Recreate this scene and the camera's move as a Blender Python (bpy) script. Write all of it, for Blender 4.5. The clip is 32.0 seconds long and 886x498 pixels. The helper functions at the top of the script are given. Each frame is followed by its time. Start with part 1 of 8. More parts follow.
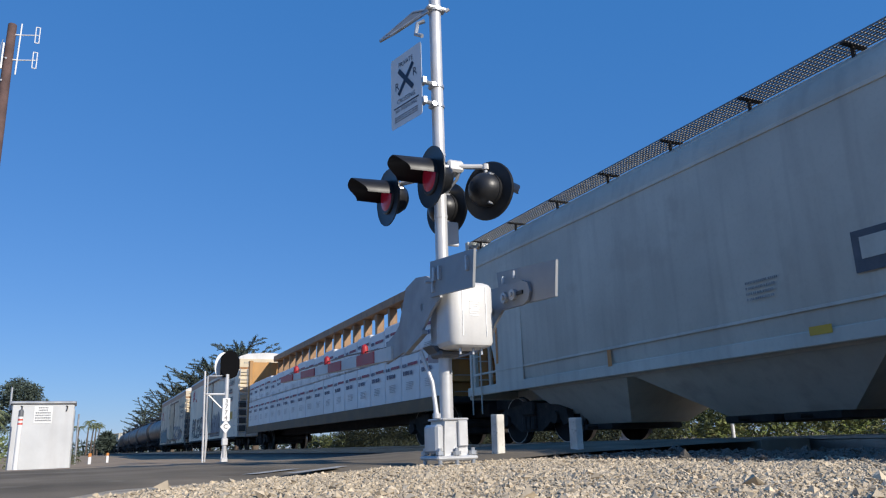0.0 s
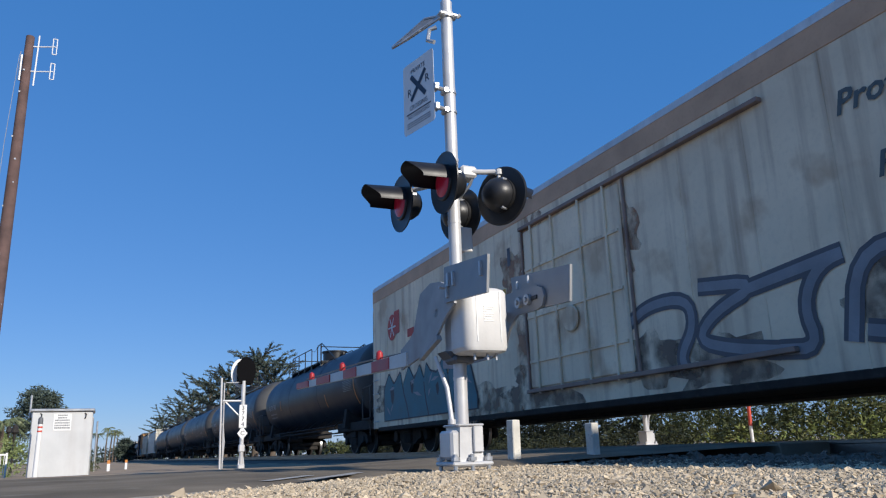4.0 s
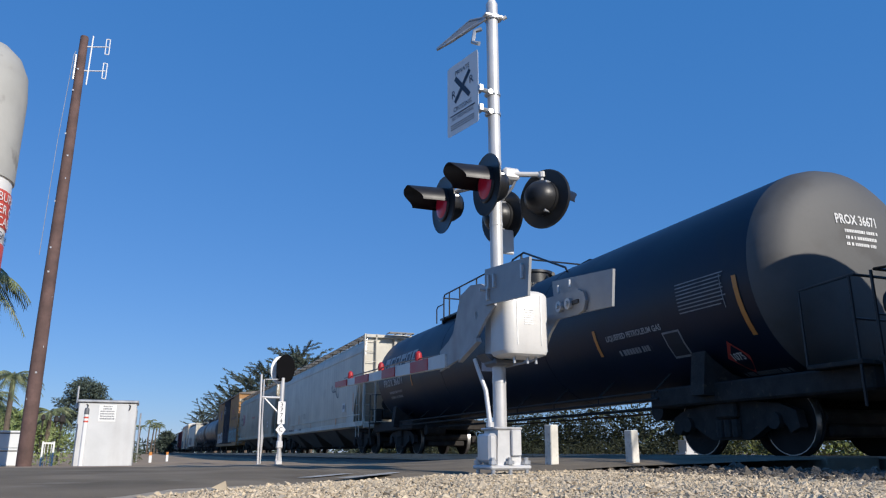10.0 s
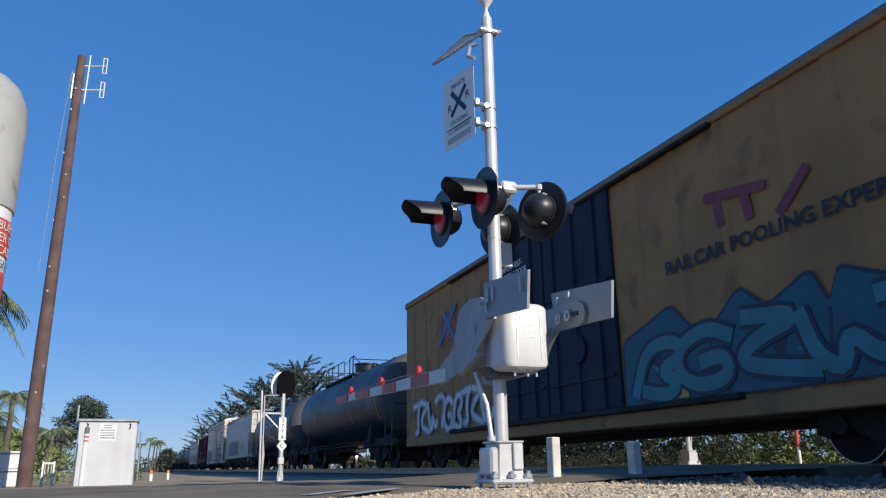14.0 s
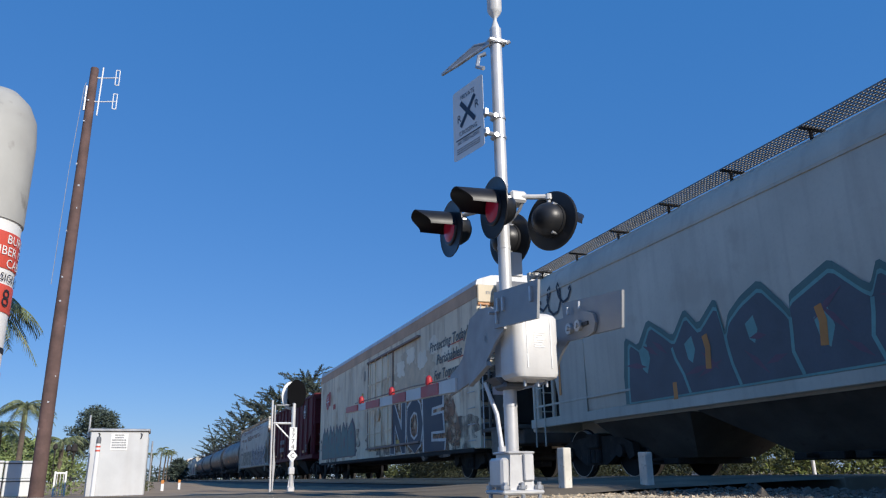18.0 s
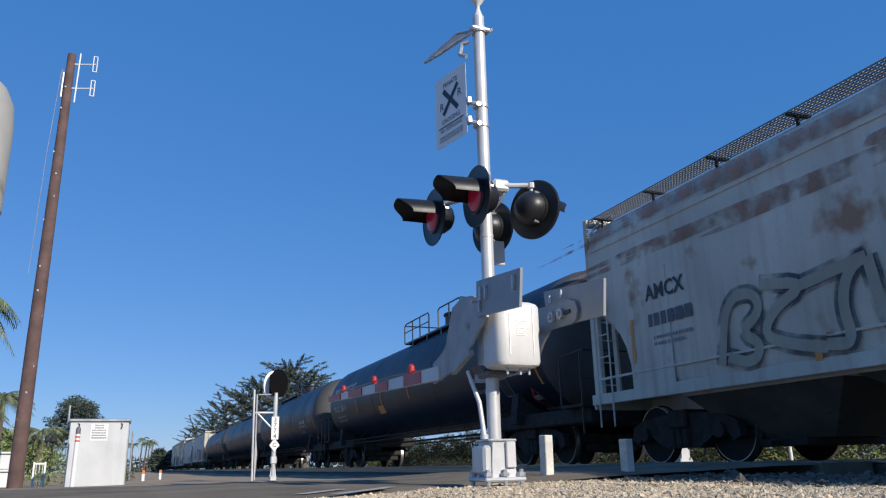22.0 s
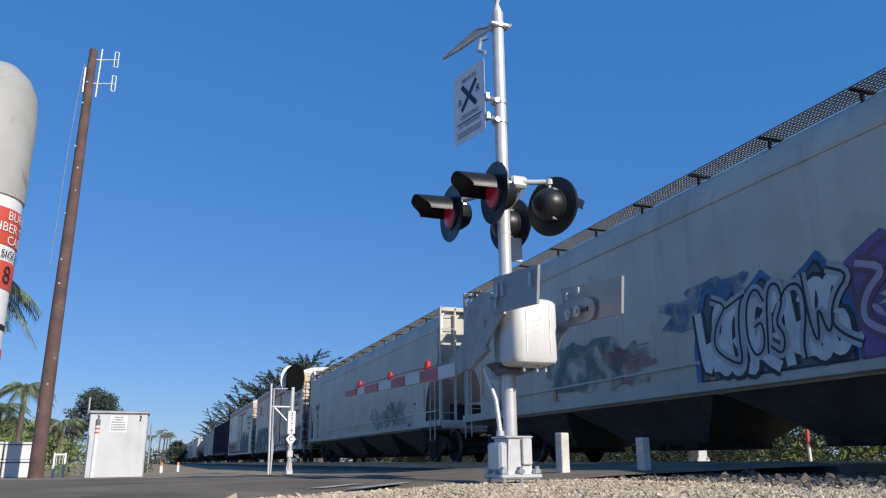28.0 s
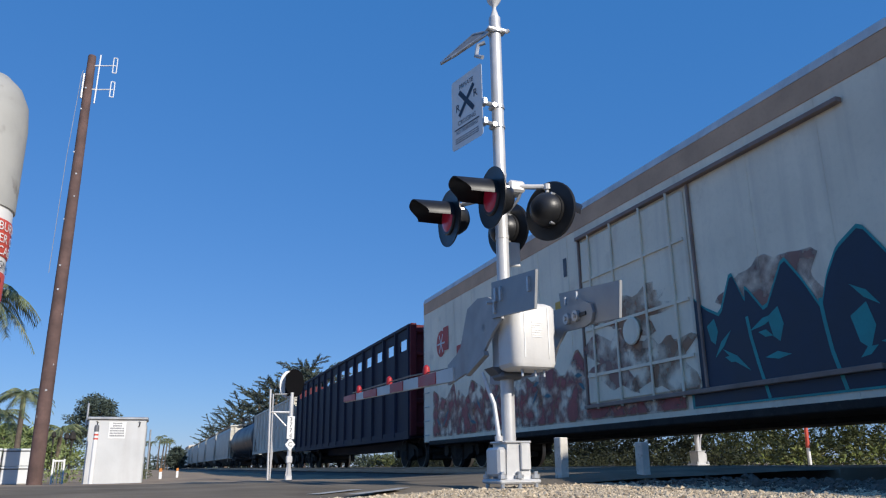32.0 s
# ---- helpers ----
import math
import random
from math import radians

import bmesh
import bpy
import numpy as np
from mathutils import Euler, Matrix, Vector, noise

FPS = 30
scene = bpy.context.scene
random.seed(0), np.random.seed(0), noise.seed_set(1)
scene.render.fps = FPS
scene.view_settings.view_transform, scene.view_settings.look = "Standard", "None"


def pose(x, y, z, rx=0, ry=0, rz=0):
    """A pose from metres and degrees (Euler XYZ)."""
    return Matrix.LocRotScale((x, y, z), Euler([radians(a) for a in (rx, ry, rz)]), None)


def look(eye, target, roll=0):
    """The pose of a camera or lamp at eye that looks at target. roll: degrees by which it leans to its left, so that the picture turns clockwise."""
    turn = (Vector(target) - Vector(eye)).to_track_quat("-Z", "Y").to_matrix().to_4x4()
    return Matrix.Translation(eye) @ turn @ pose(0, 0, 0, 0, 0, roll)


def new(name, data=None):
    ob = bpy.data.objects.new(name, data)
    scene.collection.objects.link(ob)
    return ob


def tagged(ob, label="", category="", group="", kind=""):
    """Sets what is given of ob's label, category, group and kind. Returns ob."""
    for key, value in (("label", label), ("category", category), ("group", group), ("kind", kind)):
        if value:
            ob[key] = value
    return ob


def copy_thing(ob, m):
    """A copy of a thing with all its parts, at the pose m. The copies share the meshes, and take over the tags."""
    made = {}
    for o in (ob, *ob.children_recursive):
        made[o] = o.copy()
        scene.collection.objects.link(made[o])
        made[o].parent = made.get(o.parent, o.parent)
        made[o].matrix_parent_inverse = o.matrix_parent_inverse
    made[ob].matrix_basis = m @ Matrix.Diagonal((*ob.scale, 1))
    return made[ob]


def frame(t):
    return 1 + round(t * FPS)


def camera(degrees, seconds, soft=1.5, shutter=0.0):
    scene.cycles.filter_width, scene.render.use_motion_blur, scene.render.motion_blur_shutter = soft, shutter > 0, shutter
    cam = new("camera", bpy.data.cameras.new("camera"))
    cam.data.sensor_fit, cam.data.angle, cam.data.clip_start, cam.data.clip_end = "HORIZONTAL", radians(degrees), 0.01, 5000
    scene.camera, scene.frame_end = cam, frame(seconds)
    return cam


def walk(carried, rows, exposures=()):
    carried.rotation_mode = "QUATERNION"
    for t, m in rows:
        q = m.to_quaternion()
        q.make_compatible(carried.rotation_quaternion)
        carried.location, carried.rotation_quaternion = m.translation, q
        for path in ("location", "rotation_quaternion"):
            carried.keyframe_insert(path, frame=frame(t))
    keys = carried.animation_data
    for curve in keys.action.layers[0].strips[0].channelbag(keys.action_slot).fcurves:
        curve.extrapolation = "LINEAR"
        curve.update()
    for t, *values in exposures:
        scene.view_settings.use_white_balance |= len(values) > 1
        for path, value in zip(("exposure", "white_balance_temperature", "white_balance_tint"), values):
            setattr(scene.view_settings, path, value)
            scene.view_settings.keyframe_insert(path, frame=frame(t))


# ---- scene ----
# camera held low over the gravel by hand; the rails run along y, rail top is z = 0
cam = camera(61.23, 32.0, soft=1.2)
EYE = 0.06
# seconds, drift x y z from the eye, turn x y z
ROWS = [
    (0.0, 0.004, -0.004, -0.010, 104.54, 1.67, -25.07),
    (0.5, 0.003, -0.002, -0.014, 104.56, 1.33, -25.02),
    (1.0, 0.001, -0.002, -0.015, 104.57, 1.84, -24.54),
    (1.5, 0.006, -0.007, -0.011, 104.56, 2.59, -24.43),
    (2.0, 0.006, -0.007, -0.012, 104.54, 2.31, -24.62),
    (2.5, 0.013, -0.004, -0.012, 104.59, 1.97, -24.35),
    (3.0, 0.014, -0.007, -0.014, 104.64, 2.27, -24.01),
    (3.5, 0.013, -0.010, -0.007, 104.73, 2.08, -23.91),
    (5.5, 0.004, -0.002, -0.009, 105.91, 1.31, -23.57),
    (6.0, 0.002, -0.005, -0.006, 105.97, 0.92, -23.25),
    (6.5, 0.000, -0.003, -0.005, 105.97, 1.16, -22.68),
    (7.0, -0.000, -0.000, -0.002, 105.97, 1.20, -22.55),
    (7.5, 0.002, -0.002, -0.008, 105.79, 0.50, -22.25),
    (8.0, -0.001, -0.001, -0.004, 105.45, 0.42, -21.78),
    (8.5, 0.002, 0.002, -0.003, 105.36, 0.93, -21.51),
    (9.0, 0.001, -0.000, -0.007, 105.51, 0.88, -21.76),
    (9.5, -0.003, 0.004, -0.006, 105.32, 0.30, -21.71),
    (10.0, -0.003, 0.009, -0.008, 105.18, 0.05, -21.26),
    (10.5, -0.003, 0.000, -0.003, 105.46, 0.59, -21.18),
    (11.0, -0.007, 0.002, -0.004, 105.99, 0.37, -21.35),
    (11.5, -0.004, 0.008, -0.005, 105.98, -0.22, -21.26),
    (12.0, 0.000, 0.007, -0.003, 105.72, 0.07, -20.99),
    (12.5, -0.006, 0.003, -0.003, 105.81, 0.48, -21.21),
    (13.0, -0.004, 0.007, 0.000, 105.86, 0.24, -21.29),
    (13.5, -0.005, 0.001, -0.005, 105.88, 0.32, -21.02),
    (14.0, -0.004, -0.006, 0.001, 106.14, 0.92, -21.09),
    (14.5, 0.000, -0.008, 0.003, 106.46, 0.94, -21.35),
    (16.5, 0.001, -0.008, 0.008, 107.01, 1.25, -21.24),
    (17.0, 0.006, -0.004, 0.006, 106.71, 0.38, -20.54),
    (17.5, 0.005, -0.002, 0.011, 106.85, 0.34, -20.13),
    (18.0, 0.001, -0.008, 0.008, 106.85, 0.85, -20.29),
    (18.5, 0.003, -0.002, 0.009, 106.61, 0.77, -20.72),
    (19.0, 0.009, 0.003, 0.005, 106.61, 0.81, -21.02),
    (19.5, 0.004, -0.003, 0.004, 106.55, 0.79, -21.43),
    (20.0, 0.004, -0.003, 0.005, 106.48, 1.02, -21.86),
    (20.5, -0.001, -0.001, 0.006, 106.62, 1.19, -22.19),
    (21.0, -0.002, 0.005, 0.004, 106.56, 0.90, -22.00),
    (21.5, -0.002, 0.001, 0.007, 106.09, 0.75, -21.60),
    (22.0, -0.001, -0.002, 0.003, 106.01, 1.21, -21.60),
    (22.5, -0.002, 0.006, 0.003, 105.99, 1.38, -21.68),
    (23.0, -0.001, 0.005, 0.000, 105.76, 0.98, -21.39),
    (23.5, -0.001, 0.007, 0.004, 105.51, 0.73, -20.84),
    (24.0, 0.002, 0.006, 0.003, 105.39, 1.01, -20.35),
    (24.5, -0.001, -0.000, 0.005, 105.46, 1.24, -20.34),
    (25.0, -0.000, 0.000, 0.010, 105.67, 1.09, -20.67),
    (25.5, 0.002, 0.004, 0.007, 105.73, 0.71, -20.80),
    (27.5, -0.005, 0.008, 0.006, 105.86, 0.62, -20.77),
    (28.0, -0.003, 0.005, 0.003, 105.75, 0.45, -20.48),
    (28.5, -0.006, -0.002, 0.006, 106.02, 0.98, -20.36),
    (29.0, -0.004, -0.005, 0.008, 106.53, 1.16, -20.47),
    (29.5, -0.003, -0.009, 0.002, 106.86, 0.81, -20.47),
    (30.0, -0.003, -0.002, 0.005, 106.75, 0.71, -20.37),
    (30.5, 0.006, -0.006, 0.007, 106.70, 1.05, -20.27),
    (31.0, 0.002, -0.009, 0.008, 106.59, 0.94, -20.46),
    (31.5, 0.006, -0.003, 0.004, 106.33, 0.58, -20.58),
    (32.0, 0.008, -0.000, 0.007, 106.09, 0.65, -20.48),
]
walk(cam, [(t, pose(x, y, EYE + z, rx, ry, rz)) for t, x, y, z, rx, ry, rz in ROWS])

# light: clear afternoon, the sun behind the camera and beyond the train
scene.view_settings.exposure = 0.0
SUN = Vector((0.73, -1.80, 1.0)).normalized()
world = bpy.data.worlds.new("world")
scene.world = world
world.use_nodes = True
wn = world.node_tree.nodes
sky = wn.new("ShaderNodeTexSky")
sky.sky_type, sky.sun_disc = "NISHITA", False
sky.sun_elevation = math.asin(SUN.z)
sky.sun_rotation = math.atan2(SUN.x, SUN.y)
sky.altitude, sky.air_density, sky.dust_density, sky.ozone_density = 0.0, 1.0, 0.0, 2.0
wn["Background"].inputs["Strength"].default_value = 0.10
# thin even haze over the clear sky
haze = wn.new("ShaderNodeVectorMath")
haze.operation = "MULTIPLY_ADD"
haze.inputs[1].default_value = (0.360, 0.402, 0.50)
haze.inputs[2].default_value = (0.14, 1.30, 3.88)
world.node_tree.links.new(sky.outputs[0], haze.inputs[0])
world.node_tree.links.new(haze.outputs[0], wn["Background"].inputs["Color"])
lamp = bpy.data.lights.new("sun", "SUN")
lamp.energy, lamp.angle, lamp.color = 4.8, radians(0.53), (1.0, 0.93, 0.83)
sun = new("sun", lamp)
sun.matrix_world = look(SUN * 60, (0, 0, 0))

# ---- mesh tools ----
class MB:
    """Collects faces for one mesh."""

    def __init__(self):
        self.v, self.f, self.m = [], [], []

    def add(self, vs, fs, mi=0):
        n = len(self.v)
        self.v += [tuple(p) for p in vs]
        self.f += [tuple(n + i for i in f) for f in fs]
        self.m += [mi] * len(fs)
        return self

    def box(self, x0, x1, y0, y1, z0, z1, b=0.0, mi=0):
        x0, x1, y0, y1, z0, z1 = min(x0, x1), max(x0, x1), min(y0, y1), max(y0, y1), min(z0, z1), max(z0, z1)
        if b <= 0:
            vs = [(x, y, z) for x in (x0, x1) for y in (y0, y1) for z in (z0, z1)]
            return self.add(vs, [(0, 1, 3, 2), (4, 6, 7, 5), (0, 4, 5, 1), (2, 3, 7, 6), (0, 2, 6, 4), (1, 5, 7, 3)], mi)
        b = min(b, (x1 - x0) * 0.45, (y1 - y0) * 0.45, (z1 - z0) * 0.45)
        vs, ix = [], {}
        for sx, x, dx in ((0, x0, b), (1, x1, -b)):
            for sy, y, dy in ((0, y0, b), (1, y1, -b)):
                for sz, z, dz in ((0, z0, b), (1, z1, -b)):
                    for ax, p in enumerate(((x, y + dy, z + dz), (x + dx, y, z + dz), (x + dx, y + dy, z))):
                        ix[sx, sy, sz, ax] = len(vs)
                        vs.append(p)
        fs = []
        for s in (0, 1):
            q = [(s, 0, 0), (s, 1, 0), (s, 1, 1), (s, 0, 1)]
            fs.append([ix[(*c, 0)] for c in (q if s else q[::-1])])
            q = [(0, s, 0), (0, s, 1), (1, s, 1), (1, s, 0)]
            fs.append([ix[(*c, 1)] for c in (q if s else q[::-1])])
            q = [(0, 0, s), (1, 0, s), (1, 1, s), (0, 1, s)]
            fs.append([ix[(*c, 2)] for c in (q if s else q[::-1])])
        mid = Vector(((x0 + x1) / 2, (y0 + y1) / 2, (z0 + z1) / 2))

        def outward(f):
            a, c, d = (Vector(vs[i]) for i in f[:3])
            n = (c - a).cross(d - a)
            o = sum((Vector(vs[i]) for i in f), Vector()) / len(f) - mid
            return f if n.dot(o) > 0 else f[::-1]

        for s in (0, 1):
            for t in (0, 1):
                fs.append(outward([ix[0, s, t, 1], ix[1, s, t, 1], ix[1, s, t, 2], ix[0, s, t, 2]]))
                fs.append(outward([ix[s, 0, t, 0], ix[s, 1, t, 0], ix[s, 1, t, 2], ix[s, 0, t, 2]]))
                fs.append(outward([ix[s, t, 0, 0], ix[s, t, 1, 0], ix[s, t, 1, 1], ix[s, t, 0, 1]]))
                for u in (0, 1):
                    fs.append(outward([ix[s, t, u, 0], ix[s, t, u, 1], ix[s, t, u, 2]]))
        return self.add(vs, fs, mi)

    def cyl(self, p0, p1, r0, r1=None, n=12, caps=True, mi=0):
        r1 = r0 if r1 is None else r1
        p0, p1 = Vector(p0), Vector(p1)
        d = (p1 - p0).normalized()
        a = d.orthogonal().normalized()
        c = d.cross(a)
        vs = []
        for p, r in ((p0, r0), (p1, r1)):
            vs += [p + (a * math.cos(2 * math.pi * i / n) + c * math.sin(2 * math.pi * i / n)) * r for i in range(n)]
        fs = [(i, (i + 1) % n, n + (i + 1) % n, n + i) for i in range(n)]
        if caps:
            fs += [tuple(range(n))[::-1], tuple(range(n, 2 * n))]
        return self.add(vs, fs, mi)

    def tube(self, pts, r, n=8, mi=0):
        pts = [Vector(p) for p in pts]
        ring, prev = [], None
        for i, p in enumerate(pts):
            d = (pts[min(i + 1, len(pts) - 1)] - pts[max(i - 1, 0)]).normalized()
            a = d.orthogonal().normalized() if prev is None else (prev - d * prev.dot(d)).normalized()
            prev = a
            c = d.cross(a)
            rr = r[i] if isinstance(r, (list, tuple)) else r
            ring.append([p + (a * math.cos(2 * math.pi * k / n) + c * math.sin(2 * math.pi * k / n)) * rr for k in range(n)])
        vs = [q for g in ring for q in g]
        fs = [(j * n + k, j * n + (k + 1) % n, (j + 1) * n + (k + 1) % n, (j + 1) * n + k) for j in range(len(pts) - 1) for k in range(n)]
        fs += [tuple(range(n))[::-1], tuple(range((len(pts) - 1) * n, len(pts) * n))]
        return self.add(vs, fs, mi)

    def prism(self, poly, axis, a, b, mi=0):
        """A polygon swept along an axis: 'x' takes (y, z), 'y' takes (x, z), 'z' takes (x, y)."""
        put = {"x": lambda u, v, w: (w, u, v), "y": lambda u, v, w: (u, w, v), "z": lambda u, v, w: (u, v, w)}[axis]
        n = len(poly)
        vs = [put(u, v, a) for u, v in poly] + [put(u, v, b) for u, v in poly]
        area = sum(poly[i][0] * poly[(i + 1) % n][1] - poly[(i + 1) % n][0] * poly[i][1] for i in range(n))
        flip = (area > 0) == (b > a)
        if axis == "y":
            flip = not flip
        fs = [tuple(range(n))[::-1], tuple(range(n, 2 * n))] + [(i, (i + 1) % n, n + (i + 1) % n, n + i) for i in range(n)]
        return self.add(vs, fs if flip else [f[::-1] for f in fs], mi)

    def lathe(self, prof, p, axis, n=24, mi=0):
        """A profile of (along, radius) turned round an axis through p."""
        d = Vector(axis).normalized()
        a = d.orthogonal().normalized()
        c = d.cross(a)
        p = Vector(p)
        vs = [p + d * h + (a * math.cos(2 * math.pi * k / n) + c * math.sin(2 * math.pi * k / n)) * r for h, r in prof for k in range(n)]
        fs = [(j * n + k, j * n + (k + 1) % n, (j + 1) * n + (k + 1) % n, (j + 1) * n + k) for j in range(len(prof) - 1) for k in range(n)]
        fs += [tuple(range(n))[::-1], tuple(range((len(prof) - 1) * n, len(prof) * n))]
        return self.add(vs, fs, mi)

    def moved(self, m):
        self.v = [tuple(m @ Vector(p)) for p in self.v]
        return self

    def mesh(self, name, mats, smooth=32):
        me = bpy.data.meshes.new(name)
        me.from_pydata(self.v, [], self.f)
        for m in mats if isinstance(mats, (list, tuple)) else [mats]:
            me.materials.append(m)
        if any(self.m):
            me.polygons.foreach_set("material_index", self.m)
        if smooth:
            me.shade_smooth()
            me.set_sharp_from_angle(angle=radians(smooth))
        me.update()
        return me


def part(name, mb, material, parent=None, label="", at=None, smooth=32):
    """One mesh object under a thing or under a part."""
    me = mb if isinstance(mb, bpy.types.Mesh) else mb.mesh(name, material, smooth)
    ob = new(name, me)
    ob.parent = parent
    if at is not None:
        ob.matrix_basis = at if isinstance(at, Matrix) else Matrix.Translation(at)
    if label:
        tagged(ob, label)
    return ob


def thing(name, label, category, m=None, group="", kind=""):
    ob = tagged(new(name), label, category, group, kind)
    ob.empty_display_size = 0.2
    if m is not None:
        ob.matrix_basis = m if isinstance(m, Matrix) else Matrix.Translation(m)
    return ob


def letters(text, size, align="CENTER", fat=0.0):
    """Flat letters as (vertices, faces) in x, y."""
    cu = bpy.data.curves.new("text", "FONT")
    cu.body, cu.size, cu.align_x, cu.align_y, cu.resolution_u = text, size, align, "CENTER", 2
    cu.offset = fat
    ob = bpy.data.objects.new("text", cu)
    scene.collection.objects.link(ob)
    me = bpy.data.meshes.new_from_object(ob.evaluated_get(bpy.context.evaluated_depsgraph_get()))
    vs, fs = [tuple(v.co[:2]) for v in me.vertices], [tuple(p.vertices) for p in me.polygons]
    bpy.data.objects.remove(ob)
    bpy.data.curves.remove(cu)
    bpy.data.meshes.remove(me)
    return vs, fs


# ---- materials ----
def surface(name, colour, rough=0.6, metal=0.0, vary=0.25, grain=30.0, patch=2.5, bump=0.15, second=None, second_at=0.62, streak=0.0, streak_colour=(0.2, 0.13, 0.09), island=0.0, each=0.0, spec=0.5):
    """Colour that varies at two scales, with grain relief, patches of a second colour and runs down the sides."""
    m = bpy.data.materials.new(name)
    m.use_nodes = True
    nt = m.node_tree
    nd, ln = nt.nodes, nt.links
    bs = nd["Principled BSDF"]
    tc = nd.new("ShaderNodeTexCoord")

    def noisy(scale, detail=4.0, stretch=None):
        n = nd.new("ShaderNodeTexNoise")
        n.inputs["Scale"].default_value, n.inputs["Detail"].default_value = scale, detail
        if stretch:
            mp = nd.new("ShaderNodeMapping")
            mp.inputs["Scale"].default_value = stretch
            ln.new(tc.outputs["Object"], mp.inputs["Vector"])
            ln.new(mp.outputs["Vector"], n.inputs["Vector"])
        else:
            ln.new(tc.outputs["Object"], n.inputs["Vector"])
        return n

    def mix(a, b, fac, kind="MIX"):
        x = nd.new("ShaderNodeMix")
        x.data_type, x.blend_type = "RGBA", kind
        for sock, val in ((x.inputs[0], fac), (x.inputs[6], a), (x.inputs[7], b)):
            if isinstance(val, (float, int)):
                sock.default_value = val
            elif isinstance(val, tuple):
                sock.default_value = (*val, 1.0)
            else:
                ln.new(val, sock)
        return x.outputs[2]

    def ramp(sock, lo, hi):
        r = nd.new("ShaderNodeMapRange")
        r.inputs["From Min"].default_value, r.inputs["From Max"].default_value = lo, hi
        ln.new(sock, r.inputs["Value"])
        return r.outputs["Result"]

    big, fine = noisy(patch), noisy(grain, 6.0)
    dark = tuple(max(0.0, c * (1 - vary)) for c in colour)
    lite = tuple(min(1.0, c * (1 + vary * 0.6)) for c in colour)
    col = mix(dark, lite, ramp(big.outputs["Fac"], 0.3, 0.7))
    col = mix(col, tuple(c * 0.6 for c in colour), mix((0.0, 0.0, 0.0), (vary, vary, vary), ramp(fine.outputs["Fac"], 0.5, 0.75)))
    if second:
        col = mix(col, second, ramp(noisy(patch * 2.3, 8.0).outputs["Fac"], second_at, second_at + 0.12))
    if streak:
        s = noisy(1.0, 5.0, (5.0, 5.0, 0.35))
        col = mix(col, streak_colour, mix((0.0, 0.0, 0.0), (streak, streak, streak), ramp(s.outputs["Fac"], 0.5, 0.78)))
    for amount, node, out in ((island, "ShaderNodeNewGeometry", "Random Per Island"), (each, "ShaderNodeObjectInfo", "Random")):
        if amount:
            g = nd.new(node)
            v = nd.new("ShaderNodeMapRange")
            v.inputs["To Min"].default_value, v.inputs["To Max"].default_value = 1 - amount, 1 + amount
            ln.new(g.outputs[out], v.inputs["Value"])
            h = nd.new("ShaderNodeHueSaturation")
            ln.new(v.outputs["Result"], h.inputs["Value"])
            ln.new(col, h.inputs["Color"])
            col = h.outputs["Color"]
    ln.new(col, bs.inputs["Base Color"])
    rr = nd.new("ShaderNodeMapRange")
    rr.inputs["To Min"].default_value, rr.inputs["To Max"].default_value = max(0.03, rough - 0.12), min(1.0, rough + 0.12)
    ln.new(big.outputs["Fac"], rr.inputs["Value"])
    ln.new(rr.outputs["Result"], bs.inputs["Roughness"])
    bs.inputs["Metallic"].default_value = metal
    bs.inputs["Specular IOR Level"].default_value = spec
    if bump:
        b = nd.new("ShaderNodeBump")
        b.inputs["Strength"].default_value, b.inputs["Distance"].default_value = bump, 0.02
        ln.new(fine.outputs["Fac"], b.inputs["Height"])
        ln.new(b.outputs["Normal"], bs.inputs["Normal"])
    return m


def glow(name, colour, strength):
    m = surface(name, colour, 0.3, vary=0.1, bump=0)
    bs = m.node_tree.nodes["Principled BSDF"]
    bs.inputs["Emission Color"].default_value = (*colour, 1)
    bs.inputs["Emission Strength"].default_value = strength
    return m


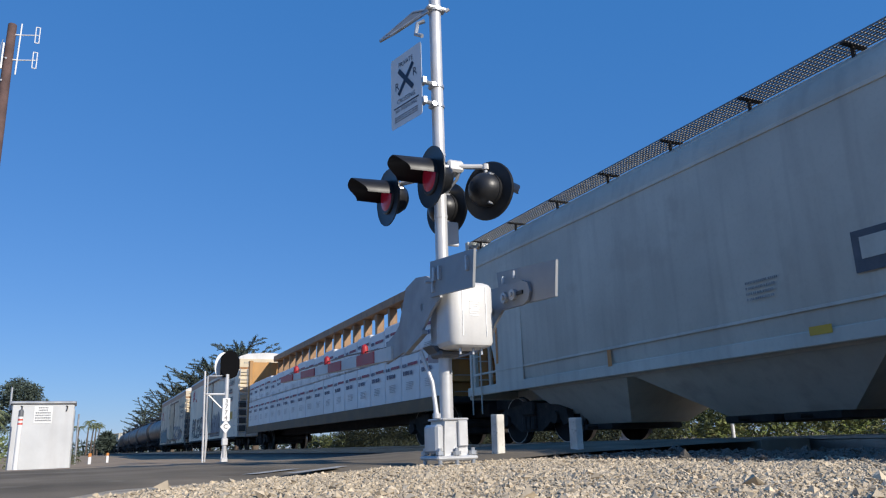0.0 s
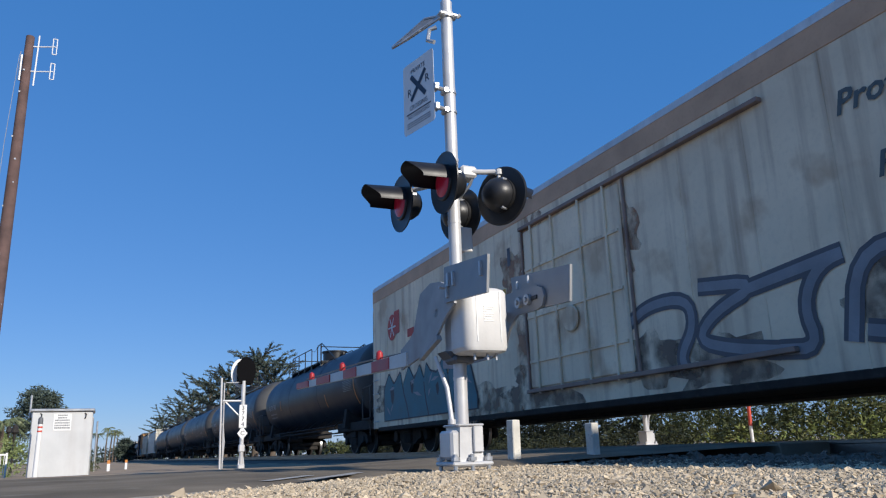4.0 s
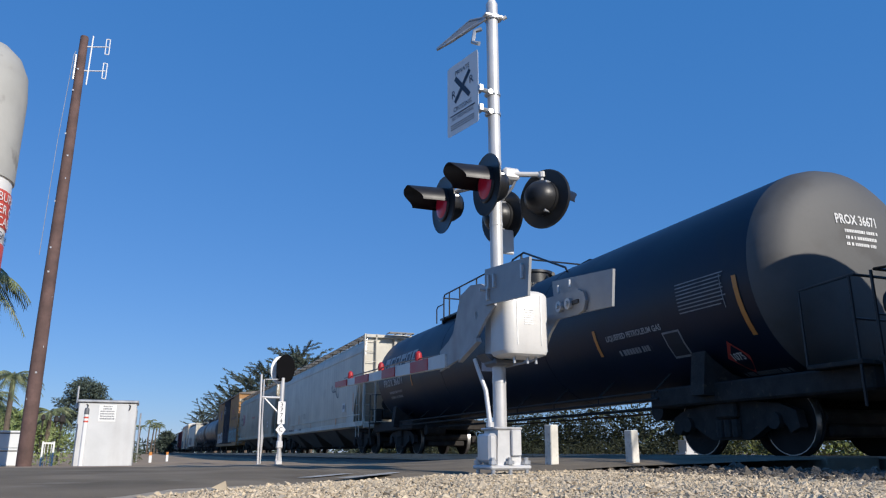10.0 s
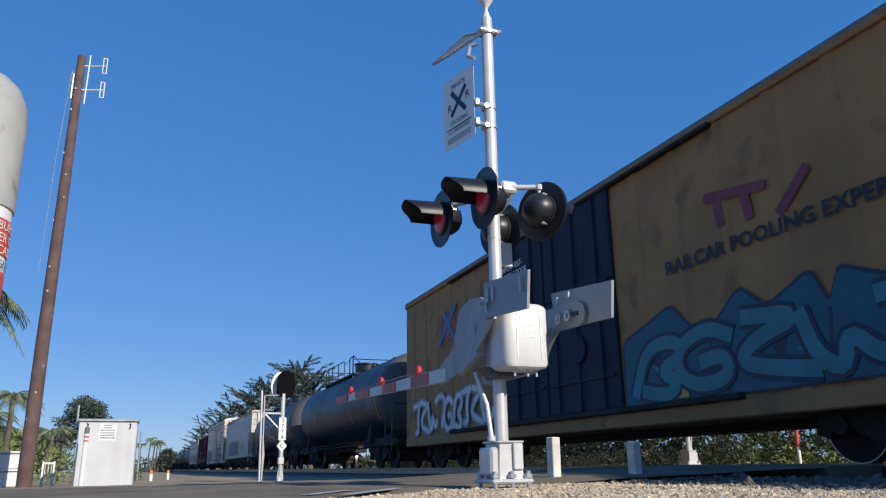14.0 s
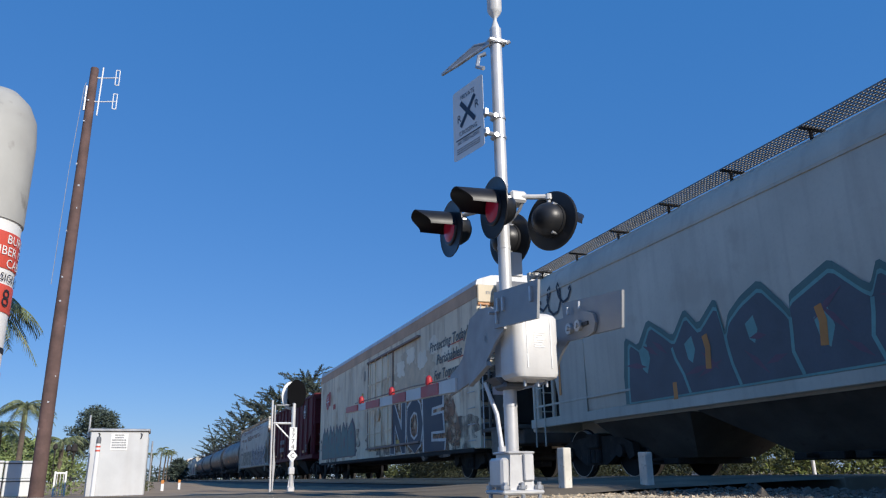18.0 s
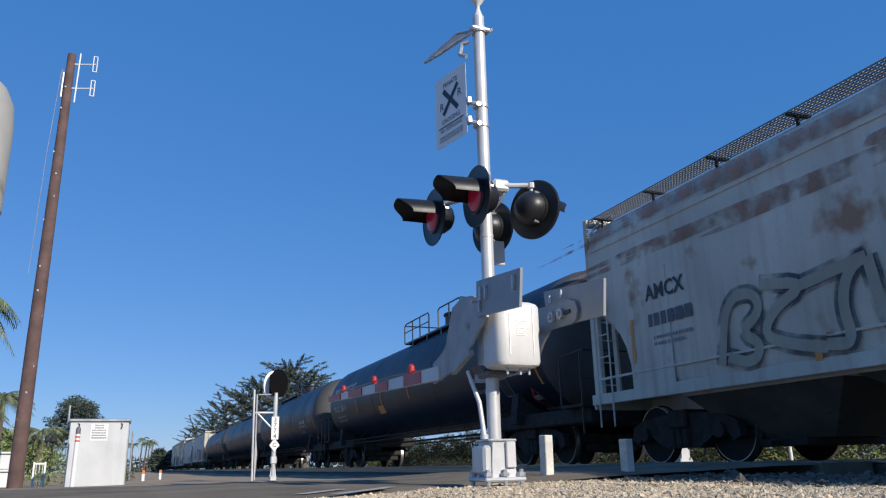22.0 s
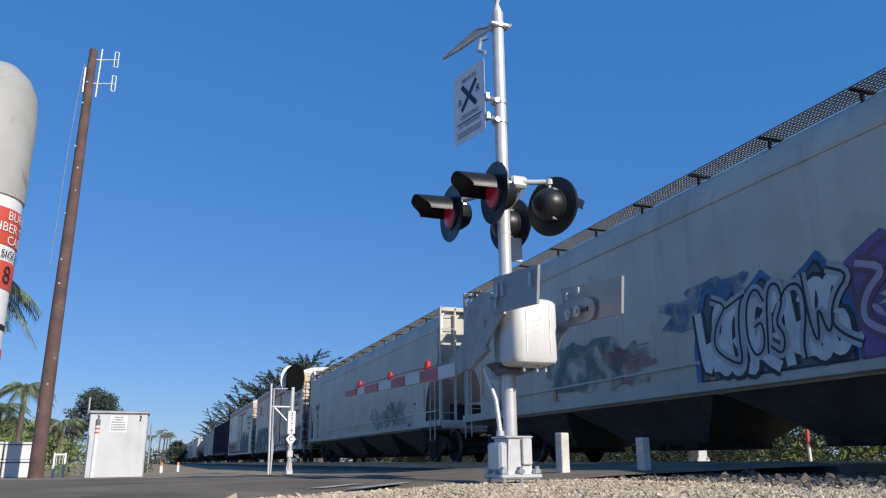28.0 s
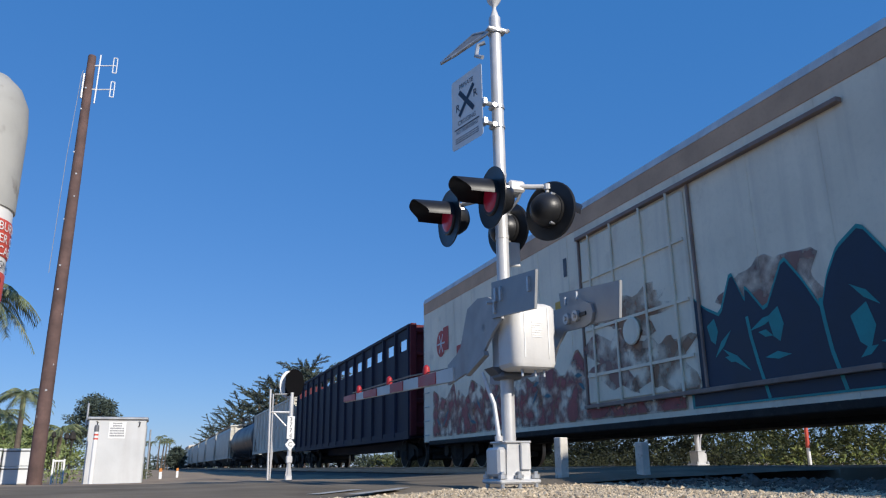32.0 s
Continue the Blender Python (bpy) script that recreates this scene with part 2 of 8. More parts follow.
RUST = (0.16, 0.085, 0.05)
M = dict(
    gravel=surface("gravel", (0.42, 0.35, 0.26), 0.9, vary=0.35, grain=60, patch=9, bump=0.6),
    stone=surface("stone", (0.53, 0.43, 0.30), 0.9, vary=0.2, grain=40, bump=0.3, island=0.36),
    ballast=surface("ballast", (0.13, 0.112, 0.092), 0.9, vary=0.35, grain=45, patch=5, bump=0.7),
    asphalt=surface("asphalt", (0.22, 0.185, 0.14), 0.9, vary=0.3, grain=120, patch=1.2, bump=0.4, second=(0.26, 0.225, 0.175), second_at=0.6, spec=0.03),
    dirt=surface("dirt", (0.34, 0.25, 0.16), 0.95, vary=0.3, grain=25, patch=0.7, bump=0.5, second=(0.2, 0.17, 0.09)),
    paint_white=surface("white_paint", (0.63, 0.62, 0.60), 0.45, vary=0.1, grain=40, patch=3, bump=0.05, streak=0.15),
    line_white=surface("line_white", (0.42, 0.40, 0.36), 0.8, vary=0.25, grain=60, patch=8, bump=0.2, second=(0.12, 0.12, 0.12)),
    silver=surface("silver_paint", (0.60, 0.60, 0.60), 0.42, 0.25, vary=0.12, grain=50, patch=4, bump=0.06, streak=0.2),
    galv=surface("galvanised", (0.50, 0.51, 0.52), 0.4, 0.6, vary=0.2, grain=25, patch=8, bump=0.05),
    black=surface("black_paint", (0.018, 0.018, 0.019), 0.38, vary=0.3, grain=40, patch=4, bump=0.06),
    red=surface("red_sheet", (0.42, 0.025, 0.03), 0.45, vary=0.15, grain=50, patch=6, bump=0.04),
    lens=glow("red_lens", (0.60, 0.02, 0.06), 0.2),
    led=glow("red_led", (0.34, 0.01, 0.035), 0.11),
    sign_white=surface("sign_white", (0.78, 0.78, 0.77), 0.5, vary=0.06, grain=30, bump=0.02),
    ink=surface("ink", (0.02, 0.022, 0.03), 0.6, vary=0.2, bump=0),
    steel=surface("rail_steel", (0.28, 0.25, 0.22), 0.35, 0.8, vary=0.2, bump=0.1, second=RUST),
    iron=surface("dark_iron", (0.040, 0.036, 0.033), 0.85, 0.0, vary=0.4, grain=25, patch=5, bump=0.3, second=(0.075, 0.06, 0.047), spec=0.25),
    wheel=surface("wheel_iron", (0.028, 0.025, 0.023), 0.85, 0.0, vary=0.3, grain=20, bump=0.2, spec=0.2),
    tread=surface("wheel_tread", (0.40, 0.39, 0.38), 0.4, 0.9, vary=0.1, bump=0.03),
    sleeper=surface("sleeper_wood", (0.10, 0.075, 0.055), 0.9, vary=0.35, grain=18, bump=0.5, each=0.25),
    concrete=surface("concrete", (0.42, 0.40, 0.37), 0.9, vary=0.2, grain=35, bump=0.3),
    pole=surface("pole_wood", (0.13, 0.08, 0.07), 0.9, vary=0.35, grain=14, patch=3, bump=0.5, streak=0.4, streak_colour=(0.08, 0.05, 0.04)),
    # head paint paler than the shell: some dust, mostly sunlight put into the colour
    tank_head=surface("tank_head_dusty_sunlit", (0.075, 0.075, 0.074), 0.62, vary=0.15, grain=14, patch=0.7, bump=0.04, second=(0.06, 0.058, 0.055), second_at=0.55, each=0.2),
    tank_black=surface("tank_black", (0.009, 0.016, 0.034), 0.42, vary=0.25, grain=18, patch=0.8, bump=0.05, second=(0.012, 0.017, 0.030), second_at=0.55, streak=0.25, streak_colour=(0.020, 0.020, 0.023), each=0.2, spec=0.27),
    hopper_grey=surface("hopper_grey", (0.59, 0.56, 0.48), 0.55, vary=0.16, grain=18, patch=0.7, bump=0.06, second=(0.51, 0.475, 0.405), second_at=0.58, streak=0.35, streak_colour=(0.30, 0.27, 0.24), each=0.12, spec=0.15),
    hopper_rust=surface("hopper_stained", (0.60, 0.565, 0.485), 0.6, vary=0.2, grain=18, patch=0.7, bump=0.08, second=(0.36, 0.22, 0.15), second_at=0.6, streak=0.5, streak_colour=(0.32, 0.2, 0.14), spec=0.15),
    reefer_white=surface("reefer_white", (0.90, 0.80, 0.63), 0.5, vary=0.14, grain=16, patch=0.6, bump=0.05, second=(0.74, 0.64, 0.50), second_at=0.6, streak=0.28, streak_colour=(0.42, 0.35, 0.30), spec=0.15),
    reefer_dirty=surface("reefer_dirty", (0.86, 0.73, 0.54), 0.6, vary=0.2, grain=16, patch=0.5, bump=0.06, second=(0.62, 0.47, 0.32), second_at=0.56, streak=0.65, streak_colour=(0.30, 0.19, 0.13), spec=0.15),
    reefer_band=surface("reefer_band", (0.62, 0.40, 0.26), 0.6, vary=0.2, grain=18, patch=1.0, bump=0.05, spec=0.15),
    door_track=surface("door_track", (0.30, 0.21, 0.17), 0.7, vary=0.3, grain=20, patch=2, bump=0.15, second=(0.2, 0.16, 0.13)),
    cream=surface("cream_rib", (0.66, 0.55, 0.38), 0.55, vary=0.15, grain=20, patch=1.5, bump=0.05, streak=0.3),
    rib_orange=surface("orange_rib", (0.58, 0.27, 0.11), 0.55, vary=0.2, grain=20, patch=1.5, bump=0.05, streak=0.3),
    unit_grey=surface("unit_grey", (0.12, 0.125, 0.135), 0.55, vary=0.15, grain=30, patch=3, bump=0.05),
    unit_white=surface("unit_white", (0.66, 0.65, 0.63), 0.5, vary=0.12, grain=25, patch=2, bump=0.04, streak=0.4, streak_colour=(0.3, 0.26, 0.23)),
    box_yellow=surface("boxcar_yellow", (0.38, 0.205, 0.085), 0.6, vary=0.2, grain=18, patch=0.8, bump=0.06, second=(0.25, 0.14, 0.07), second_at=0.56, streak=0.45, streak_colour=(0.22, 0.15, 0.1), spec=0.15),
    box_door=surface("boxcar_door", (0.025, 0.032, 0.055), 0.6, vary=0.3, grain=18, patch=1.2, bump=0.06, streak=0.3, streak_colour=(0.09, 0.08, 0.08), spec=0.15),
    oxide=surface("oxide_red", (0.13, 0.026, 0.033), 0.6, vary=0.25, grain=18, patch=1.0, bump=0.08, second=(0.10, 0.035, 0.03), second_at=0.6, streak=0.3, streak_colour=(0.04, 0.018, 0.018), spec=0.15),
    gon_dark=surface("gondola_dark", (0.022, 0.025, 0.045), 0.6, vary=0.3, grain=18, patch=1.0, bump=0.08, streak=0.3, streak_colour=(0.05, 0.03, 0.035), spec=0.15),
    beam_yellow=surface("beam_yellow", (0.50, 0.26, 0.075), 0.55, vary=0.18, grain=20, patch=1.2, bump=0.06, second=(0.38, 0.2, 0.08), second_at=0.62, streak=0.4),
    # browner copy of the beam yellow, with the shade mixed into the colour
    beam_yellow_shaded=surface("beam_yellow_shaded", (0.33, 0.185, 0.085), 0.55, vary=0.3, grain=20, patch=1.2, bump=0.06, second=(0.20, 0.11, 0.06), second_at=0.56, streak=0.5, streak_colour=(0.12, 0.075, 0.05)),
    wrap=surface("white_wrap", (0.72, 0.71, 0.70), 0.35, vary=0.08, grain=10, patch=2.5, bump=0.25, each=0.05),
    wrap_red=surface("wrap_print", (0.28, 0.04, 0.07), 0.5, vary=0.2, bump=0),
    post_wood=surface("post_concrete", (0.68, 0.65, 0.58), 0.9, vary=0.18, grain=30, patch=6, bump=0.3, second=(0.3, 0.27, 0.22), second_at=0.6),
    cabinet_grey=surface("cabinet_grey", (0.58, 0.59, 0.59), 0.45, 0.0, vary=0.08, grain=25, patch=2, bump=0.04, streak=0.15),
    amber=surface("amber_mark", (0.60, 0.23, 0.05), 0.45, vary=0.15, grain=40, bump=0.02),
    decal_white=surface("decal_white", (0.66, 0.66, 0.65), 0.6, vary=0.15, grain=30, patch=5, bump=0),
    decal_dark=surface("decal_dark", (0.10, 0.105, 0.12), 0.6, vary=0.3, grain=30, patch=5, bump=0),
    grating=surface("grating_steel", (0.20, 0.20, 0.20), 0.6, 0.2, vary=0.2, grain=30, patch=4, bump=0.05),
    brand_maroon=surface("brand_maroon", (0.24, 0.045, 0.06), 0.6, vary=0.3, grain=30, patch=4, bump=0),
    wrap_blue=surface("wrap_blue", (0.07, 0.07, 0.13), 0.5, vary=0.2, bump=0),
    decal_pale=surface("decal_pale", (0.40, 0.40, 0.40), 0.6, vary=0.2, grain=30, patch=5, bump=0),
    beam_sill=surface("beam_sill", (0.15, 0.09, 0.04), 0.6, vary=0.35, grain=18, patch=1.5, bump=0.1, second=(0.08, 0.06, 0.045)),
    hopper_dim=surface("hopper_dim", (0.42, 0.385, 0.305), 0.6, vary=0.2, grain=18, patch=0.7, bump=0.07, second=(0.33, 0.30, 0.24), second_at=0.55, streak=0.4, streak_colour=(0.24, 0.20, 0.15), spec=0.15),
    dirty_steel=surface("dirty_steel", (0.20, 0.17, 0.14), 0.7, vary=0.35, grain=25, patch=3, bump=0.1, second=(0.11, 0.085, 0.07)),
    grime=surface("grime", (0.10, 0.088, 0.075), 0.8, vary=0.35, grain=20, patch=2, bump=0.15, second=(0.06, 0.05, 0.042)),
    signal_black=surface("signal_black", (0.006, 0.006, 0.007), 0.8, vary=0.2, grain=30, bump=0.02, spec=0.05),
    decal_soft=surface("decal_soft", (0.32, 0.31, 0.29), 0.6, vary=0.3, grain=30, patch=5, bump=0),
    decal_black=surface("decal_black", (0.035, 0.037, 0.045), 0.6, vary=0.3, grain=30, patch=5, bump=0),
    plate_yellow=surface("plate_yellow", (0.62, 0.37, 0.03), 0.5, vary=0.15, grain=30, bump=0.02),
    decal_grey=surface("decal_grey", (0.25, 0.26, 0.27), 0.6, vary=0.3, grain=30, patch=5, bump=0),
    decal_red=surface("decal_red", (0.52, 0.07, 0.05), 0.6, vary=0.2, grain=30, patch=5, bump=0),
    decal_green=surface("decal_green", (0.10, 0.12, 0.12), 0.6, vary=0.2, grain=30, patch=5, bump=0),
)

# spray paints
def spray(name, colour):
    return surface(name, colour, 0.55, vary=0.22, grain=25, patch=2.0, bump=0.0)


def soft_spray(m):
    """Thin paint with gaps through which the side shows."""
    nd, ln = m.node_tree.nodes, m.node_tree.links
    tc, n, r = nd.new("ShaderNodeTexCoord"), nd.new("ShaderNodeTexNoise"), nd.new("ShaderNodeMapRange")
    n.inputs["Scale"].default_value, n.inputs["Detail"].default_value = 2.6, 7.0
    r.inputs["From Min"].default_value, r.inputs["From Max"].default_value, r.inputs["To Max"].default_value = 0.36, 0.62, 0.8
    ln.new(tc.outputs["Object"], n.inputs["Vector"])
    ln.new(n.outputs["Fac"], r.inputs["Value"])
    ln.new(r.outputs["Result"], nd["Principled BSDF"].inputs["Alpha"])
    return m


S = {k: spray("spray_" + k, c) for k, c in dict(black=(0.02, 0.022, 0.035), navy=(0.015, 0.03, 0.06), deep_blue=(0.02, 0.04, 0.16), white=(0.62, 0.62, 0.60), teal=(0.02, 0.30, 0.30), aqua=(0.03, 0.15, 0.19), blue=(0.04, 0.15, 0.30), rose=(0.42, 0.10, 0.10), purple=(0.16, 0.10, 0.25), orange=(0.55, 0.22, 0.05), green=(0.05, 0.26, 0.18), slate=(0.09, 0.10, 0.12), sea=(0.16, 0.34, 0.32), teal_dim=(0.09, 0.17, 0.16), deep_teal=(0.012, 0.10, 0.14), mid_teal=(0.03, 0.20, 0.24), plum=(0.15, 0.08, 0.11), tan=(0.64, 0.49, 0.32), pale=(0.42, 0.42, 0.42), lilac=(0.42, 0.36, 0.46), grey=(0.25, 0.26, 0.28), smoke=(0.10, 0.10, 0.115), pink=(0.5, 0.2, 0.25)).items()}

SOFT = {k: soft_spray(spray("thin_spray_" + k, c)) for k, c in dict(teal_dim=(0.09, 0.17, 0.16), rose_dim=(0.30, 0.14, 0.11), blue=(0.04, 0.15, 0.30), slate=(0.09, 0.10, 0.12), pink=(0.5, 0.2, 0.25), deep_blue=(0.02, 0.04, 0.16), rose=(0.42, 0.10, 0.10), rust_stain=(0.38, 0.19, 0.12), rust=(0.34, 0.17, 0.09), grime=(0.16, 0.115, 0.085), smoke=(0.06, 0.06, 0.07), pale=(0.42, 0.42, 0.42), haze_teal=(0.26, 0.31, 0.31), gold=(0.55, 0.36, 0.08)).items()}

# ---- ground, road, track ----
TRACK = 9.0


def smooth(a, b, x):
    t = min(1.0, max(0.0, (x - a) / (b - a)))
    return t * t * (3 - 2 * t)


def lie(x, y):
    """Height of the bare ground."""
    z = -0.13 - 0.15 * smooth(11, 19, y) - 0.14 * smooth(19, 60, y)
    z += 0.012 * noise.noise((x * 1.3, y * 1.3, 0)) + 0.02 * noise.noise((x * 0.31, y * 0.31, 4))
    bed = smooth(5.6, 7.2, x) * (1 - smooth(10.8, 12.4, x))
    z = z * (1 - bed) - 0.20 * bed
    return z + 0.10 * smooth(12.5, 20, x)


def steps(*spans):
    out = []
    for a, b, n in spans:
        out += [a + (b - a) * i / n for i in range(n)]
    return out + [spans[-1][1]]


xs = steps((-2500, -300, 8), (-300, -30, 14), (-30, -3, 18), (-3, 13, 80), (13, 40, 27), (40, 300, 13), (300, 2500, 8))
ys = steps((-2500, -200, 6), (-200, -8, 12), (-8, 26, 110), (26, 70, 44), (70, 300, 24), (300, 3500, 10))
gm = MB()
gm.v = [(x, y, lie(x, y)) for y in ys for x in xs]
nx = len(xs)
gm.f = [(j * nx + i, j * nx + i + 1, (j + 1) * nx + i + 1, (j + 1) * nx + i) for j in range(len(ys) - 1) for i in range(nx - 1)]


def ground_kind(x, y):
    k = noise.noise((x * 0.5, y * 0.5, 7)) + 0.5 * noise.noise((x * 1.7, y * 1.7, 2))
    if 6.3 + 0.3 * k < x < 11.7:
        return 1
    return 0 if (-0.9 + 0.9 * k < x <= 6.9 and -9 + 3 * k < y < 7.5) else 2


gm.m = [ground_kind((gm.v[f[0]][0] + gm.v[f[2]][0]) / 2, (gm.v[f[0]][1] + gm.v[f[2]][1]) / 2) for f in gm.f]
ground = tagged(part("ground", gm, [M["gravel"], M["ballast"], M["dirt"]]), "sunlit gravel and dry dirt beside the track", "ground", kind="structure")


def along(pts, x):
    for (x0, y0), (x1, y1) in zip(pts, pts[1:]):
        if x <= x1:
            return y0 + (y1 - y0) * (x - x0) / (x1 - x0)
    return pts[-1][1]


NEAR = [(-60, -8), (-6, -1.5), (-1.5, 2.0), (0.2, 3.7), (1.2, 4.85), (2.2, 5.75), (3.2, 6.5), (7.35, 6.8)]
FAR = [(-60, 14), (-8, 11.6), (-2, 10.9), (-0.1, 10.6), (2.6, 11.0), (7.35, 11.4)]


def road_z(x):
    return -0.122 + 0.077 * smooth(2.5, 5.2, x) + 0.04 * smooth(4.8, 7.2, x)


rx = steps((-60, -8, 20), (-8, 7.35, 70))
rm, nr = MB(), 15
for x in rx:
    a, b = along(NEAR, x), along(FAR, x)
    a += 0.05 * noise.noise((x * 3, 1, 0))
    b += 0.06 * noise.noise((x * 3, 5, 0))
    for j in range(nr):
        y = a + (b - a) * j / (nr - 1)
        edge = -0.03 if j in (0, nr - 1) else 0.0
        rm.v.append((x, y, road_z(x) + edge + 0.02 * math.sin(math.pi * j / (nr - 1)) + 0.004 * noise.noise((x * 2, y * 2, 3))))
rm.f = [(i * nr + j, (i + 1) * nr + j, (i + 1) * nr + j + 1, i * nr + j + 1) for i in range(len(rx) - 1) for j in range(nr - 1)]
rm.m = [0] * len(rm.f)
road = tagged(part("road", rm, M["asphalt"]), "dark worn asphalt road rising to the tracks", "road", kind="structure")
road2 = MB()
for i, x in enumerate(steps((10.65, 40, 20))):
    for y in (7.0, 9.0, 11.2):
        road2.v.append((x, y, -0.012 - 0.06 * smooth(11, 16, x) + 0.04 * smooth(16, 30, x)))
road2.f = [(i * 3 + j, (i + 1) * 3 + j, (i + 1) * 3 + j + 1, i * 3 + j + 1) for i in range(20) for j in (0, 1)]
road2.m = [0] * 40
tagged(part("road_beyond", road2, M["asphalt"]), "asphalt road on the far side of the tracks", "road", kind="structure")

# worn stop line and edge paint
stop = MB()
for k, (x0, y0, x1, y1) in enumerate(((1.02, 5.2, 1.5, 5.9), (1.25, 5.05, 1.78, 5.75), (1.55, 5.5, 1.95, 6.1))):
    d = Vector((x1 - x0, y1 - y0)).normalized() * 0.05
    stop.add([(x0 - d.y, y0 + d.x, road_z(x0) + 0.012), (x0 + d.y, y0 - d.x, road_z(x0) + 0.012), (x1 + d.y, y1 - d.x, road_z(x1) + 0.016), (x1 - d.y, y1 + d.x, road_z(x1) + 0.016)], [(0, 1, 2, 3)])
tagged(part("road_marking", stop, M["line_white"]), "worn white paint lines on the asphalt", "road marking", kind="structure")

# track: sleepers, two rails, crossing panels
track = thing("track", "railway track on wooden sleepers in ballast", "track", kind="structure")
prof = [(-0.07, -0.18), (0.07, -0.18), (0.07, -0.165), (0.012, -0.15), (0.012, -0.045), (0.036, -0.035), (0.036, -0.004), (0.028, 0.0), (-0.028, 0.0), (-0.036, -0.004), (-0.036, -0.035), (-0.012, -0.045), (-0.012, -0.15), (-0.07, -0.165)]
for s in (-0.7525, 0.7525):
    part("rail", MB().prism([(TRACK + s + u, v) for u, v in prof], "y", -300, 900), M["steel"], track)
tie = MB().box(-1.3, 1.3, -0.115, 0.115, -0.17, 0, 0.012).mesh("sleeper", M["sleeper"])
for i in range(150):
    y = -8 + i * 0.5
    if not 6.6 < y < 11.4:
        part("sleeper", tie, None, track, at=(TRACK + 0.01 * math.sin(i * 7.3), y, -0.182))
far_ties = MB()
for i in range(1000):
    far_ties.box(TRACK - 1.3, TRACK + 1.3, 67 + i * 0.5, 67.23 + i * 0.5, -0.35, -0.182)
tagged(part("far_sleepers", far_ties, M["sleeper"], track), kind="stuff")
for a, b in ((7.36, 8.19), (8.33, 9.67), (9.81, 10.64)):
    for j in range(2):
        part("crossing_panel", MB().box(a, b, 6.75 + j * 2.33, 9.06 + j * 2.33, -0.17, -0.012, 0.01), M["asphalt"], track)

# loose gravel, thick where the camera looks over it
rng = np.random.default_rng(3)


def scatter(name, label, n, box, size, material, keep):
    """Many small broken stones joined into one mesh."""
    x = rng.uniform(box[0], box[1], n)
    y = rng.uniform(box[2], box[3], n)
    ok = np.array([keep(a, b) for a, b in zip(x, y)])
    x, y = x[ok], y[ok]
    n = len(x)
    s = size * rng.lognormal(0, 0.42, n)
    z = np.array([lie(a, b) for a, b in zip(x, y)]) + s * rng.uniform(-0.15, 0.55, n)
    base = np.array([(1, 0, 0), (-1, 0, 0), (0, 1, 0), (0, -1, 0), (0, 0, 1), (0, 0, -1)], float)
    v = base[None] * rng.uniform(0.55, 1.15, (n, 6, 1)) + rng.uniform(-0.3, 0.3, (n, 6, 3))
    v[:, :, 2] *= 0.7
    a, b = rng.uniform(0, 6.28, n), rng.uniform(-0.7, 0.7, n)
    ca, sa, cb, sb = np.cos(a), np.sin(a), np.cos(b), np.sin(b)
    vx, vy, vz = v[:, :, 0], v[:, :, 1], v[:, :, 2]
    vy, vz = vy * cb[:, None] - vz * sb[:, None], vy * sb[:, None] + vz * cb[:, None]
    vx, vy = vx * ca[:, None] - vy * sa[:, None], vx * sa[:, None] + vy * ca[:, None]
    v = np.stack([vx, vy, vz], 2) * s[:, None, None] + np.stack([x, y, z], 1)[:, None]
    f = np.array([(0, 2, 4), (2, 1, 4), (1, 3, 4), (3, 0, 4), (2, 0, 5), (1, 2, 5), (3, 1, 5), (0, 3, 5)])
    f = (f[None] + 6 * np.arange(n)[:, None, None]).reshape(-1, 3)
    me = bpy.data.meshes.new(name)
    me.from_pydata(v.reshape(-1, 3).tolist(), [], f.tolist())
    me.materials.append(material)
    return tagged(new(name, me), label, "gravel", kind="stuff")


def on_gravel(x, y):
    d = math.hypot(x, y)
    edge = 6 * noise.noise((x * 2, y * 2, 11)) + rng.normal(0, 3)
    if d < 1.7 + 0.08 * edge or not -3 < math.degrees(math.atan2(x, y)) < 62 + edge:
        return False
    return y < along(NEAR, x) + 0.04 + 0.25 * noise.noise((x * 4, y * 4, 9)) and noise.noise((x * 2, y * 2, 2)) > -0.75


scatter("gravel", "loose tan and grey crushed gravel in the sun", 165000, (0.0, 5.0, 0.7, 6.9), 0.0070, M["stone"], on_gravel)
scatter("trackside_gravel", "coarser grey gravel beside the track", 30000, (4.0, 8.3, -2.5, 6.7), 0.019, M["ballast"], lambda x, y: rng.random() < min(1, (x - 3.9) * 0.9 + 0.3 * noise.noise((x, y, 5))) * min(1, (y + 2.6) * 0.5))

# ---- freight train ----
TRAIN = []
WHEELS = []
SPEED = 16.0
IRON = M["iron"]


def side_frame(mb, x):
    prof = [(-1.28, 0.36), (-1.12, 0.30), (-0.95, 0.52), (-0.55, 0.30), (-0.38, 0.22), (0.38, 0.22), (0.55, 0.30), (0.95, 0.52), (1.12, 0.30), (1.28, 0.36), (1.24, 0.58), (0.98, 0.68), (0.48, 0.74), (-0.48, 0.74), (-0.98, 0.68), (-1.24, 0.58)]
    mb.prism(prof, "x", x - 0.07, x + 0.07)
    for y in (-0.16, 0.0, 0.16):
        mb.cyl((x - 0.09, y, 0.26), (x - 0.09, y, 0.50), 0.07, n=8)
    for y in (-0.889, 0.889):
        mb.cyl((x - 0.13, y, 0.457), (x - 0.02, y, 0.457), 0.115, n=12)


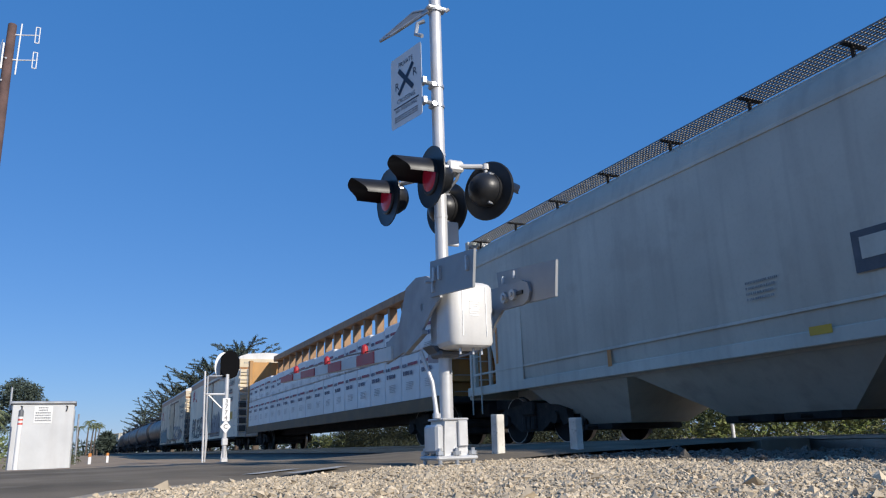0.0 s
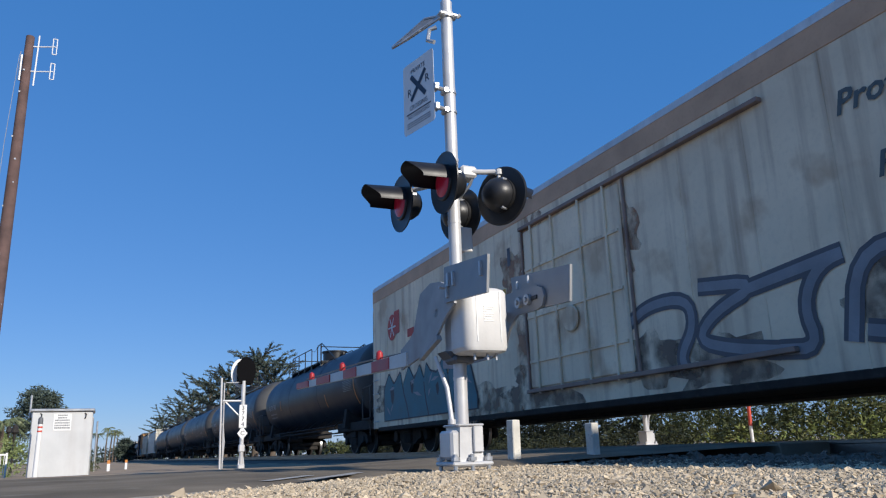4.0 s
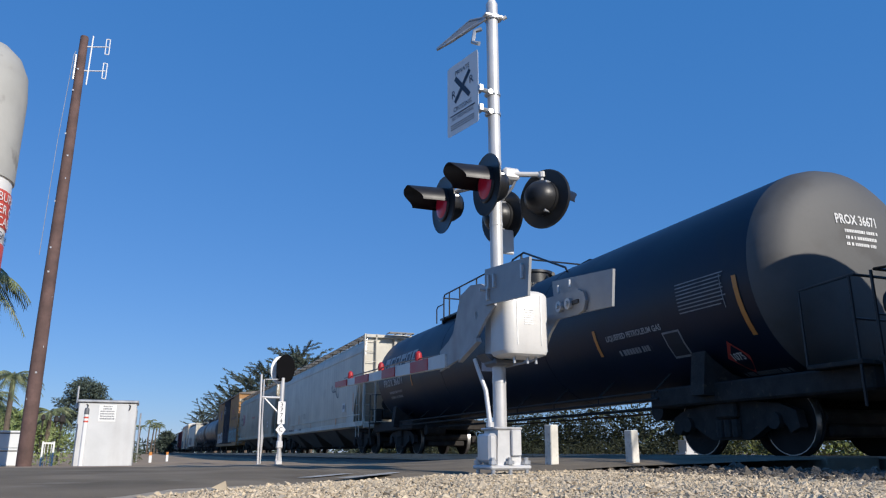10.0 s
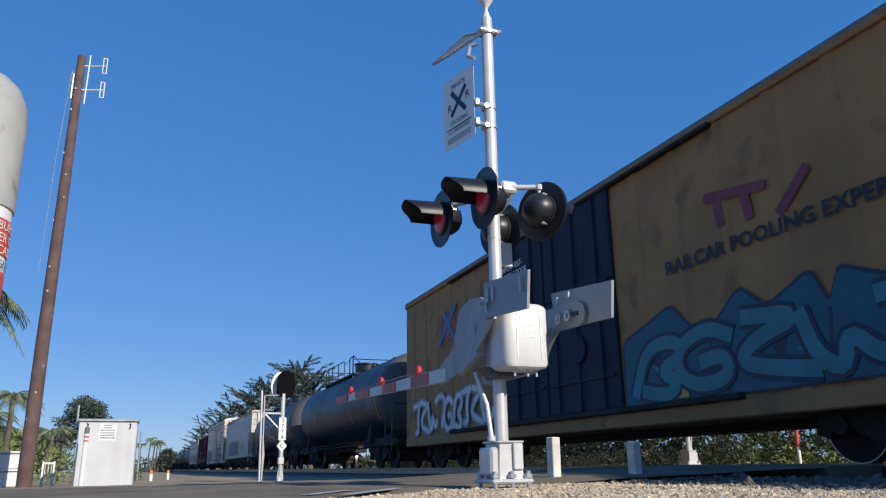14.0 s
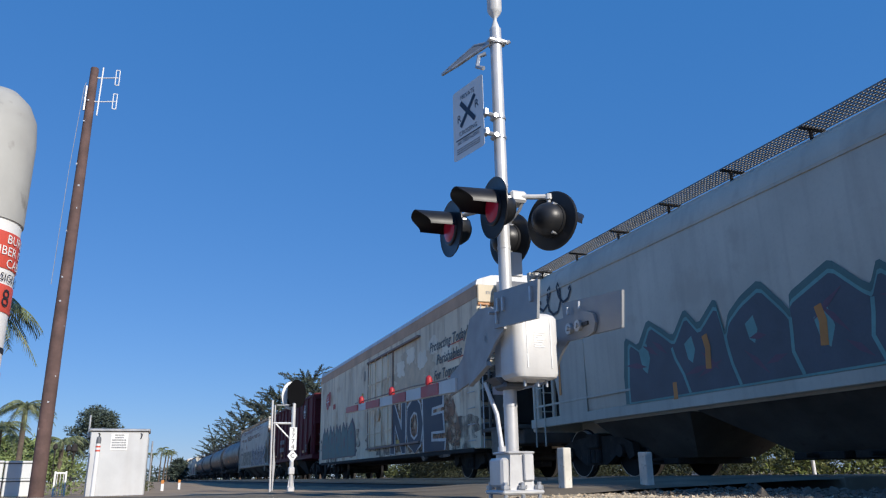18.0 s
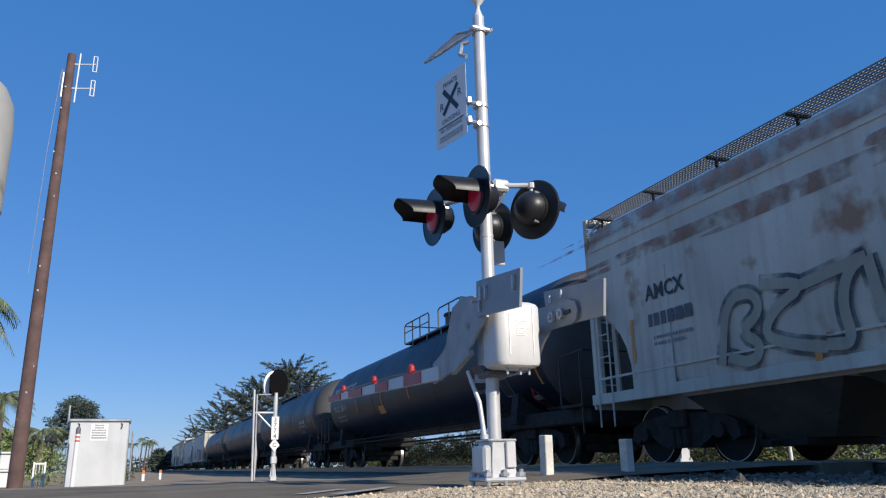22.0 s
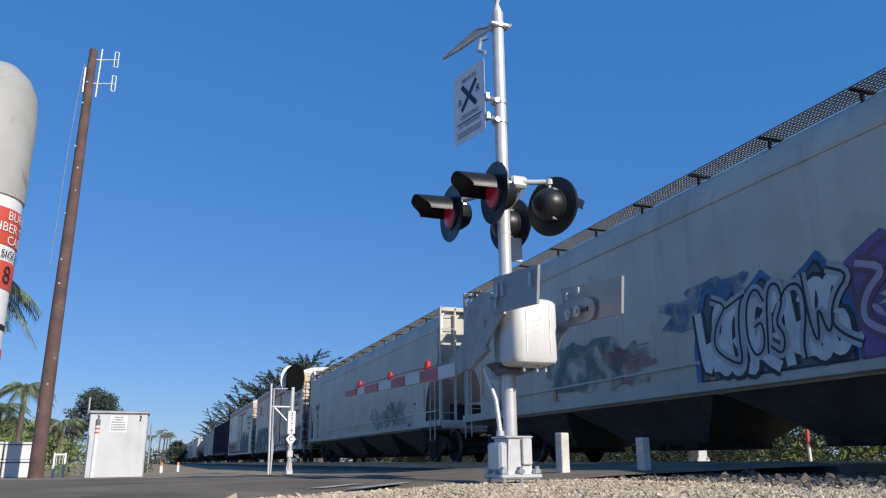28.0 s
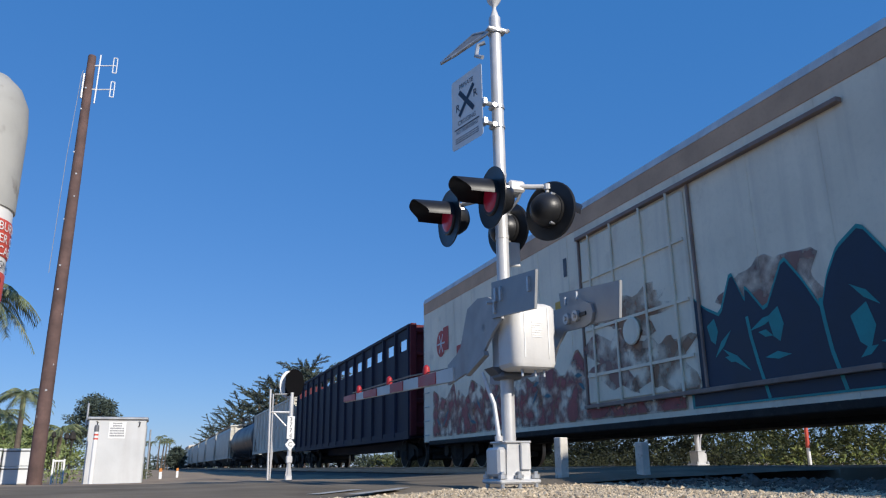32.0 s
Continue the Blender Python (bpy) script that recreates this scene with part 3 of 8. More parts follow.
truck_mb = MB()
side_frame(truck_mb, -1.0)
side_frame(truck_mb, 1.0)
truck_mb.box(-1.15, 1.15, -0.22, 0.22, 0.52, 0.80, 0.03)
truck_mb.cyl((0, 0, 0.8), (0, 0, 0.93), 0.2)
for sy in (-1, 1):
    truck_mb.box(-0.85, 0.85, sy * 0.30, sy * 0.38, 0.30, 0.42, 0.02)
RIGGING = MB().box(-0.62, 0.62, -1.35, 1.35, 0.24, 0.40, 0.03).box(-0.55, 0.55, -0.42, 0.42, 0.24, 0.75, 0.03).cyl((-0.7, -1.3, 0.5), (0.7, -1.3, 0.5), 0.10, n=10).cyl((-0.7, 1.3, 0.5), (0.7, 1.3, 0.5), 0.10, n=10).mesh("brake_rigging", IRON)
TRUCK = truck_mb.mesh("truck_frame", IRON)
wm = MB()
for s in (-1, 1):
    wm.lathe([(0, 0.02), (0, 0.13), (0.03, 0.15), (0.045, 0.36), (0.01, 0.40), (0.0, 0.446)], (s * 0.84, 0, 0), (-s, 0, 0), 28, 0)
    wm.lathe([(0.06, 0.40), (-0.003, 0.447), (-0.003, 0.4575), (0.095, 0.4585), (0.07, 0.40)], (s * 0.84, 0, 0), (-s, 0, 0), 28, 1)
    wm.lathe([(0.095, 0.458), (0.105, 0.482), (0.135, 0.482), (0.135, 0.40), (0.10, 0.13), (0.10, 0.02)], (s * 0.84, 0, 0), (-s, 0, 0), 28, 0)
wm.cyl((-0.95, 0, 0), (0.95, 0, 0), 0.08, n=12)
for k in range(3):
    a = k * 2.094
    wm.box(-0.99, -0.94, 0.05 * math.cos(a) - 0.015, 0.05 * math.cos(a) + 0.015, 0.05 * math.sin(a) - 0.015, 0.05 * math.sin(a) + 0.015)
WHEEL = wm.mesh("wheelset", [M["wheel"], M["tread"]])
cm = MB()
cm.box(-0.12, 0.12, -0.62, 0.1, 0.76, 1.0, 0.02)
cm.box(-0.14, 0.10, -0.82, -0.60, 0.72, 1.02, 0.05)
cm.box(0.02, 0.16, -0.92, -0.78, 0.74, 1.0, 0.04)
COUPLER = cm.mesh("coupler", IRON)
hose = MB().tube([(0.28, 0.0, 0.80), (0.30, -0.25, 0.62), (0.24, -0.5, 0.40), (0.12, -0.78, 0.30), (0.06, -0.92, 0.33)], 0.022, 6).mesh("air_hose", M["black"])


def running_gear(car, half, inset):
    """Two trucks with their wheelsets, couplers and air hoses at both ends."""
    for s in (-1, 1):
        tr = part("truck", TRUCK, None, car, "dark cast iron freight truck", at=(0, s * (half - inset), 0))
        part("brake_rigging", RIGGING, None, tr)
        for w in (-0.889, 0.889):
            WHEELS.append((w, part("wheelset", WHEEL, None, tr, at=(0, w, 0.457))))
        turn = pose(0, s * (half - 0.1), 0, 0, 0, 0 if s < 0 else 180)
        cp = part("coupler", COUPLER, None, car, at=turn)
        part("air_hose", hose, None, cp)


def car_thing(front, rear, label, name, category):
    """A car whose body runs from front to rear along the track at the start of the clip."""
    car = thing(name, label, category, group="cars of the freight train")
    TRAIN.append((car, (front + rear) / 2))
    return car, (rear - front) / 2


class Decals:
    """Flat shapes laid on a car's camera side. u runs towards the car's front, v is height."""

    def __init__(self, car, surf):
        self.car, self.surf = car, surf

    def lay(self, name, polys, material, off, label="", parent=None):
        mb = MB()
        for k, (vs, fs) in enumerate(polys):
            n = max(1, len(vs) - 1)
            rise = 0.003 if len(vs) > 12 else 0.0
            mb.add([self.surf(-u, v, off + rise * i / n + 0.00015 * (k % 5)) for i, (u, v) in enumerate(vs)], fs)
        return part(name, mb, material, parent or self.car, label, smooth=0)

    def text(self, s, u, v, size, material, name="lettering", off=0.012, label="", lean=0.0, wide=1.0, across=0.0, parent=None, bold=0.022):
        vs, fs = letters(s, size, fat=bold * size)
        if across:
            wide = across / (max(p[0] for p in vs) - min(p[0] for p in vs))
        return self.lay(name, [([(u + x * wide + y * lean, v + y) for x, y in vs], fs)], material, off, label, parent)

    def bars(self, u, v, width, rows, material, h=0.07, gap=0.06, seed=0, name="lettering", off=0.011, dashes=True):
        """Rows of short bars for writing that is not spelt out."""
        r = random.Random(seed)
        polys = []
        for i in range(rows):
            a, top = u - width / 2, v - i * (h + gap)
            end = u + width / 2 * (1 - 0.35 * r.random() * (i > 0))
            while a < end:
                w = h * r.uniform(0.45, 0.95) if dashes else end - a
                b = min(a + w, end)
                polys.append(([(a, top - h), (b, top - h), (b, top), (a, top)], [(0, 1, 2, 3)]))
                a = b + h * (0.18 if r.random() > 0.18 else 0.6)
        ob = self.lay(name, polys, material, off)
        return tagged(ob, kind="stuff") if len(polys) > 1 else ob

    def brand(self, u, v, n, w, h, material, back):
        """A row of hollow blocks in place of a maker's name."""
        for i in range(n):
            blk = self.rect("brand_block", u + i * w * 1.2, v, w, h, material, 0.014)
            self.rect("brand_hollow", u + i * w * 1.2 + (0.08 if i % 2 else 0.0), v + (0.06 if i % 3 else -0.03), w * 0.5, h * 0.42, back, 0.022, parent=blk)

    def rect(self, name, u, v, w, h, material, off=0.010, label="", lean=0.0, parent=None):
        n = max(1, int(h / 0.15))
        vs, fs = [], []
        for i in range(n + 1):
            y = v - h / 2 + h * i / n
            vs += [(u - w / 2 + lean * (y - v), y), (u + w / 2 + lean * (y - v), y)]
        for i in range(n):
            fs.append((2 * i, 2 * i + 1, 2 * i + 3, 2 * i + 2))
        return self.lay(name, [(vs, fs)], material, off, label, parent)

    def blob(self, name, u, v, rx, rz, material, seed=0, off=0.006, rough=0.25, label="", parent=None):
        r = random.Random(seed)
        n = 40
        pts = []
        for i in range(n):
            a = 2 * math.pi * i / n
            k = 1 + rough * noise.noise((math.cos(a) * 2.2 + seed * 3.1, math.sin(a) * 2.2, seed)) * 2
            c, s = math.cos(a), math.sin(a)
            k *= 1.0 / max(abs(c) ** 3 + abs(s) ** 3, 0.3) ** 0.33
            pts.append((u + rx * k * c, v + rz * k * s))
        return self.lay(name, [([(u, v)] + pts, [(0, 1 + i, 1 + (i + 1) % n) for i in range(n)])], material, off, label, parent)

    def ribbon(self, line, w):
        """A thick stroke along a line, finely cut so that it follows a curved side."""
        pts = []
        for a, b in zip(line, line[1:]):
            k = max(1, int(math.hypot(b[0] - a[0], b[1] - a[1]) / 0.2))
            pts += [(a[0] + (b[0] - a[0]) * i / k, a[1] + (b[1] - a[1]) * i / k) for i in range(k)]
        pts.append(line[-1])
        vs, fs = [], []
        for i, p in enumerate(pts):
            a, b = pts[max(i - 1, 0)], pts[min(i + 1, len(pts) - 1)]
            d = math.hypot(b[0] - a[0], b[1] - a[1]) or 1
            n = (-(b[1] - a[1]) / d * w / 2, (b[0] - a[0]) / d * w / 2)
            vs += [(p[0] + n[0], p[1] + n[1]), (p[0] - n[0], p[1] - n[1])]
        fs = [(2 * i, 2 * i + 1, 2 * i + 3, 2 * i + 2) for i in range(len(pts) - 1)]
        return vs, fs

    def graffiti(self, u0, u1, v0, v1, count, fill, edge, back=None, seed=1, weight=0.3, shine=None, label="sprayed graffiti stroke", lift=0.0):
        """A row of bold made-up strokes with an edge line, over a clouded backing."""
        r = random.Random(seed)
        top = None
        h, w = v1 - v0, (u1 - u0) / count
        if back:
            top = self.blob("graffiti_backing", (u0 + u1) / 2, v0 + h * 0.5, (u1 - u0) * 0.53, h * 0.56, back, seed, 0.004, 0.12, "sprayed cloud of paint")
        shapes = [
            [(-0.1, 0.8), (0.3, 1), (0.9, 0.95), (0.95, 0.55), (0.7, 0.2), (0.75, 0)], [(0.95, 0.75), (0.6, 1), (0.1, 0.8), (0, 0.3), (0.35, 0), (0.85, 0.12), (0.8, 0.5), (0.4, 0.42)],
            [(-0.1, 0.85), (1.1, 1), (0.7, 0.92), (0.5, 0.5), (0.62, 0), (0.2, 0.05)], [(0.0, 1), (0.15, 0.3), (0.45, 0.02), (0.5, 0.6), (0.85, 0.1), (1.1, 0.4)],
            [(0.05, 0.05), (0.25, 0.95), (0.8, 1), (0.95, 0.7), (0.5, 0.45), (0.9, 0.25), (0.7, 0.0), (0.2, 0.15)], [(0.1, 1), (0.95, 0.85), (0.3, 0.62), (0.05, 0.3), (0.5, 0.12), (1.1, 0)],
        ]
        lines = []
        r.shuffle(shapes)
        for i in range(count):
            g = shapes[i % len(shapes)]
            dz = r.uniform(-0.06, 0.06) * h
            lean = r.uniform(-0.12, 0.2)
            g = [(u0 + w * (i - 0.08 + 1.12 * x + lean * y * 0.5), v0 + dz + h * (0.1 + 0.8 * y)) for x, y in g]
            for _ in range(2):
                out = [g[0]]
                for a, b in zip(g, g[1:]):
                    out += [(a[0] * 0.75 + b[0] * 0.25, a[1] * 0.75 + b[1] * 0.25), (a[0] * 0.25 + b[0] * 0.75, a[1] * 0.25 + b[1] * 0.75)]
                g = out + [g[-1]]
            lines.append(g)
        for k, ln in enumerate(lines):
            self.lay("letter_edge", [self.ribbon(ln, h * weight + 0.12)], edge, 0.007 + lift + 0.0008 * (k % 2), "outline of a sprayed stroke")
        for k, ln in enumerate(lines):
            fill_part = self.lay("painted_letter", [self.ribbon(ln, h * weight)], fill, 0.010 + lift + 0.0008 * (k % 2), label)
        if shine:
            bits = []
            for ln in lines:
                k = r.randrange(len(ln) - 2)
                bits.append(self.ribbon([(p[0] + 0.03, p[1] + 0.04) for p in ln[k:k + 3]], h * weight * 0.3))
            self.lay("graffiti_shine", bits, shine, 0.013, parent=fill_part)
        return fill_part

    def fat_letters(self, word, u0, u1, v0, v1, fill, rim, halo=None, fat=0.07, edge=0.05, seed=1, lean=0.0):
        """Swollen spray-painted letters, each with its outline, over a wider halo."""
        r = random.Random(seed)
        w, hgt = (u1 - u0) / len(word), v1 - v0
        for i, ch in enumerate(word):
            base = letters(ch, 1.0)[0]
            x0, x1 = min(q[0] for q in base), max(q[0] for q in base)
            y0, y1 = min(q[1] for q in base), max(q[1] for q in base)
            jit, tilt = r.uniform(-0.05, 0.05) * hgt, lean + r.uniform(-0.06, 0.06)
            sx, sy = w * 0.82 / (x1 - x0), hgt / (y1 - y0)
            for grow, mat, off, nm in ((fat + edge * 3.2, halo, 0.004, "letter_halo"), (fat + edge, rim, 0.007, "letter_rim"), (fat, fill, 0.010, "painted_letter")):
                if mat is None:
                    continue
                vs, fs = letters(ch, 1.0, fat=grow)
                pts = [(u0 + w * (i + 0.5) + (x - (x0 + x1) / 2) * sx + (y - y0) * sy * tilt, max(v0 - 0.06, v0 + (y - y0) * sy + jit)) for x, y in vs]
                pts = [(u + 0.13 * hgt * noise.noise((u * 1.1, v * 1.3, seed)), max(v0 - 0.06, v + 0.13 * hgt * noise.noise((u * 1.1, v * 1.3, seed + 9)))) for u, v in pts]
                self.lay(nm, [(pts, fs)], mat, off + 0.0006 * (i % 3))

    def piece(self, u0, u1, v0, v1, n, fill, rim, cloud=None, mark=None, seed=1, label="large painted graffiti letters"):
        """Broad interlocking letters: one jagged body with a rim, gaps, counters and a few bright strokes."""
        r = random.Random(seed)
        w, hgt = (u1 - u0) / n, v1 - v0
        crown = [(u0, v0 + hgt * 0.25)]
        for i in range(n):
            a = u0 + w * i
            spike = r.choice(((0.16, 0.36, 0.02, 0.22), (0.34, 0.02, 0.28, 0.05), (0.05, 0.22, 0.30, 0.0), (0.26, 0.10, 0.0, 0.30)))
            for x, drop in zip((0.06, 0.32, 0.58, 0.86), spike):
                crown.append((a + w * (x + r.uniform(-0.06, 0.06)), v1 - hgt * (drop + r.uniform(0, 0.06))))
            if i < n - 1:
                crown.append((a + w, v1 - hgt * r.uniform(0.3, 0.5)))
        crown.append((u1, v0 + hgt * 0.2))
        fine = [crown[0]]
        for a, b in zip(crown, crown[1:]):
            fine += [(a[0] * 0.88 + b[0] * 0.12, a[1] * 0.88 + b[1] * 0.12), (a[0] * 0.12 + b[0] * 0.88, a[1] * 0.12 + b[1] * 0.88)]
        fine.append(crown[-1])

        def body(grow, low):
            mid = (u0 + u1) / 2
            top = [(u + grow * (1 if u > mid else -1) * (abs(u - mid) * 2 / (u1 - u0)) ** 4, v + grow) for u, v in fine]
            vs = [q for u, v in top for q in ((u, low), (u, v))]
            return vs, [(2 * i, 2 * i + 2, 2 * i + 3, 2 * i + 1) for i in range(len(top) - 1)]

        if cloud:
            self.lay("graffiti_cloud", [body(0.16, v0 - 0.02)], cloud, 0.005, "soft sprayed cloud of paint")
        edge = self.lay("graffiti_rim", [body(0.055, v0 - 0.03)], rim, 0.008, "bright outline round painted letters")
        main = self.lay("graffiti", [body(0.0, v0)], fill, 0.011, label)
        for i in range(1, n):
            a = u0 + w * i
            x = a + w * r.uniform(-0.2, 0.2)
            self.lay("letter_gap", [self.ribbon([(a, v1 - hgt * 0.4), (a + (x - a) * 0.3, v1 - hgt * 0.55), (x, v0 + hgt * 0.25), (x + w * 0.1, v0)], 0.055)], rim, 0.014, parent=main)
        for i in range(n):
            a, z = u0 + w * (i + r.uniform(0.35, 0.65)), v0 + hgt * r.uniform(0.35, 0.6)
            k = r.uniform(0.7, 1.2) * min(w * 0.13, 0.14)
            self.lay("letter_counter", [([(a - k, z + k), (a + k * 0.5, z + k * 1.8), (a + k, z), (a + k * 0.3, z - k * 1.6), (a - k * 0.5, z - k)], [(0, 4, 3, 2, 1)])], rim, 0.014, parent=main)
            if mark:
                for q in range(3):
                    z, t = v0 + hgt * r.uniform(0.12, 0.7), r.uniform(-0.9, 0.9)
                    a = u0 + w * (i + r.uniform(0.2, 0.8))
                    c, s, ln = math.cos(t), math.sin(t), r.uniform(0.10, 0.26) * min(w, 1.2)
                    self.lay("bright_stroke", [([(a - ln * c, z - ln * s), (a + 0.03 * s, z - 0.04 * c), (a + ln * c, z + ln * s), (a - 0.04 * s, z + 0.06 * c)], [(0, 1, 2, 3)])], mark, 0.015 + 0.0005 * q, parent=main)
        return main

    def tag_line(self, u0, u1, v0, v1, material, seed=1, w=0.05, loops=9):
        """A quick looping scrawl."""
        r = random.Random(seed)
        pts = []
        n = loops * 8
        for i in range(n):
            t = i / (n - 1)
            k = 0.5 + 0.5 * r.random()
            pts.append((u0 + (u1 - u0) * (t + 0.35 / loops * math.cos(i * 0.9)), (v0 + v1) / 2 + (v1 - v0) / 2 * math.sin(i * 0.9 + 0.6 * math.sin(i * 0.37 + seed)) * (0.55 + 0.45 * math.sin(i * 0.23 + seed))))
        return self.lay("spray_tag", [self.ribbon(pts, w)], material, 0.008, "thin sprayed scrawl")


def flat_side(x):
    return lambda y, z, off: (x - off, y, z)


def ladder(mb, x, y0, y1, z0, z1, n, out=0.08):
    for y in (y0, y1):
        mb.tube([(x, y, z0), (x - out, y, z0), (x - out, y, z1), (x, y, z1)], 0.014, 6)
    for i in range(n):
        z = z0 + (z1 - z0) * (i + 0.5) / n
        mb.cyl((x - out, y0, z), (x - out, y1, z), 0.012, n=6)


# -- covered hopper --
def covered_hopper(front, rear, label, body="hopper_grey", chute=None, deck=4.40):
    car, h = car_thing(front, rear, label, "covered_hopper", "hopper car")
    mat = M[body]
    # barrel: full length above, cut back over the trucks below
    up = MB()
    prof = [(-1.40, 0.96), (-1.53, 1.25), (-1.55, 2.4), (-1.55, 3.75), (-1.47, 4.05), (-1.25, 4.26), (-0.8, 4.40), (0, 4.45)]
    prof = prof + [(-x, z) for x, z in prof[-2::-1]]
    n = len(prof)
    ends = []
    for y, zmin in ((-h + 0.25, 2.75), (-h + 2.3, 0.96), (h - 2.3, 0.96), (h - 0.25, 2.75)):
        ends.append([(x, y, max(z, zmin)) for x, z in prof])
    vs = [p for e in ends for p in e]
    fs = [(j * n + k, (j + 1) * n + k, (j + 1) * n + (k + 1) % n, j * n + (k + 1) % n) for j in range(3) for k in range(n)]
    up.add(vs, fs + [tuple(range(n)), tuple(range(3 * n, 4 * n))[::-1]])
    part("barrel", up, mat, car)
    # side wings over the slope at both ends, with a rounded dark opening
    for s in (-1, 1):
        rim = [(h - 2.36, 1.1), (h - 1.30, 1.12), (h - 1.29, 1.55), (h - 1.20, 1.86), (h - 1.05, 2.10), (h - 0.86, 2.30), (h - 0.35, 2.70), (h - 0.22, 2.76), (h - 0.22, 3.0), (h - 2.36, 3.0)]
        for x in (-1.553, 1.553):
            part("end_wing", MB().prism([(s * y, z) for y, z in rim], "x", x - 0.006, x + 0.006), mat, car)
        for x in (-1.5, 1.42):
            part("corner_post", MB().box(x, x + 0.09, s * (h - 0.30), s * (h - 0.16), 1.1, 2.8, 0.015), mat, car)
        stub = MB().box(-0.35, 0.35, s * (h - 0.05), s * (h - 2.6), 0.82, 1.12, 0.03).box(-1.5, 1.5, s * h, s * (h - 0.10), 0.92, 1.12, 0.02)
        stub.box(-1.5, 1.5, s * (h - 0.02), s * (h - 0.75), 1.12, 1.15)
        part("end_sill", stub, mat, car)
        gear = MB().cyl((-0.55, s * (h - 0.9), 1.45), (0.35, s * (h - 0.9), 1.45), 0.19, n=14).box(-0.9, -0.6, s * (h - 0.7), s * (h - 1.0), 1.15, 1.65, 0.02)
        gear.tube([(0.5, s * (h - 0.35), 1.12), (0.5, s * (h - 0.35), 2.3)], 0.02, 6)
        gear.lathe([(0, 0.24), (0.03, 0.26), (0.05, 0.24)], (0.5, s * (h - 0.28), 2.2), (0, s, 0), 16)
        part("brake_gear", gear, IRON, car)
        for x0, x1 in ((-1.5, -1.05), (1.05, 1.5)):
            stile = part("ladder_stile", MB().box(x0 - 0.02, x0 + 0.03, s * (h - 0.10), s * (h - 0.22), 1.15, 4.40, 0.008), mat, car)
            part("ladder_stile", MB().box(x1 - 0.02, x1 + 0.03, s * (h - 0.10), s * (h - 0.22), 1.15, 4.40, 0.008), mat, car)
            for k in range(8):
                part("rung", MB().cyl((x0, s * (h - 0.13), 1.35 + k * 0.4), (x1, s * (h - 0.13), 1.35 + k * 0.4), 0.013, n=6), mat, stile)
        part("end_beam", MB().box(-1.46, 1.46, s * (h - 0.10), s * (h - 0.24), 4.27, 4.39, 0.012), mat, car)
        part("end_rib", MB().box(-0.34, -0.22, s * (h - 0.13), s * (h - 0.25), 2.75, 4.27, 0.012), mat, car)
        part("end_rib", MB().box(0.42, 0.54, s * (h - 0.13), s * (h - 0.25), 2.75, 4.27, 0.012), mat, car)
        step = MB()
        for k in range(7):
            step.box(-0.66, 0.30, s * (h - 0.02 + k * 0.06), s * (h - 0.01 + k * 0.06), 4.42, 4.45)
        for x in (-0.66, -0.34, -0.02, 0.29):
            step.box(x, x + 0.012, s * (h - 0.12), s * (h + 0.36), 4.40, 4.44)
        tagged(part("crossover_step", step, M["grating"], car, "grating step over the car end"), kind="stuff")
        grab = part("ladder_stile", MB().cyl((-1.60, s * (h - 0.35), 0.6), (-1.60, s * (h - 0.35), 2.75), 0.016, n=6), mat, car)
        part("ladder_stile", MB().cyl((-1.60, s * (h - 0.75), 0.6), (-1.60, s * (h - 0.75), 2.75), 0.016, n=6), mat, car)
        for k in range(4):
            part("rung", MB().cyl((-1.60, s * (h - 0.35), 1.4 + k * 0.38), (-1.60, s * (h - 0.75), 1.4 + k * 0.38), 0.012, n=6), mat, grab)
        rail = MB().tube([(-1.2, s * (h - 0.6), deck), (-1.25, s * (h - 0.28), deck - 0.02), (-1.42, s * (h - 0.20), deck - 0.25), (-1.45, s * (h - 0.18), 3.6)], 0.025, 6)
        rail.box(-1.4, 1.4, s * (h - 0.20), s * (h - 0.26), 4.30, 4.40)
        part("corner_rail", rail, M["galv"], car)
    sill = MB()
    for x in (-1.56, 1.50):
        sill.box(x, x + 0.06, -h + 0.05, h - 0.05, 0.99, 1.17, 0.012)
    part("side_sill", sill, mat, car)
    lip = MB()
    for x in (-1.566, 1.55):
        lip.box(x, x + 0.02, -h + 0.3, h - 0.3, 3.70, 3.76, 0.005)
        lip.box(x, x + 0.02, -h + 0.3, h - 0.3, 1.40, 1.44, 0.005)
    part("side_seam", lip, mat, car)
    # discharge chutes: two long inner bays and two short outer ones
    edges = (-h + 2.25, -4.4, 0.0, 4.4, h - 2.25)
    for e0, e1 in zip(edges, edges[1:]):
        mb = MB()
        inner = e1 - e0 > 3.5
        c = (e0 + e1) / 2 + (0.0 if inner else 0.25 if e0 > 0 else -0.25)
        b, low = (1.0 if inner else 0.75), 0.30
        vs = [(-1.40, e0 + 0.03, 1.0), (1.40, e0 + 0.03, 1.0), (1.40, e1 - 0.03, 1.0), (-1.40, e1 - 0.03, 1.0), (-0.62, c - b, low), (0.62, c - b, low), (0.62, c + b, low), (-0.62, c + b, low)]
        mb.add(vs, [(0, 1, 2, 3), (7, 6, 5, 4), (4, 5, 1, 0), (5, 6, 2, 1), (6, 7, 3, 2), (7, 4, 0, 3)])
        ch = part("discharge_chute", mb, chute or M["grime"], car)
        for gy in ((c - 0.5, c + 0.5) if inner else (c,)):
            part("outlet_gate", MB().box(-0.78, 0.78, gy - 0.42, gy + 0.42, 0.20, 0.30, 0.01).cyl((-1.0, gy, 0.25), (1.0, gy, 0.25), 0.03, n=8), IRON, ch)
    # roof walk of open grating on brackets, seen from below
    walkm = MB()
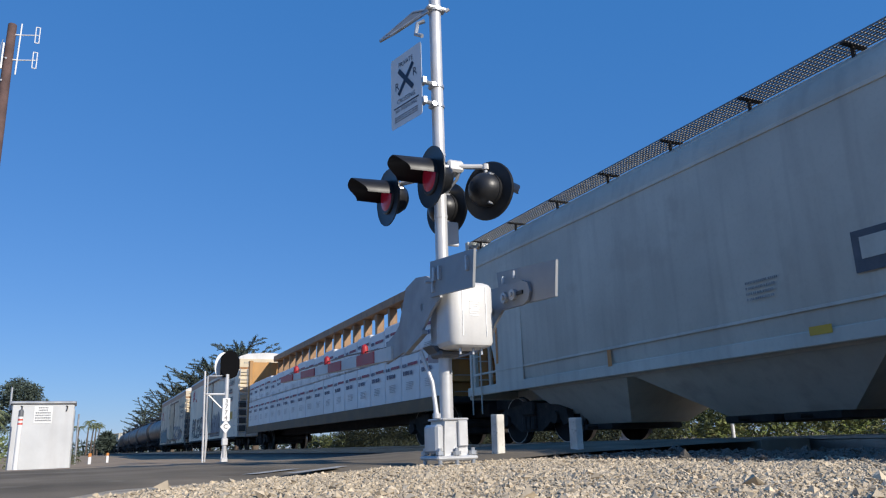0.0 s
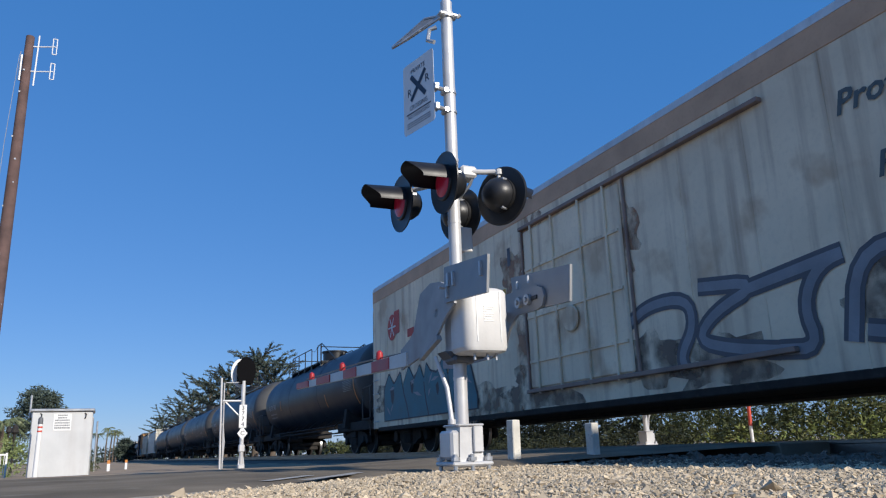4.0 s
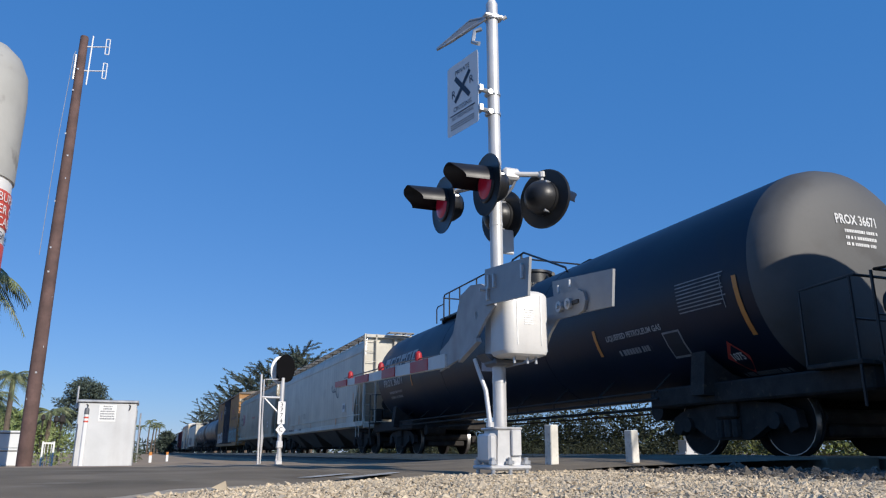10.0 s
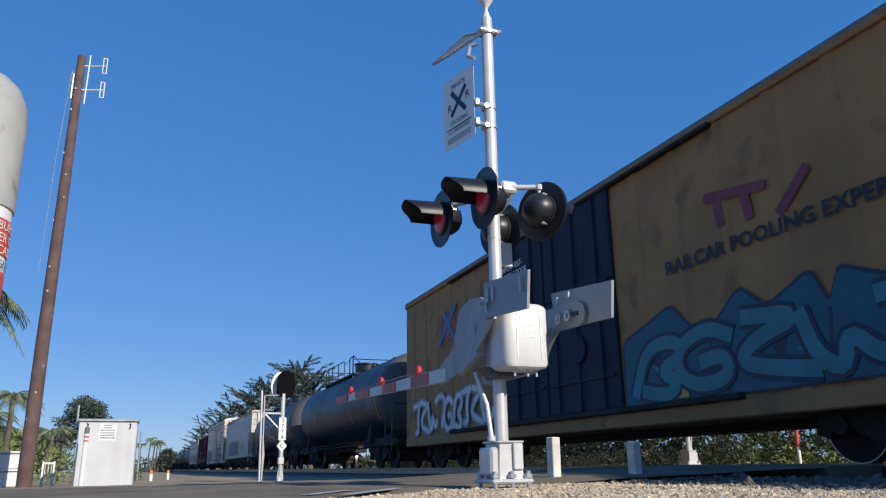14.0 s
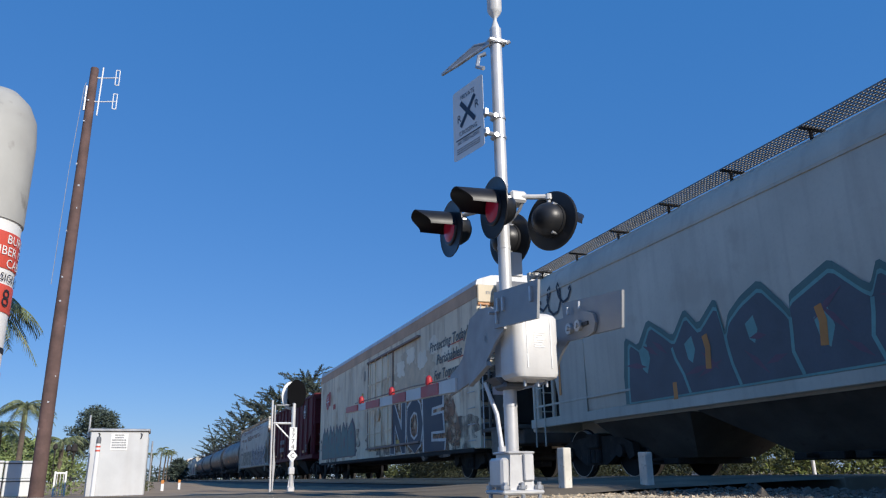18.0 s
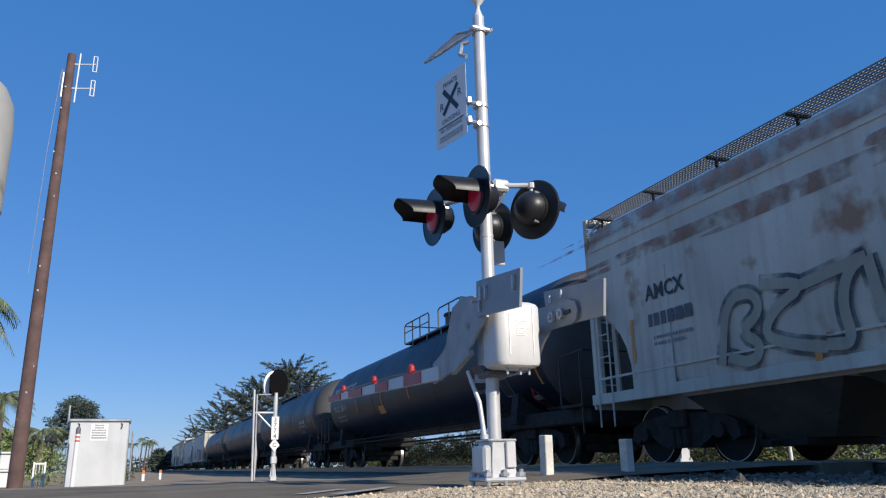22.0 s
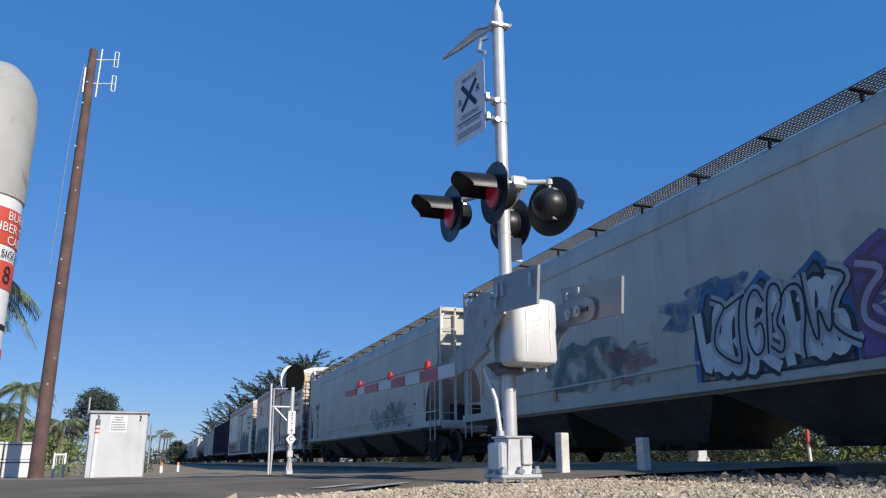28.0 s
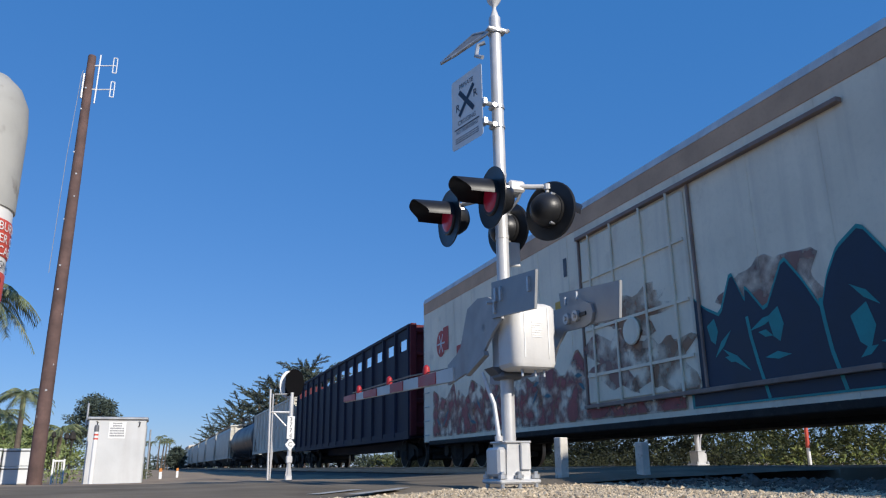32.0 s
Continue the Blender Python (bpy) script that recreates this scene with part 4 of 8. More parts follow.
    for side in (-1, 1):
        x0 = side * 1.45
        for k in range(8):
            x = x0 - side * k * 0.055
            walkm.box(x - 0.005, x + 0.005, -h + 0.2, h - 0.2, deck - 0.02, deck)
        k = 0
        y = -h + 0.2
        while y < h - 0.2:
            if side < 0:
                walkm.box(x0, x0 - side * 0.40, y, y + 0.012, deck - 0.016, deck)
            y += 0.07
    part("running_board", walkm, M["grating"], car, "open grating walkway")
    for i in range(13):
        y = -h + 0.4 + (2 * h - 0.8) * i / 12
        for side in (-1, 1):
            brm = MB().box(side * 1.46, side * 1.02, y - 0.03, y + 0.03, deck - 0.045, deck - 0.022)
            brm.box(side * 1.30, side * 1.27, y - 0.02, y + 0.02, 4.18, deck - 0.03)
            part("walk_bracket", brm, IRON, car)
    for i in range(4):
        c = -h + 1.5 + (2 * h - 3) * (i + 0.5) / 4
        part("roof_hatch", MB().box(-0.4, 0.4, c - 1.7, c + 1.7, 4.42, 4.55, 0.04), mat, car)
    running_gear(car, h, 1.75)
    return car, h, Decals(car, flat_side(-1.556))


# -- pressure tank car --
TANK_HEAD = ((0.0, 0.0), (0.02, 0.4), (0.055, 0.6), (0.11, 0.76), (0.19, 0.87), (0.30, 0.95), (0.42, 0.985), (0.55, 1.0))


def tank_car(front, rear, label, platform=0.0, radius=1.54, walkway=False, short=False, stripes=None, end=(0.82, 2.02), rear_stripe=None, truck=2.7):
    car, h = car_thing(front, rear, label, "tank_car", "tank car")
    mat, zc = M["tank_black"], 2.52 - (1.54 - radius) * 0.85
    prof = [(-h + y, max(0.02, radius * r)) for y, r in TANK_HEAD]
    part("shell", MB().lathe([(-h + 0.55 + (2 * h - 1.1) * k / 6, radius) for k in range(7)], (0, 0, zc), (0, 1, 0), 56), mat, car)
    # both heads wear the paler paint that carries sunlight on the ends
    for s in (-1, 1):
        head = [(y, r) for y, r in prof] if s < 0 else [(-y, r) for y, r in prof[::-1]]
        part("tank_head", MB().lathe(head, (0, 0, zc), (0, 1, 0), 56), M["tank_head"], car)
    for k in (2, 4):
        y = -h + 0.75 + (2 * h - 1.5) * k / 6
        part("weld_band", MB().lathe([(-0.012, radius), (-0.008, radius + 0.006), (0.008, radius + 0.006), (0.012, radius)], (0, y, zc), (0, 1, 0), 56), mat, car)
    p = platform
    manway = MB().lathe([(0, 0.50), (0.42, 0.50), (0.44, 0.55), (0.50, 0.55), (0.50, 0.02)], (0, p, zc + radius - 0.06), (0, 0, 1), 20)
    manway.cyl((-0.2, p + 0.55, zc + radius + 0.3), (-0.2, p + 0.72, zc + radius + 0.3), 0.05).cyl((0.2, p - 0.55, zc + radius + 0.3), (0.2, p - 0.72, zc + radius + 0.3), 0.05)
    part("valve_housing", manway, M["black"], car)
    deck = MB()
    zt = zc + radius - 0.10
    back = 2.7 if short else 2.1
    near, far = (p - 2.15, p + back + 0.05) if walkway or short else (p - 1.3, p + 4.3)
    for side in (-1, 1):
        for k in range(6):
            deck.box(side * (0.62 + k * 0.055) - 0.012, side * (0.62 + k * 0.055) + 0.012, near, far, zt - 0.05, zt)
        for k in range(int((far - near) / 0.2)):
            deck.box(side * 0.60, side * 0.92, near + 0.05 + k * 0.2 - 0.01, near + 0.05 + k * 0.2 + 0.01, zt - 0.08, zt - 0.05)
        for y in (-1.9, -0.6, 0.6, 1.9) if walkway or short else (-1.1, 0.4, 1.6, 2.8, 4.1):
            deck.box(side * 0.60, side * 0.92, p + y - 0.04, p + y + 0.04, zc + 1.12, zt - 0.06)
    part("platform", deck, M["black"], car)
    for side in (-1, 1):
        rails = MB()
        x = side * 0.92
        if walkway or short:
            rails.tube([(x, p - 2.1, zt), (x, p - 2.1, zt + 0.52), (x, p - 2.02, zt + 0.58), (x, p - 0.48, zt + 0.58), (x, p - 0.4, zt + 0.52), (x, p - 0.4, zt)], 0.022, 6)
            rails.tube([(x, p + 0.4, zt), (x, p + 0.4, zt + 0.54), (x, p + 0.48, zt + 0.62), (x, p + back - 0.15, zt + 0.62), (x, p + back, zt + 0.54), (x, p + back, zt)], 0.022, 6)
            rails.cyl((x, p + 0.4, zt + 0.34), (x, p + back, zt + 0.34), 0.016, n=6)
            for y in (-1.25, back * 0.45, back * 0.71):
                rails.cyl((x, p + y, zt), (x, p + y, zt + (0.58 if y < 0 else 0.62)), 0.02, n=6)
        else:
            # long rail behind the valve housing, chain across it, sloping hoop before it
            rails.tube([(x, p + 3.95, zt - 0.1), (x, p + 3.95, zt + 0.60), (x, p + 3.86, zt + 0.67), (x, p + 0.42, zt + 0.67), (x, p + 0.34, zt + 0.60), (x, p + 0.34, zt - 0.1)], 0.022, 6)
            for y in (1.5, 2.7, 3.5):
                rails.cyl((x, p + y, zt - 0.1), (x, p + y, zt + 0.67), 0.022, n=6)
            rails.tube([(x, p + 4.55, zt - 0.1), (x, p + 4.55, zt + 0.34), (x, p + 4.45, zt + 0.40), (x, p + 3.95, zt + 0.40)], 0.02, 6)
            rails.tube([(x, p + 0.34, zt + 0.60), (x, p + 0.02, zt + 0.50), (x, p - 0.28, zt + 0.52), (x, p - 0.60, zt + 0.64)], 0.009, 5)
            rails.tube([(x, p - 0.62, zt - 0.1), (x, p - 0.62, zt + 0.58), (x, p - 0.72, zt + 0.66), (x, p - 1.30, zt + 0.70), (x, p - 3.20, zt - 0.10), (x, p - 3.26, zt - 0.2)], 0.024, 6)
            rails.cyl((x, p - 1.18, zt - 0.1), (x, p - 1.18, zt + 0.70), 0.028, n=6)
        part("platform_railing", rails, M["black"], car)
    for e in ((-2.1, back) if walkway or short else (-1.18, 3.95)):
        part("end_bar", MB().tube([(-0.92, p + e, zt + 0.58), (0.92, p + e, zt + 0.58)], 0.02, 6), M["black"], car)
    if walkway:
        grate = MB()
        for k in range(5):
            grate.box(-0.86 + k * 0.08, -0.84 + k * 0.08, p - 6.98, p - 2.15, zt - 0.06, zt - 0.02)
        for k in range(18):
            grate.box(-0.87, -0.51, p - 6.93 + k * 0.25, p - 6.89 + k * 0.25, zt - 0.09, zt - 0.06)
        for k in range(5):
            grate.box(-0.80, -0.56, p - 6.88 + k * 1.05, p - 6.80 + k * 1.05, zt - 0.26, zt - 0.09)
        part("walkway", grate, M["black"], car)
        long_rail = MB().tube([(-0.92, p - 2.1, zt + 0.56), (-0.74, p - 2.6, zt + 0.64), (-0.62, p - 3.86, zt + 0.70), (-0.62, p - 3.98, zt + 0.66), (-0.62, p - 4.01, zt + 0.55), (-0.62, p - 4.01, zt - 0.04)], 0.022, 6)
        long_rail.cyl((-0.68, p - 2.94, zt - 0.04), (-0.68, p - 2.94, zt + 0.66), 0.02, n=6)
        part("walkway_railing", long_rail, M["black"], car)
        hoop = MB().tube([(-0.62, p - 4.80, zt - 0.04), (-0.62, p - 4.80, zt + 0.66), (-0.62, p - 4.90, zt + 0.78), (-0.62, p - 5.10, zt + 0.80), (-0.62, p - 7.13, zt + 0.10), (-0.62, p - 7.06, zt - 0.05)], 0.024, 6)
        hoop.tube([(-0.30, p - 4.80, zt), (-0.30, p - 4.80, zt + 0.66), (-0.30, p - 4.90, zt + 0.78), (-0.62, p - 5.00, zt + 0.80)], 0.024, 6)
        part("grab_hoop", hoop, M["black"], car)
    low = MB()
    for z in (0.98, 0.86):
        low.tube([(-1.46, -h + 2.8, z), (-1.46, h - 2.8, z)], 0.022, 6)
        low.tube([(1.46, -h + 2.8, z), (1.46, h - 2.8, z)], 0.022, 6)
    for i in range(9):
        y = -h + 2.9 + (2 * h - 5.8) * i / 8
        low.cyl((-1.46, y, 0.98), (-1.1, y, 1.28), 0.016, n=6)
        low.cyl((-1.46, y, 0.86), (-1.46, y, 0.98), 0.012, n=6)
    low.tube([(-0.5, -h + 2.8, 0.80), (-0.5, h - 2.8, 0.80)], 0.03, 6)
    part("brake_pipe", low, IRON, car)
    for s in (-1, 1):
        mb = MB().box(-1.25, 1.25, s * (h + 0.90), s * (h - 3.3), 0.74, 1.04, 0.03)
        mb.prism([(-1.45, 0.86), (-0.5, 0.80), (0.5, 0.80), (1.45, 0.86), (1.36, 1.50), (1.22, 1.38), (0.9, 1.18), (0, 0.92), (-0.9, 1.18), (-1.22, 1.38), (-1.36, 1.50)], "y", s * (h - 2.05), s * (h - 1.75))
        mb.box(-1.45, 1.45, s * (h + 0.95), s * (h + 0.15), 1.02, 1.08, 0.01)
        part("saddle", mb, IRON, car)
        e = h + 0.9
        er = MB().tube([(-1.42, s * (e - 0.75), 1.06), (-1.42, s * (e - 0.75), 2.02), (-1.36, s * e, 2.08), (1.36, s * e, 2.08), (1.42, s * (e - 0.75), 2.02), (1.42, s * (e - 0.75), 1.06)], 0.02, 6)
        er.tube([(-1.42, s * e, 0.55), (-1.42, s * e, 2.06)], 0.02, 6).tube([(1.42, s * e, 0.55), (1.42, s * e, 2.06)], 0.02, 6)
        er.tube([(-1.42, s * e, 1.55), (1.42, s * e, 1.55)], 0.014, 6)
        er.lathe([(0, 0.2), (0.03, 0.22), (0.05, 0.2)], (-0.75, s * (e + 0.02), 1.75), (0, s, 0), 14)
        part("end_railing", er, M["black"], car)
        bm = MB().cyl((-0.9, s * (h - 3.6), 0.72), (-0.3, s * (h - 3.6), 0.72), 0.16, n=12)
        part("brake_cylinder", bm, IRON, car)
    running_gear(car, h + 1.0, truck)

    def surf(y, z, off):
        q = max(-0.999, min(0.999, (z - zc) / radius))
        return (-(radius * math.sqrt(1 - q * q) + off), y, z)

    d = Decals(car, surf)
    for u, v, tall in [(h - end[0], end[1], 0.82)] + ([(-h + rear_stripe[0], rear_stripe[1], 0.42)] if rear_stripe else []) + [(u, v, 0.46) for u, v in stripes or ((h - 4.5, 1.95), (-h + 3.95, 2.25))]:
        d.rect("reflective_stripe", u, v, 0.085, tall, M["amber"], 0.012)

    def face(y, z, off):
        r = math.hypot(y, z - zc) / radius
        for (y0, r0), (y1, r1) in zip(TANK_HEAD, TANK_HEAD[1:]):
            if r <= r1 or r1 == 1.0:
                return (-y, -h + y0 + (y1 - y0) * min(1.0, (r - r0) / (r1 - r0)) - off, z)

    d.front = Decals(car, face)
    return car, h, d


# -- refrigerator car --
def reefer(front, rear, label, body="reefer_white", unit=True):
    dy = -0.85 if unit else 0.5
    car, h = car_thing(front, rear, label, "refrigerator_car", "reefer car")
    mat = M[body]
    top, low, x = 4.84, 0.70, 1.53
    part("insulated_body", MB().box(-x, x, -h, h, low, top, 0.02), mat, car)
    part("letterboard", MB().box(-x - 0.012, x + 0.012, -h - 0.002, h + 0.002, top - 0.34, top + 0.004, 0.006), M["reefer_band"], car, "tan band under the eave")
    roof = [(-x - 0.02, top), (-x + 0.02, top + 0.14), (-1.1, top + 0.28), (0, top + 0.36), (1.1, top + 0.28), (x - 0.02, top + 0.14), (x + 0.02, top)]
    part("roof", MB().prism(roof, "y", -h - 0.02, h + 0.02), M["unit_white"], car)
    for i in range(1, 16):
        y = -h + 2 * h * i / 16
        if abs(y - dy) > 1.9:
            part("panel_seam", MB().box(-x - 0.006, -x, y - 0.012, y + 0.012, low + 0.02, top - 0.35), mat, car)
    # plug door with its lock rods and rails
    door = part("plug_door", MB().box(-x - 0.045, -x + 0.02, dy - 1.55, dy + 1.55, 1.10, 4.20, 0.03), mat, car, "insulated sliding plug door")
    for y in (-1.2, -0.45, 0.45, 1.2):
        part("lock_rod", MB().cyl((-x - 0.075, dy + y, 1.0), (-x - 0.075, dy + y, 4.28), 0.022, n=8), mat, door)
    for z in (1.6, 2.45, 3.4):
        part("door_bar", MB().box(-x - 0.075, -x - 0.045, dy - 1.5, dy + 1.5, z - 0.025, z + 0.025), mat, door)
    part("hand_wheel", MB().lathe([(0, 0.22), (0.03, 0.24), (0.05, 0.22)], (-x - 0.06, dy, 2.2), (-1, 0, 0), 16), mat, door)
    for z in (4.24, 1.02):
        part("door_track", MB().box(-x - 0.10, -x, dy - 4.6, dy + 1.65, z, z + 0.07, 0.01), M["door_track"], car, "rusty brown door rail")
    for y in (-1.70, 1.60):
        part("door_post", MB().box(-x - 0.05, -x, dy + y, dy + y + 0.05, 1.1, 4.24, 0.01), M["door_track"], car)
    part("side_sill", MB().box(-x - 0.01, x + 0.01, -h + 0.4, h - 0.4, 0.62, 0.74, 0.015).box(-0.4, 0.4, -h - 0.1, h + 0.1, 0.55, 0.95, 0.03), IRON, car)
    for s in (-1, 1):
        # ribbed end wall; lower ribs dark with dirt and painted shadow of the next car
        for i in range(8):
            z0 = 0.98 + i * 0.42
            part("end_rib", MB().box(-x + 0.02, x - 0.02, s * h, s * (h + 0.10), z0, z0 + 0.33, 0.06), M["cream"] if i > 3 else M["grime"], car)
        part("end_band", MB().box(-x + 0.02, x - 0.02, s * h, s * (h + 0.06), 4.30, 4.36, 0.01), M["rib_orange"], car)
        top_panel = part("end_panel", MB().box(-x + 0.01, x - 0.01, s * h, s * (h + 0.08), 4.37, 4.84, 0.02), M["cream"], car)
        if s < 0:
            words = Decals(car, lambda y, z, off: (-y, -h - 0.08 - off, z))
            words.text("EXCESS HEIGHT CAR", -0.75, 4.62, 0.11, M["decal_grey"], "end_lettering", 0.004, across=1.1, parent=top_panel)
        lad = part("ladder_rail", MB().cyl((-x + 0.05, s * (h + 0.14), 0.7), (-x + 0.05, s * (h + 0.14), 4.3), 0.016, n=6), M["galv"], car)
        part("ladder_rail", MB().cyl((-x + 0.45, s * (h + 0.14), 0.7), (-x + 0.45, s * (h + 0.14), 4.3), 0.016, n=6), M["galv"], car)
        for k in range(9):
            part("rung", MB().cyl((-x + 0.05, s * (h + 0.14), 0.9 + k * 0.4), (-x + 0.45, s * (h + 0.14), 0.9 + k * 0.4), 0.014, n=6), M["galv"], lad)
            if k < 4:
                part("side_grab", MB().cyl((-x - 0.07, s * (h - 0.15), 0.9 + k * 0.4), (-x - 0.07, s * (h - 0.6), 0.9 + k * 0.4), 0.014, n=6), M["galv"], car)
    if unit:
        e = -h - 0.12
        un = part("cooling_unit", MB().prism([(e, 2.75), (e - 0.34, 2.82), (e - 0.44, 3.05), (e - 0.46, 3.7), (e - 0.40, 4.66), (e - 0.31, 4.86), (e, 4.92)], "x", -1.0, 1.0), M["unit_white"], car, "white cooling unit on the car end")
        part("upper_cowl", MB().prism([(e - 0.22, 3.88), (e - 0.485, 3.82), (e - 0.425, 4.68), (e - 0.33, 4.885), (e - 0.1, 4.94)], "x", -0.90, 0.96), M["unit_grey"], un, "dark grey grille cowl")
        part("side_handle", MB().box(-1.012, -0.99, e - 0.30, e - 0.20, 4.12, 4.42, 0.01), M["black"], un)
        for k in range(9):
            part("grille_slat", MB().box(-0.80, 0.86, e - 0.515 + k * 0.006, e - 0.42, 3.93 + k * 0.078, 3.965 + k * 0.078, 0.008), M["black"], un)
        # platform grime is dirt plus the neighbouring car's shadow put into the colour
        plat = part("end_platform", MB().box(-1.5, 1.5, -h - 0.05, -h - 1.75, 1.06, 1.16, 0.02).box(-1.2, 1.2, -h, -h - 1.75, 0.74, 1.06, 0.02), M["grime"], car)
        part("generator_box", MB().box(-1.3, 1.2, -h - 0.25, -h - 1.35, 1.17, 2.55, 0.05), M["black"], car, "black generator housing")
        part("fuel_tank", MB().box(-1.2, 1.1, -h - 0.2, -h - 1.0, 2.55, 2.74, 0.04), M["grime"], car)
        for px in (-1.45, -0.75, 0.0, 0.75, 1.45):
            part("rail_post", MB().box(px - 0.05, px + 0.05, -h - 1.70, -h - 1.64, 1.16, 2.95, 0.01), M["dirty_steel"], plat)
        for z in (2.3, 2.62, 2.93):
            part("guard_rail", MB().tube([(-1.45, -h - 0.1, z), (-1.45, -h - 1.67, z), (1.45, -h - 1.67, z), (1.45, -h - 0.1, z)], 0.02, 6), M["dirty_steel"], plat)
        for px in (-1.45, -0.75):
            part("upright", MB().box(px - 0.03, px + 0.03, -h - 0.5, -h - 0.44, 1.16, 4.2, 0.01), M["dirty_steel"], plat)
        part("end_step", MB().box(-1.5, -1.05, -h - 0.6, -h - 1.0, 0.50, 0.54, 0.01).box(-1.5, -1.46, -h - 0.6, -h - 1.0, 0.5, 1.1, 0.01).box(-1.09, -1.05, -h - 0.6, -h - 1.0, 0.5, 1.1, 0.01), M["dirty_steel"], plat)
    running_gear(car, h + (0.9 if unit else 0), 2.6 if unit else 1.9)
    d = Decals(car, flat_side(-x - 0.004))
    if body == "reefer_dirty":
        r = random.Random(int(front * 10))
        for k in range(9):
            d.blob("grime_stain", -h + 2 * h * (k + r.random()) / 9, r.uniform(0.95, 1.7), r.uniform(0.8, 1.5), r.uniform(0.25, 0.5), SOFT["grime"], 300 + k, 0.002, 0.4, "broken brown road grime")
        for k in range(5):
            d.blob("rust_stain", -dy + r.uniform(-2.2, 2.2), r.uniform(1.4, 4.0), r.uniform(0.2, 0.6), r.uniform(0.4, 0.9), SOFT["rust"], 320 + k, 0.0025, 0.4, "faint rust stain")
    d.rect("capacity_plate", -1.70, 3.06, 0.27, 0.34, M["plate_yellow"], 0.006, "yellow information plate")
    d.rect("dark_hatch", -1.36, 3.86, 0.13, 0.38, M["decal_dark"], 0.006)
    return car, h, d


# -- boxcar --
def boxcar(front, rear, label):
    car, h = car_thing(front, rear, label, "boxcar", "boxcar")
    mat = M["box_yellow"]
    x, top, low = 1.50, 5.0, 0.72
    part("body_shell", MB().box(-x, x, -h, h, low, top, 0.02), mat, car)
    part("roof", MB().prism([(-x - 0.05, top), (-x - 0.02, top + 0.08), (0, top + 0.26), (x + 0.02, top + 0.08), (x + 0.05, top)], "y", -h - 0.04, h + 0.04), M["dirty_steel"], car)
    for i in range(12):
        y = (2.75 + (h - 3.0) * (i % 6 + 0.5) / 6) * (1 if i < 6 else -1)
        part("side_post", MB().prism([(-x, y - 0.10), (-x - 0.028, y - 0.05), (-x - 0.028, y + 0.05), (-x, y + 0.10)], "z", low + 0.12, top - 0.1), mat, car)
    part("side_sill", MB().box(-x - 0.05, x + 0.05, -h + 0.1, h - 0.1, 0.62, 0.86, 0.02), mat, car)
    part("top_chord", MB().box(-x - 0.06, x + 0.06, -h, h, top - 0.1, top + 0.01, 0.015), mat, car)
    for a, b in ((-2.5, -0.03), (0.03, 2.5)):
        dr = part("plug_door", MB().box(-x - 0.07, -x, a, b, 0.95, top - 0.12, 0.02), M["box_door"], car, "dark blue plug door")
        for y in (a + 0.45, (a + b) / 2, b - 0.45):
            part("lock_rod", MB().cyl((-x - 0.10, y, 0.95), (-x - 0.10, y, top - 0.15), 0.022, n=8), M["box_door"], dr)
        for z in (1.5, 3.2):
            part("door_bar", MB().box(-x - 0.10, -x - 0.07, a + 0.1, b - 0.1, z, z + 0.06), M["box_door"], dr)
        part("hand_wheel", MB().lathe([(0, 0.25), (0.03, 0.27), (0.05, 0.25)], (-x - 0.08, (a + b) / 2, 2.1), (-1, 0, 0), 16), M["box_door"], dr)
    part("door_rail", MB().box(-x - 0.14, -x, -5.3, 5.3, 0.86, 0.95, 0.01).box(-x - 0.12, -x, -5.3, 5.3, top - 0.14, top - 0.08, 0.01), IRON, car)
    for s in (-1, 1):
        for i in range(9):
            part("end_rib", MB().box(-x + 0.03, x - 0.03, s * h, s * (h + 0.09), 0.95 + i * 0.42, 1.2 + i * 0.42, 0.07), M["cream"] if i > 7 else M["beam_yellow"], car)
        lad = MB()
        for k in range(10):
            lad.cyl((-x + 0.04, s * (h + 0.14), 0.85 + k * 0.4), (-x + 0.45, s * (h + 0.14), 0.85 + k * 0.4), 0.014, n=6)
        part("end_ladder", lad, M["galv"], car)
    part("centre_sill", MB().box(-0.4, 0.4, -h - 0.15, h + 0.15, 0.5, 0.8, 0.03), IRON, car)
    running_gear(car, h, 1.9)
    return car, h, Decals(car, flat_side(-x - 0.004))


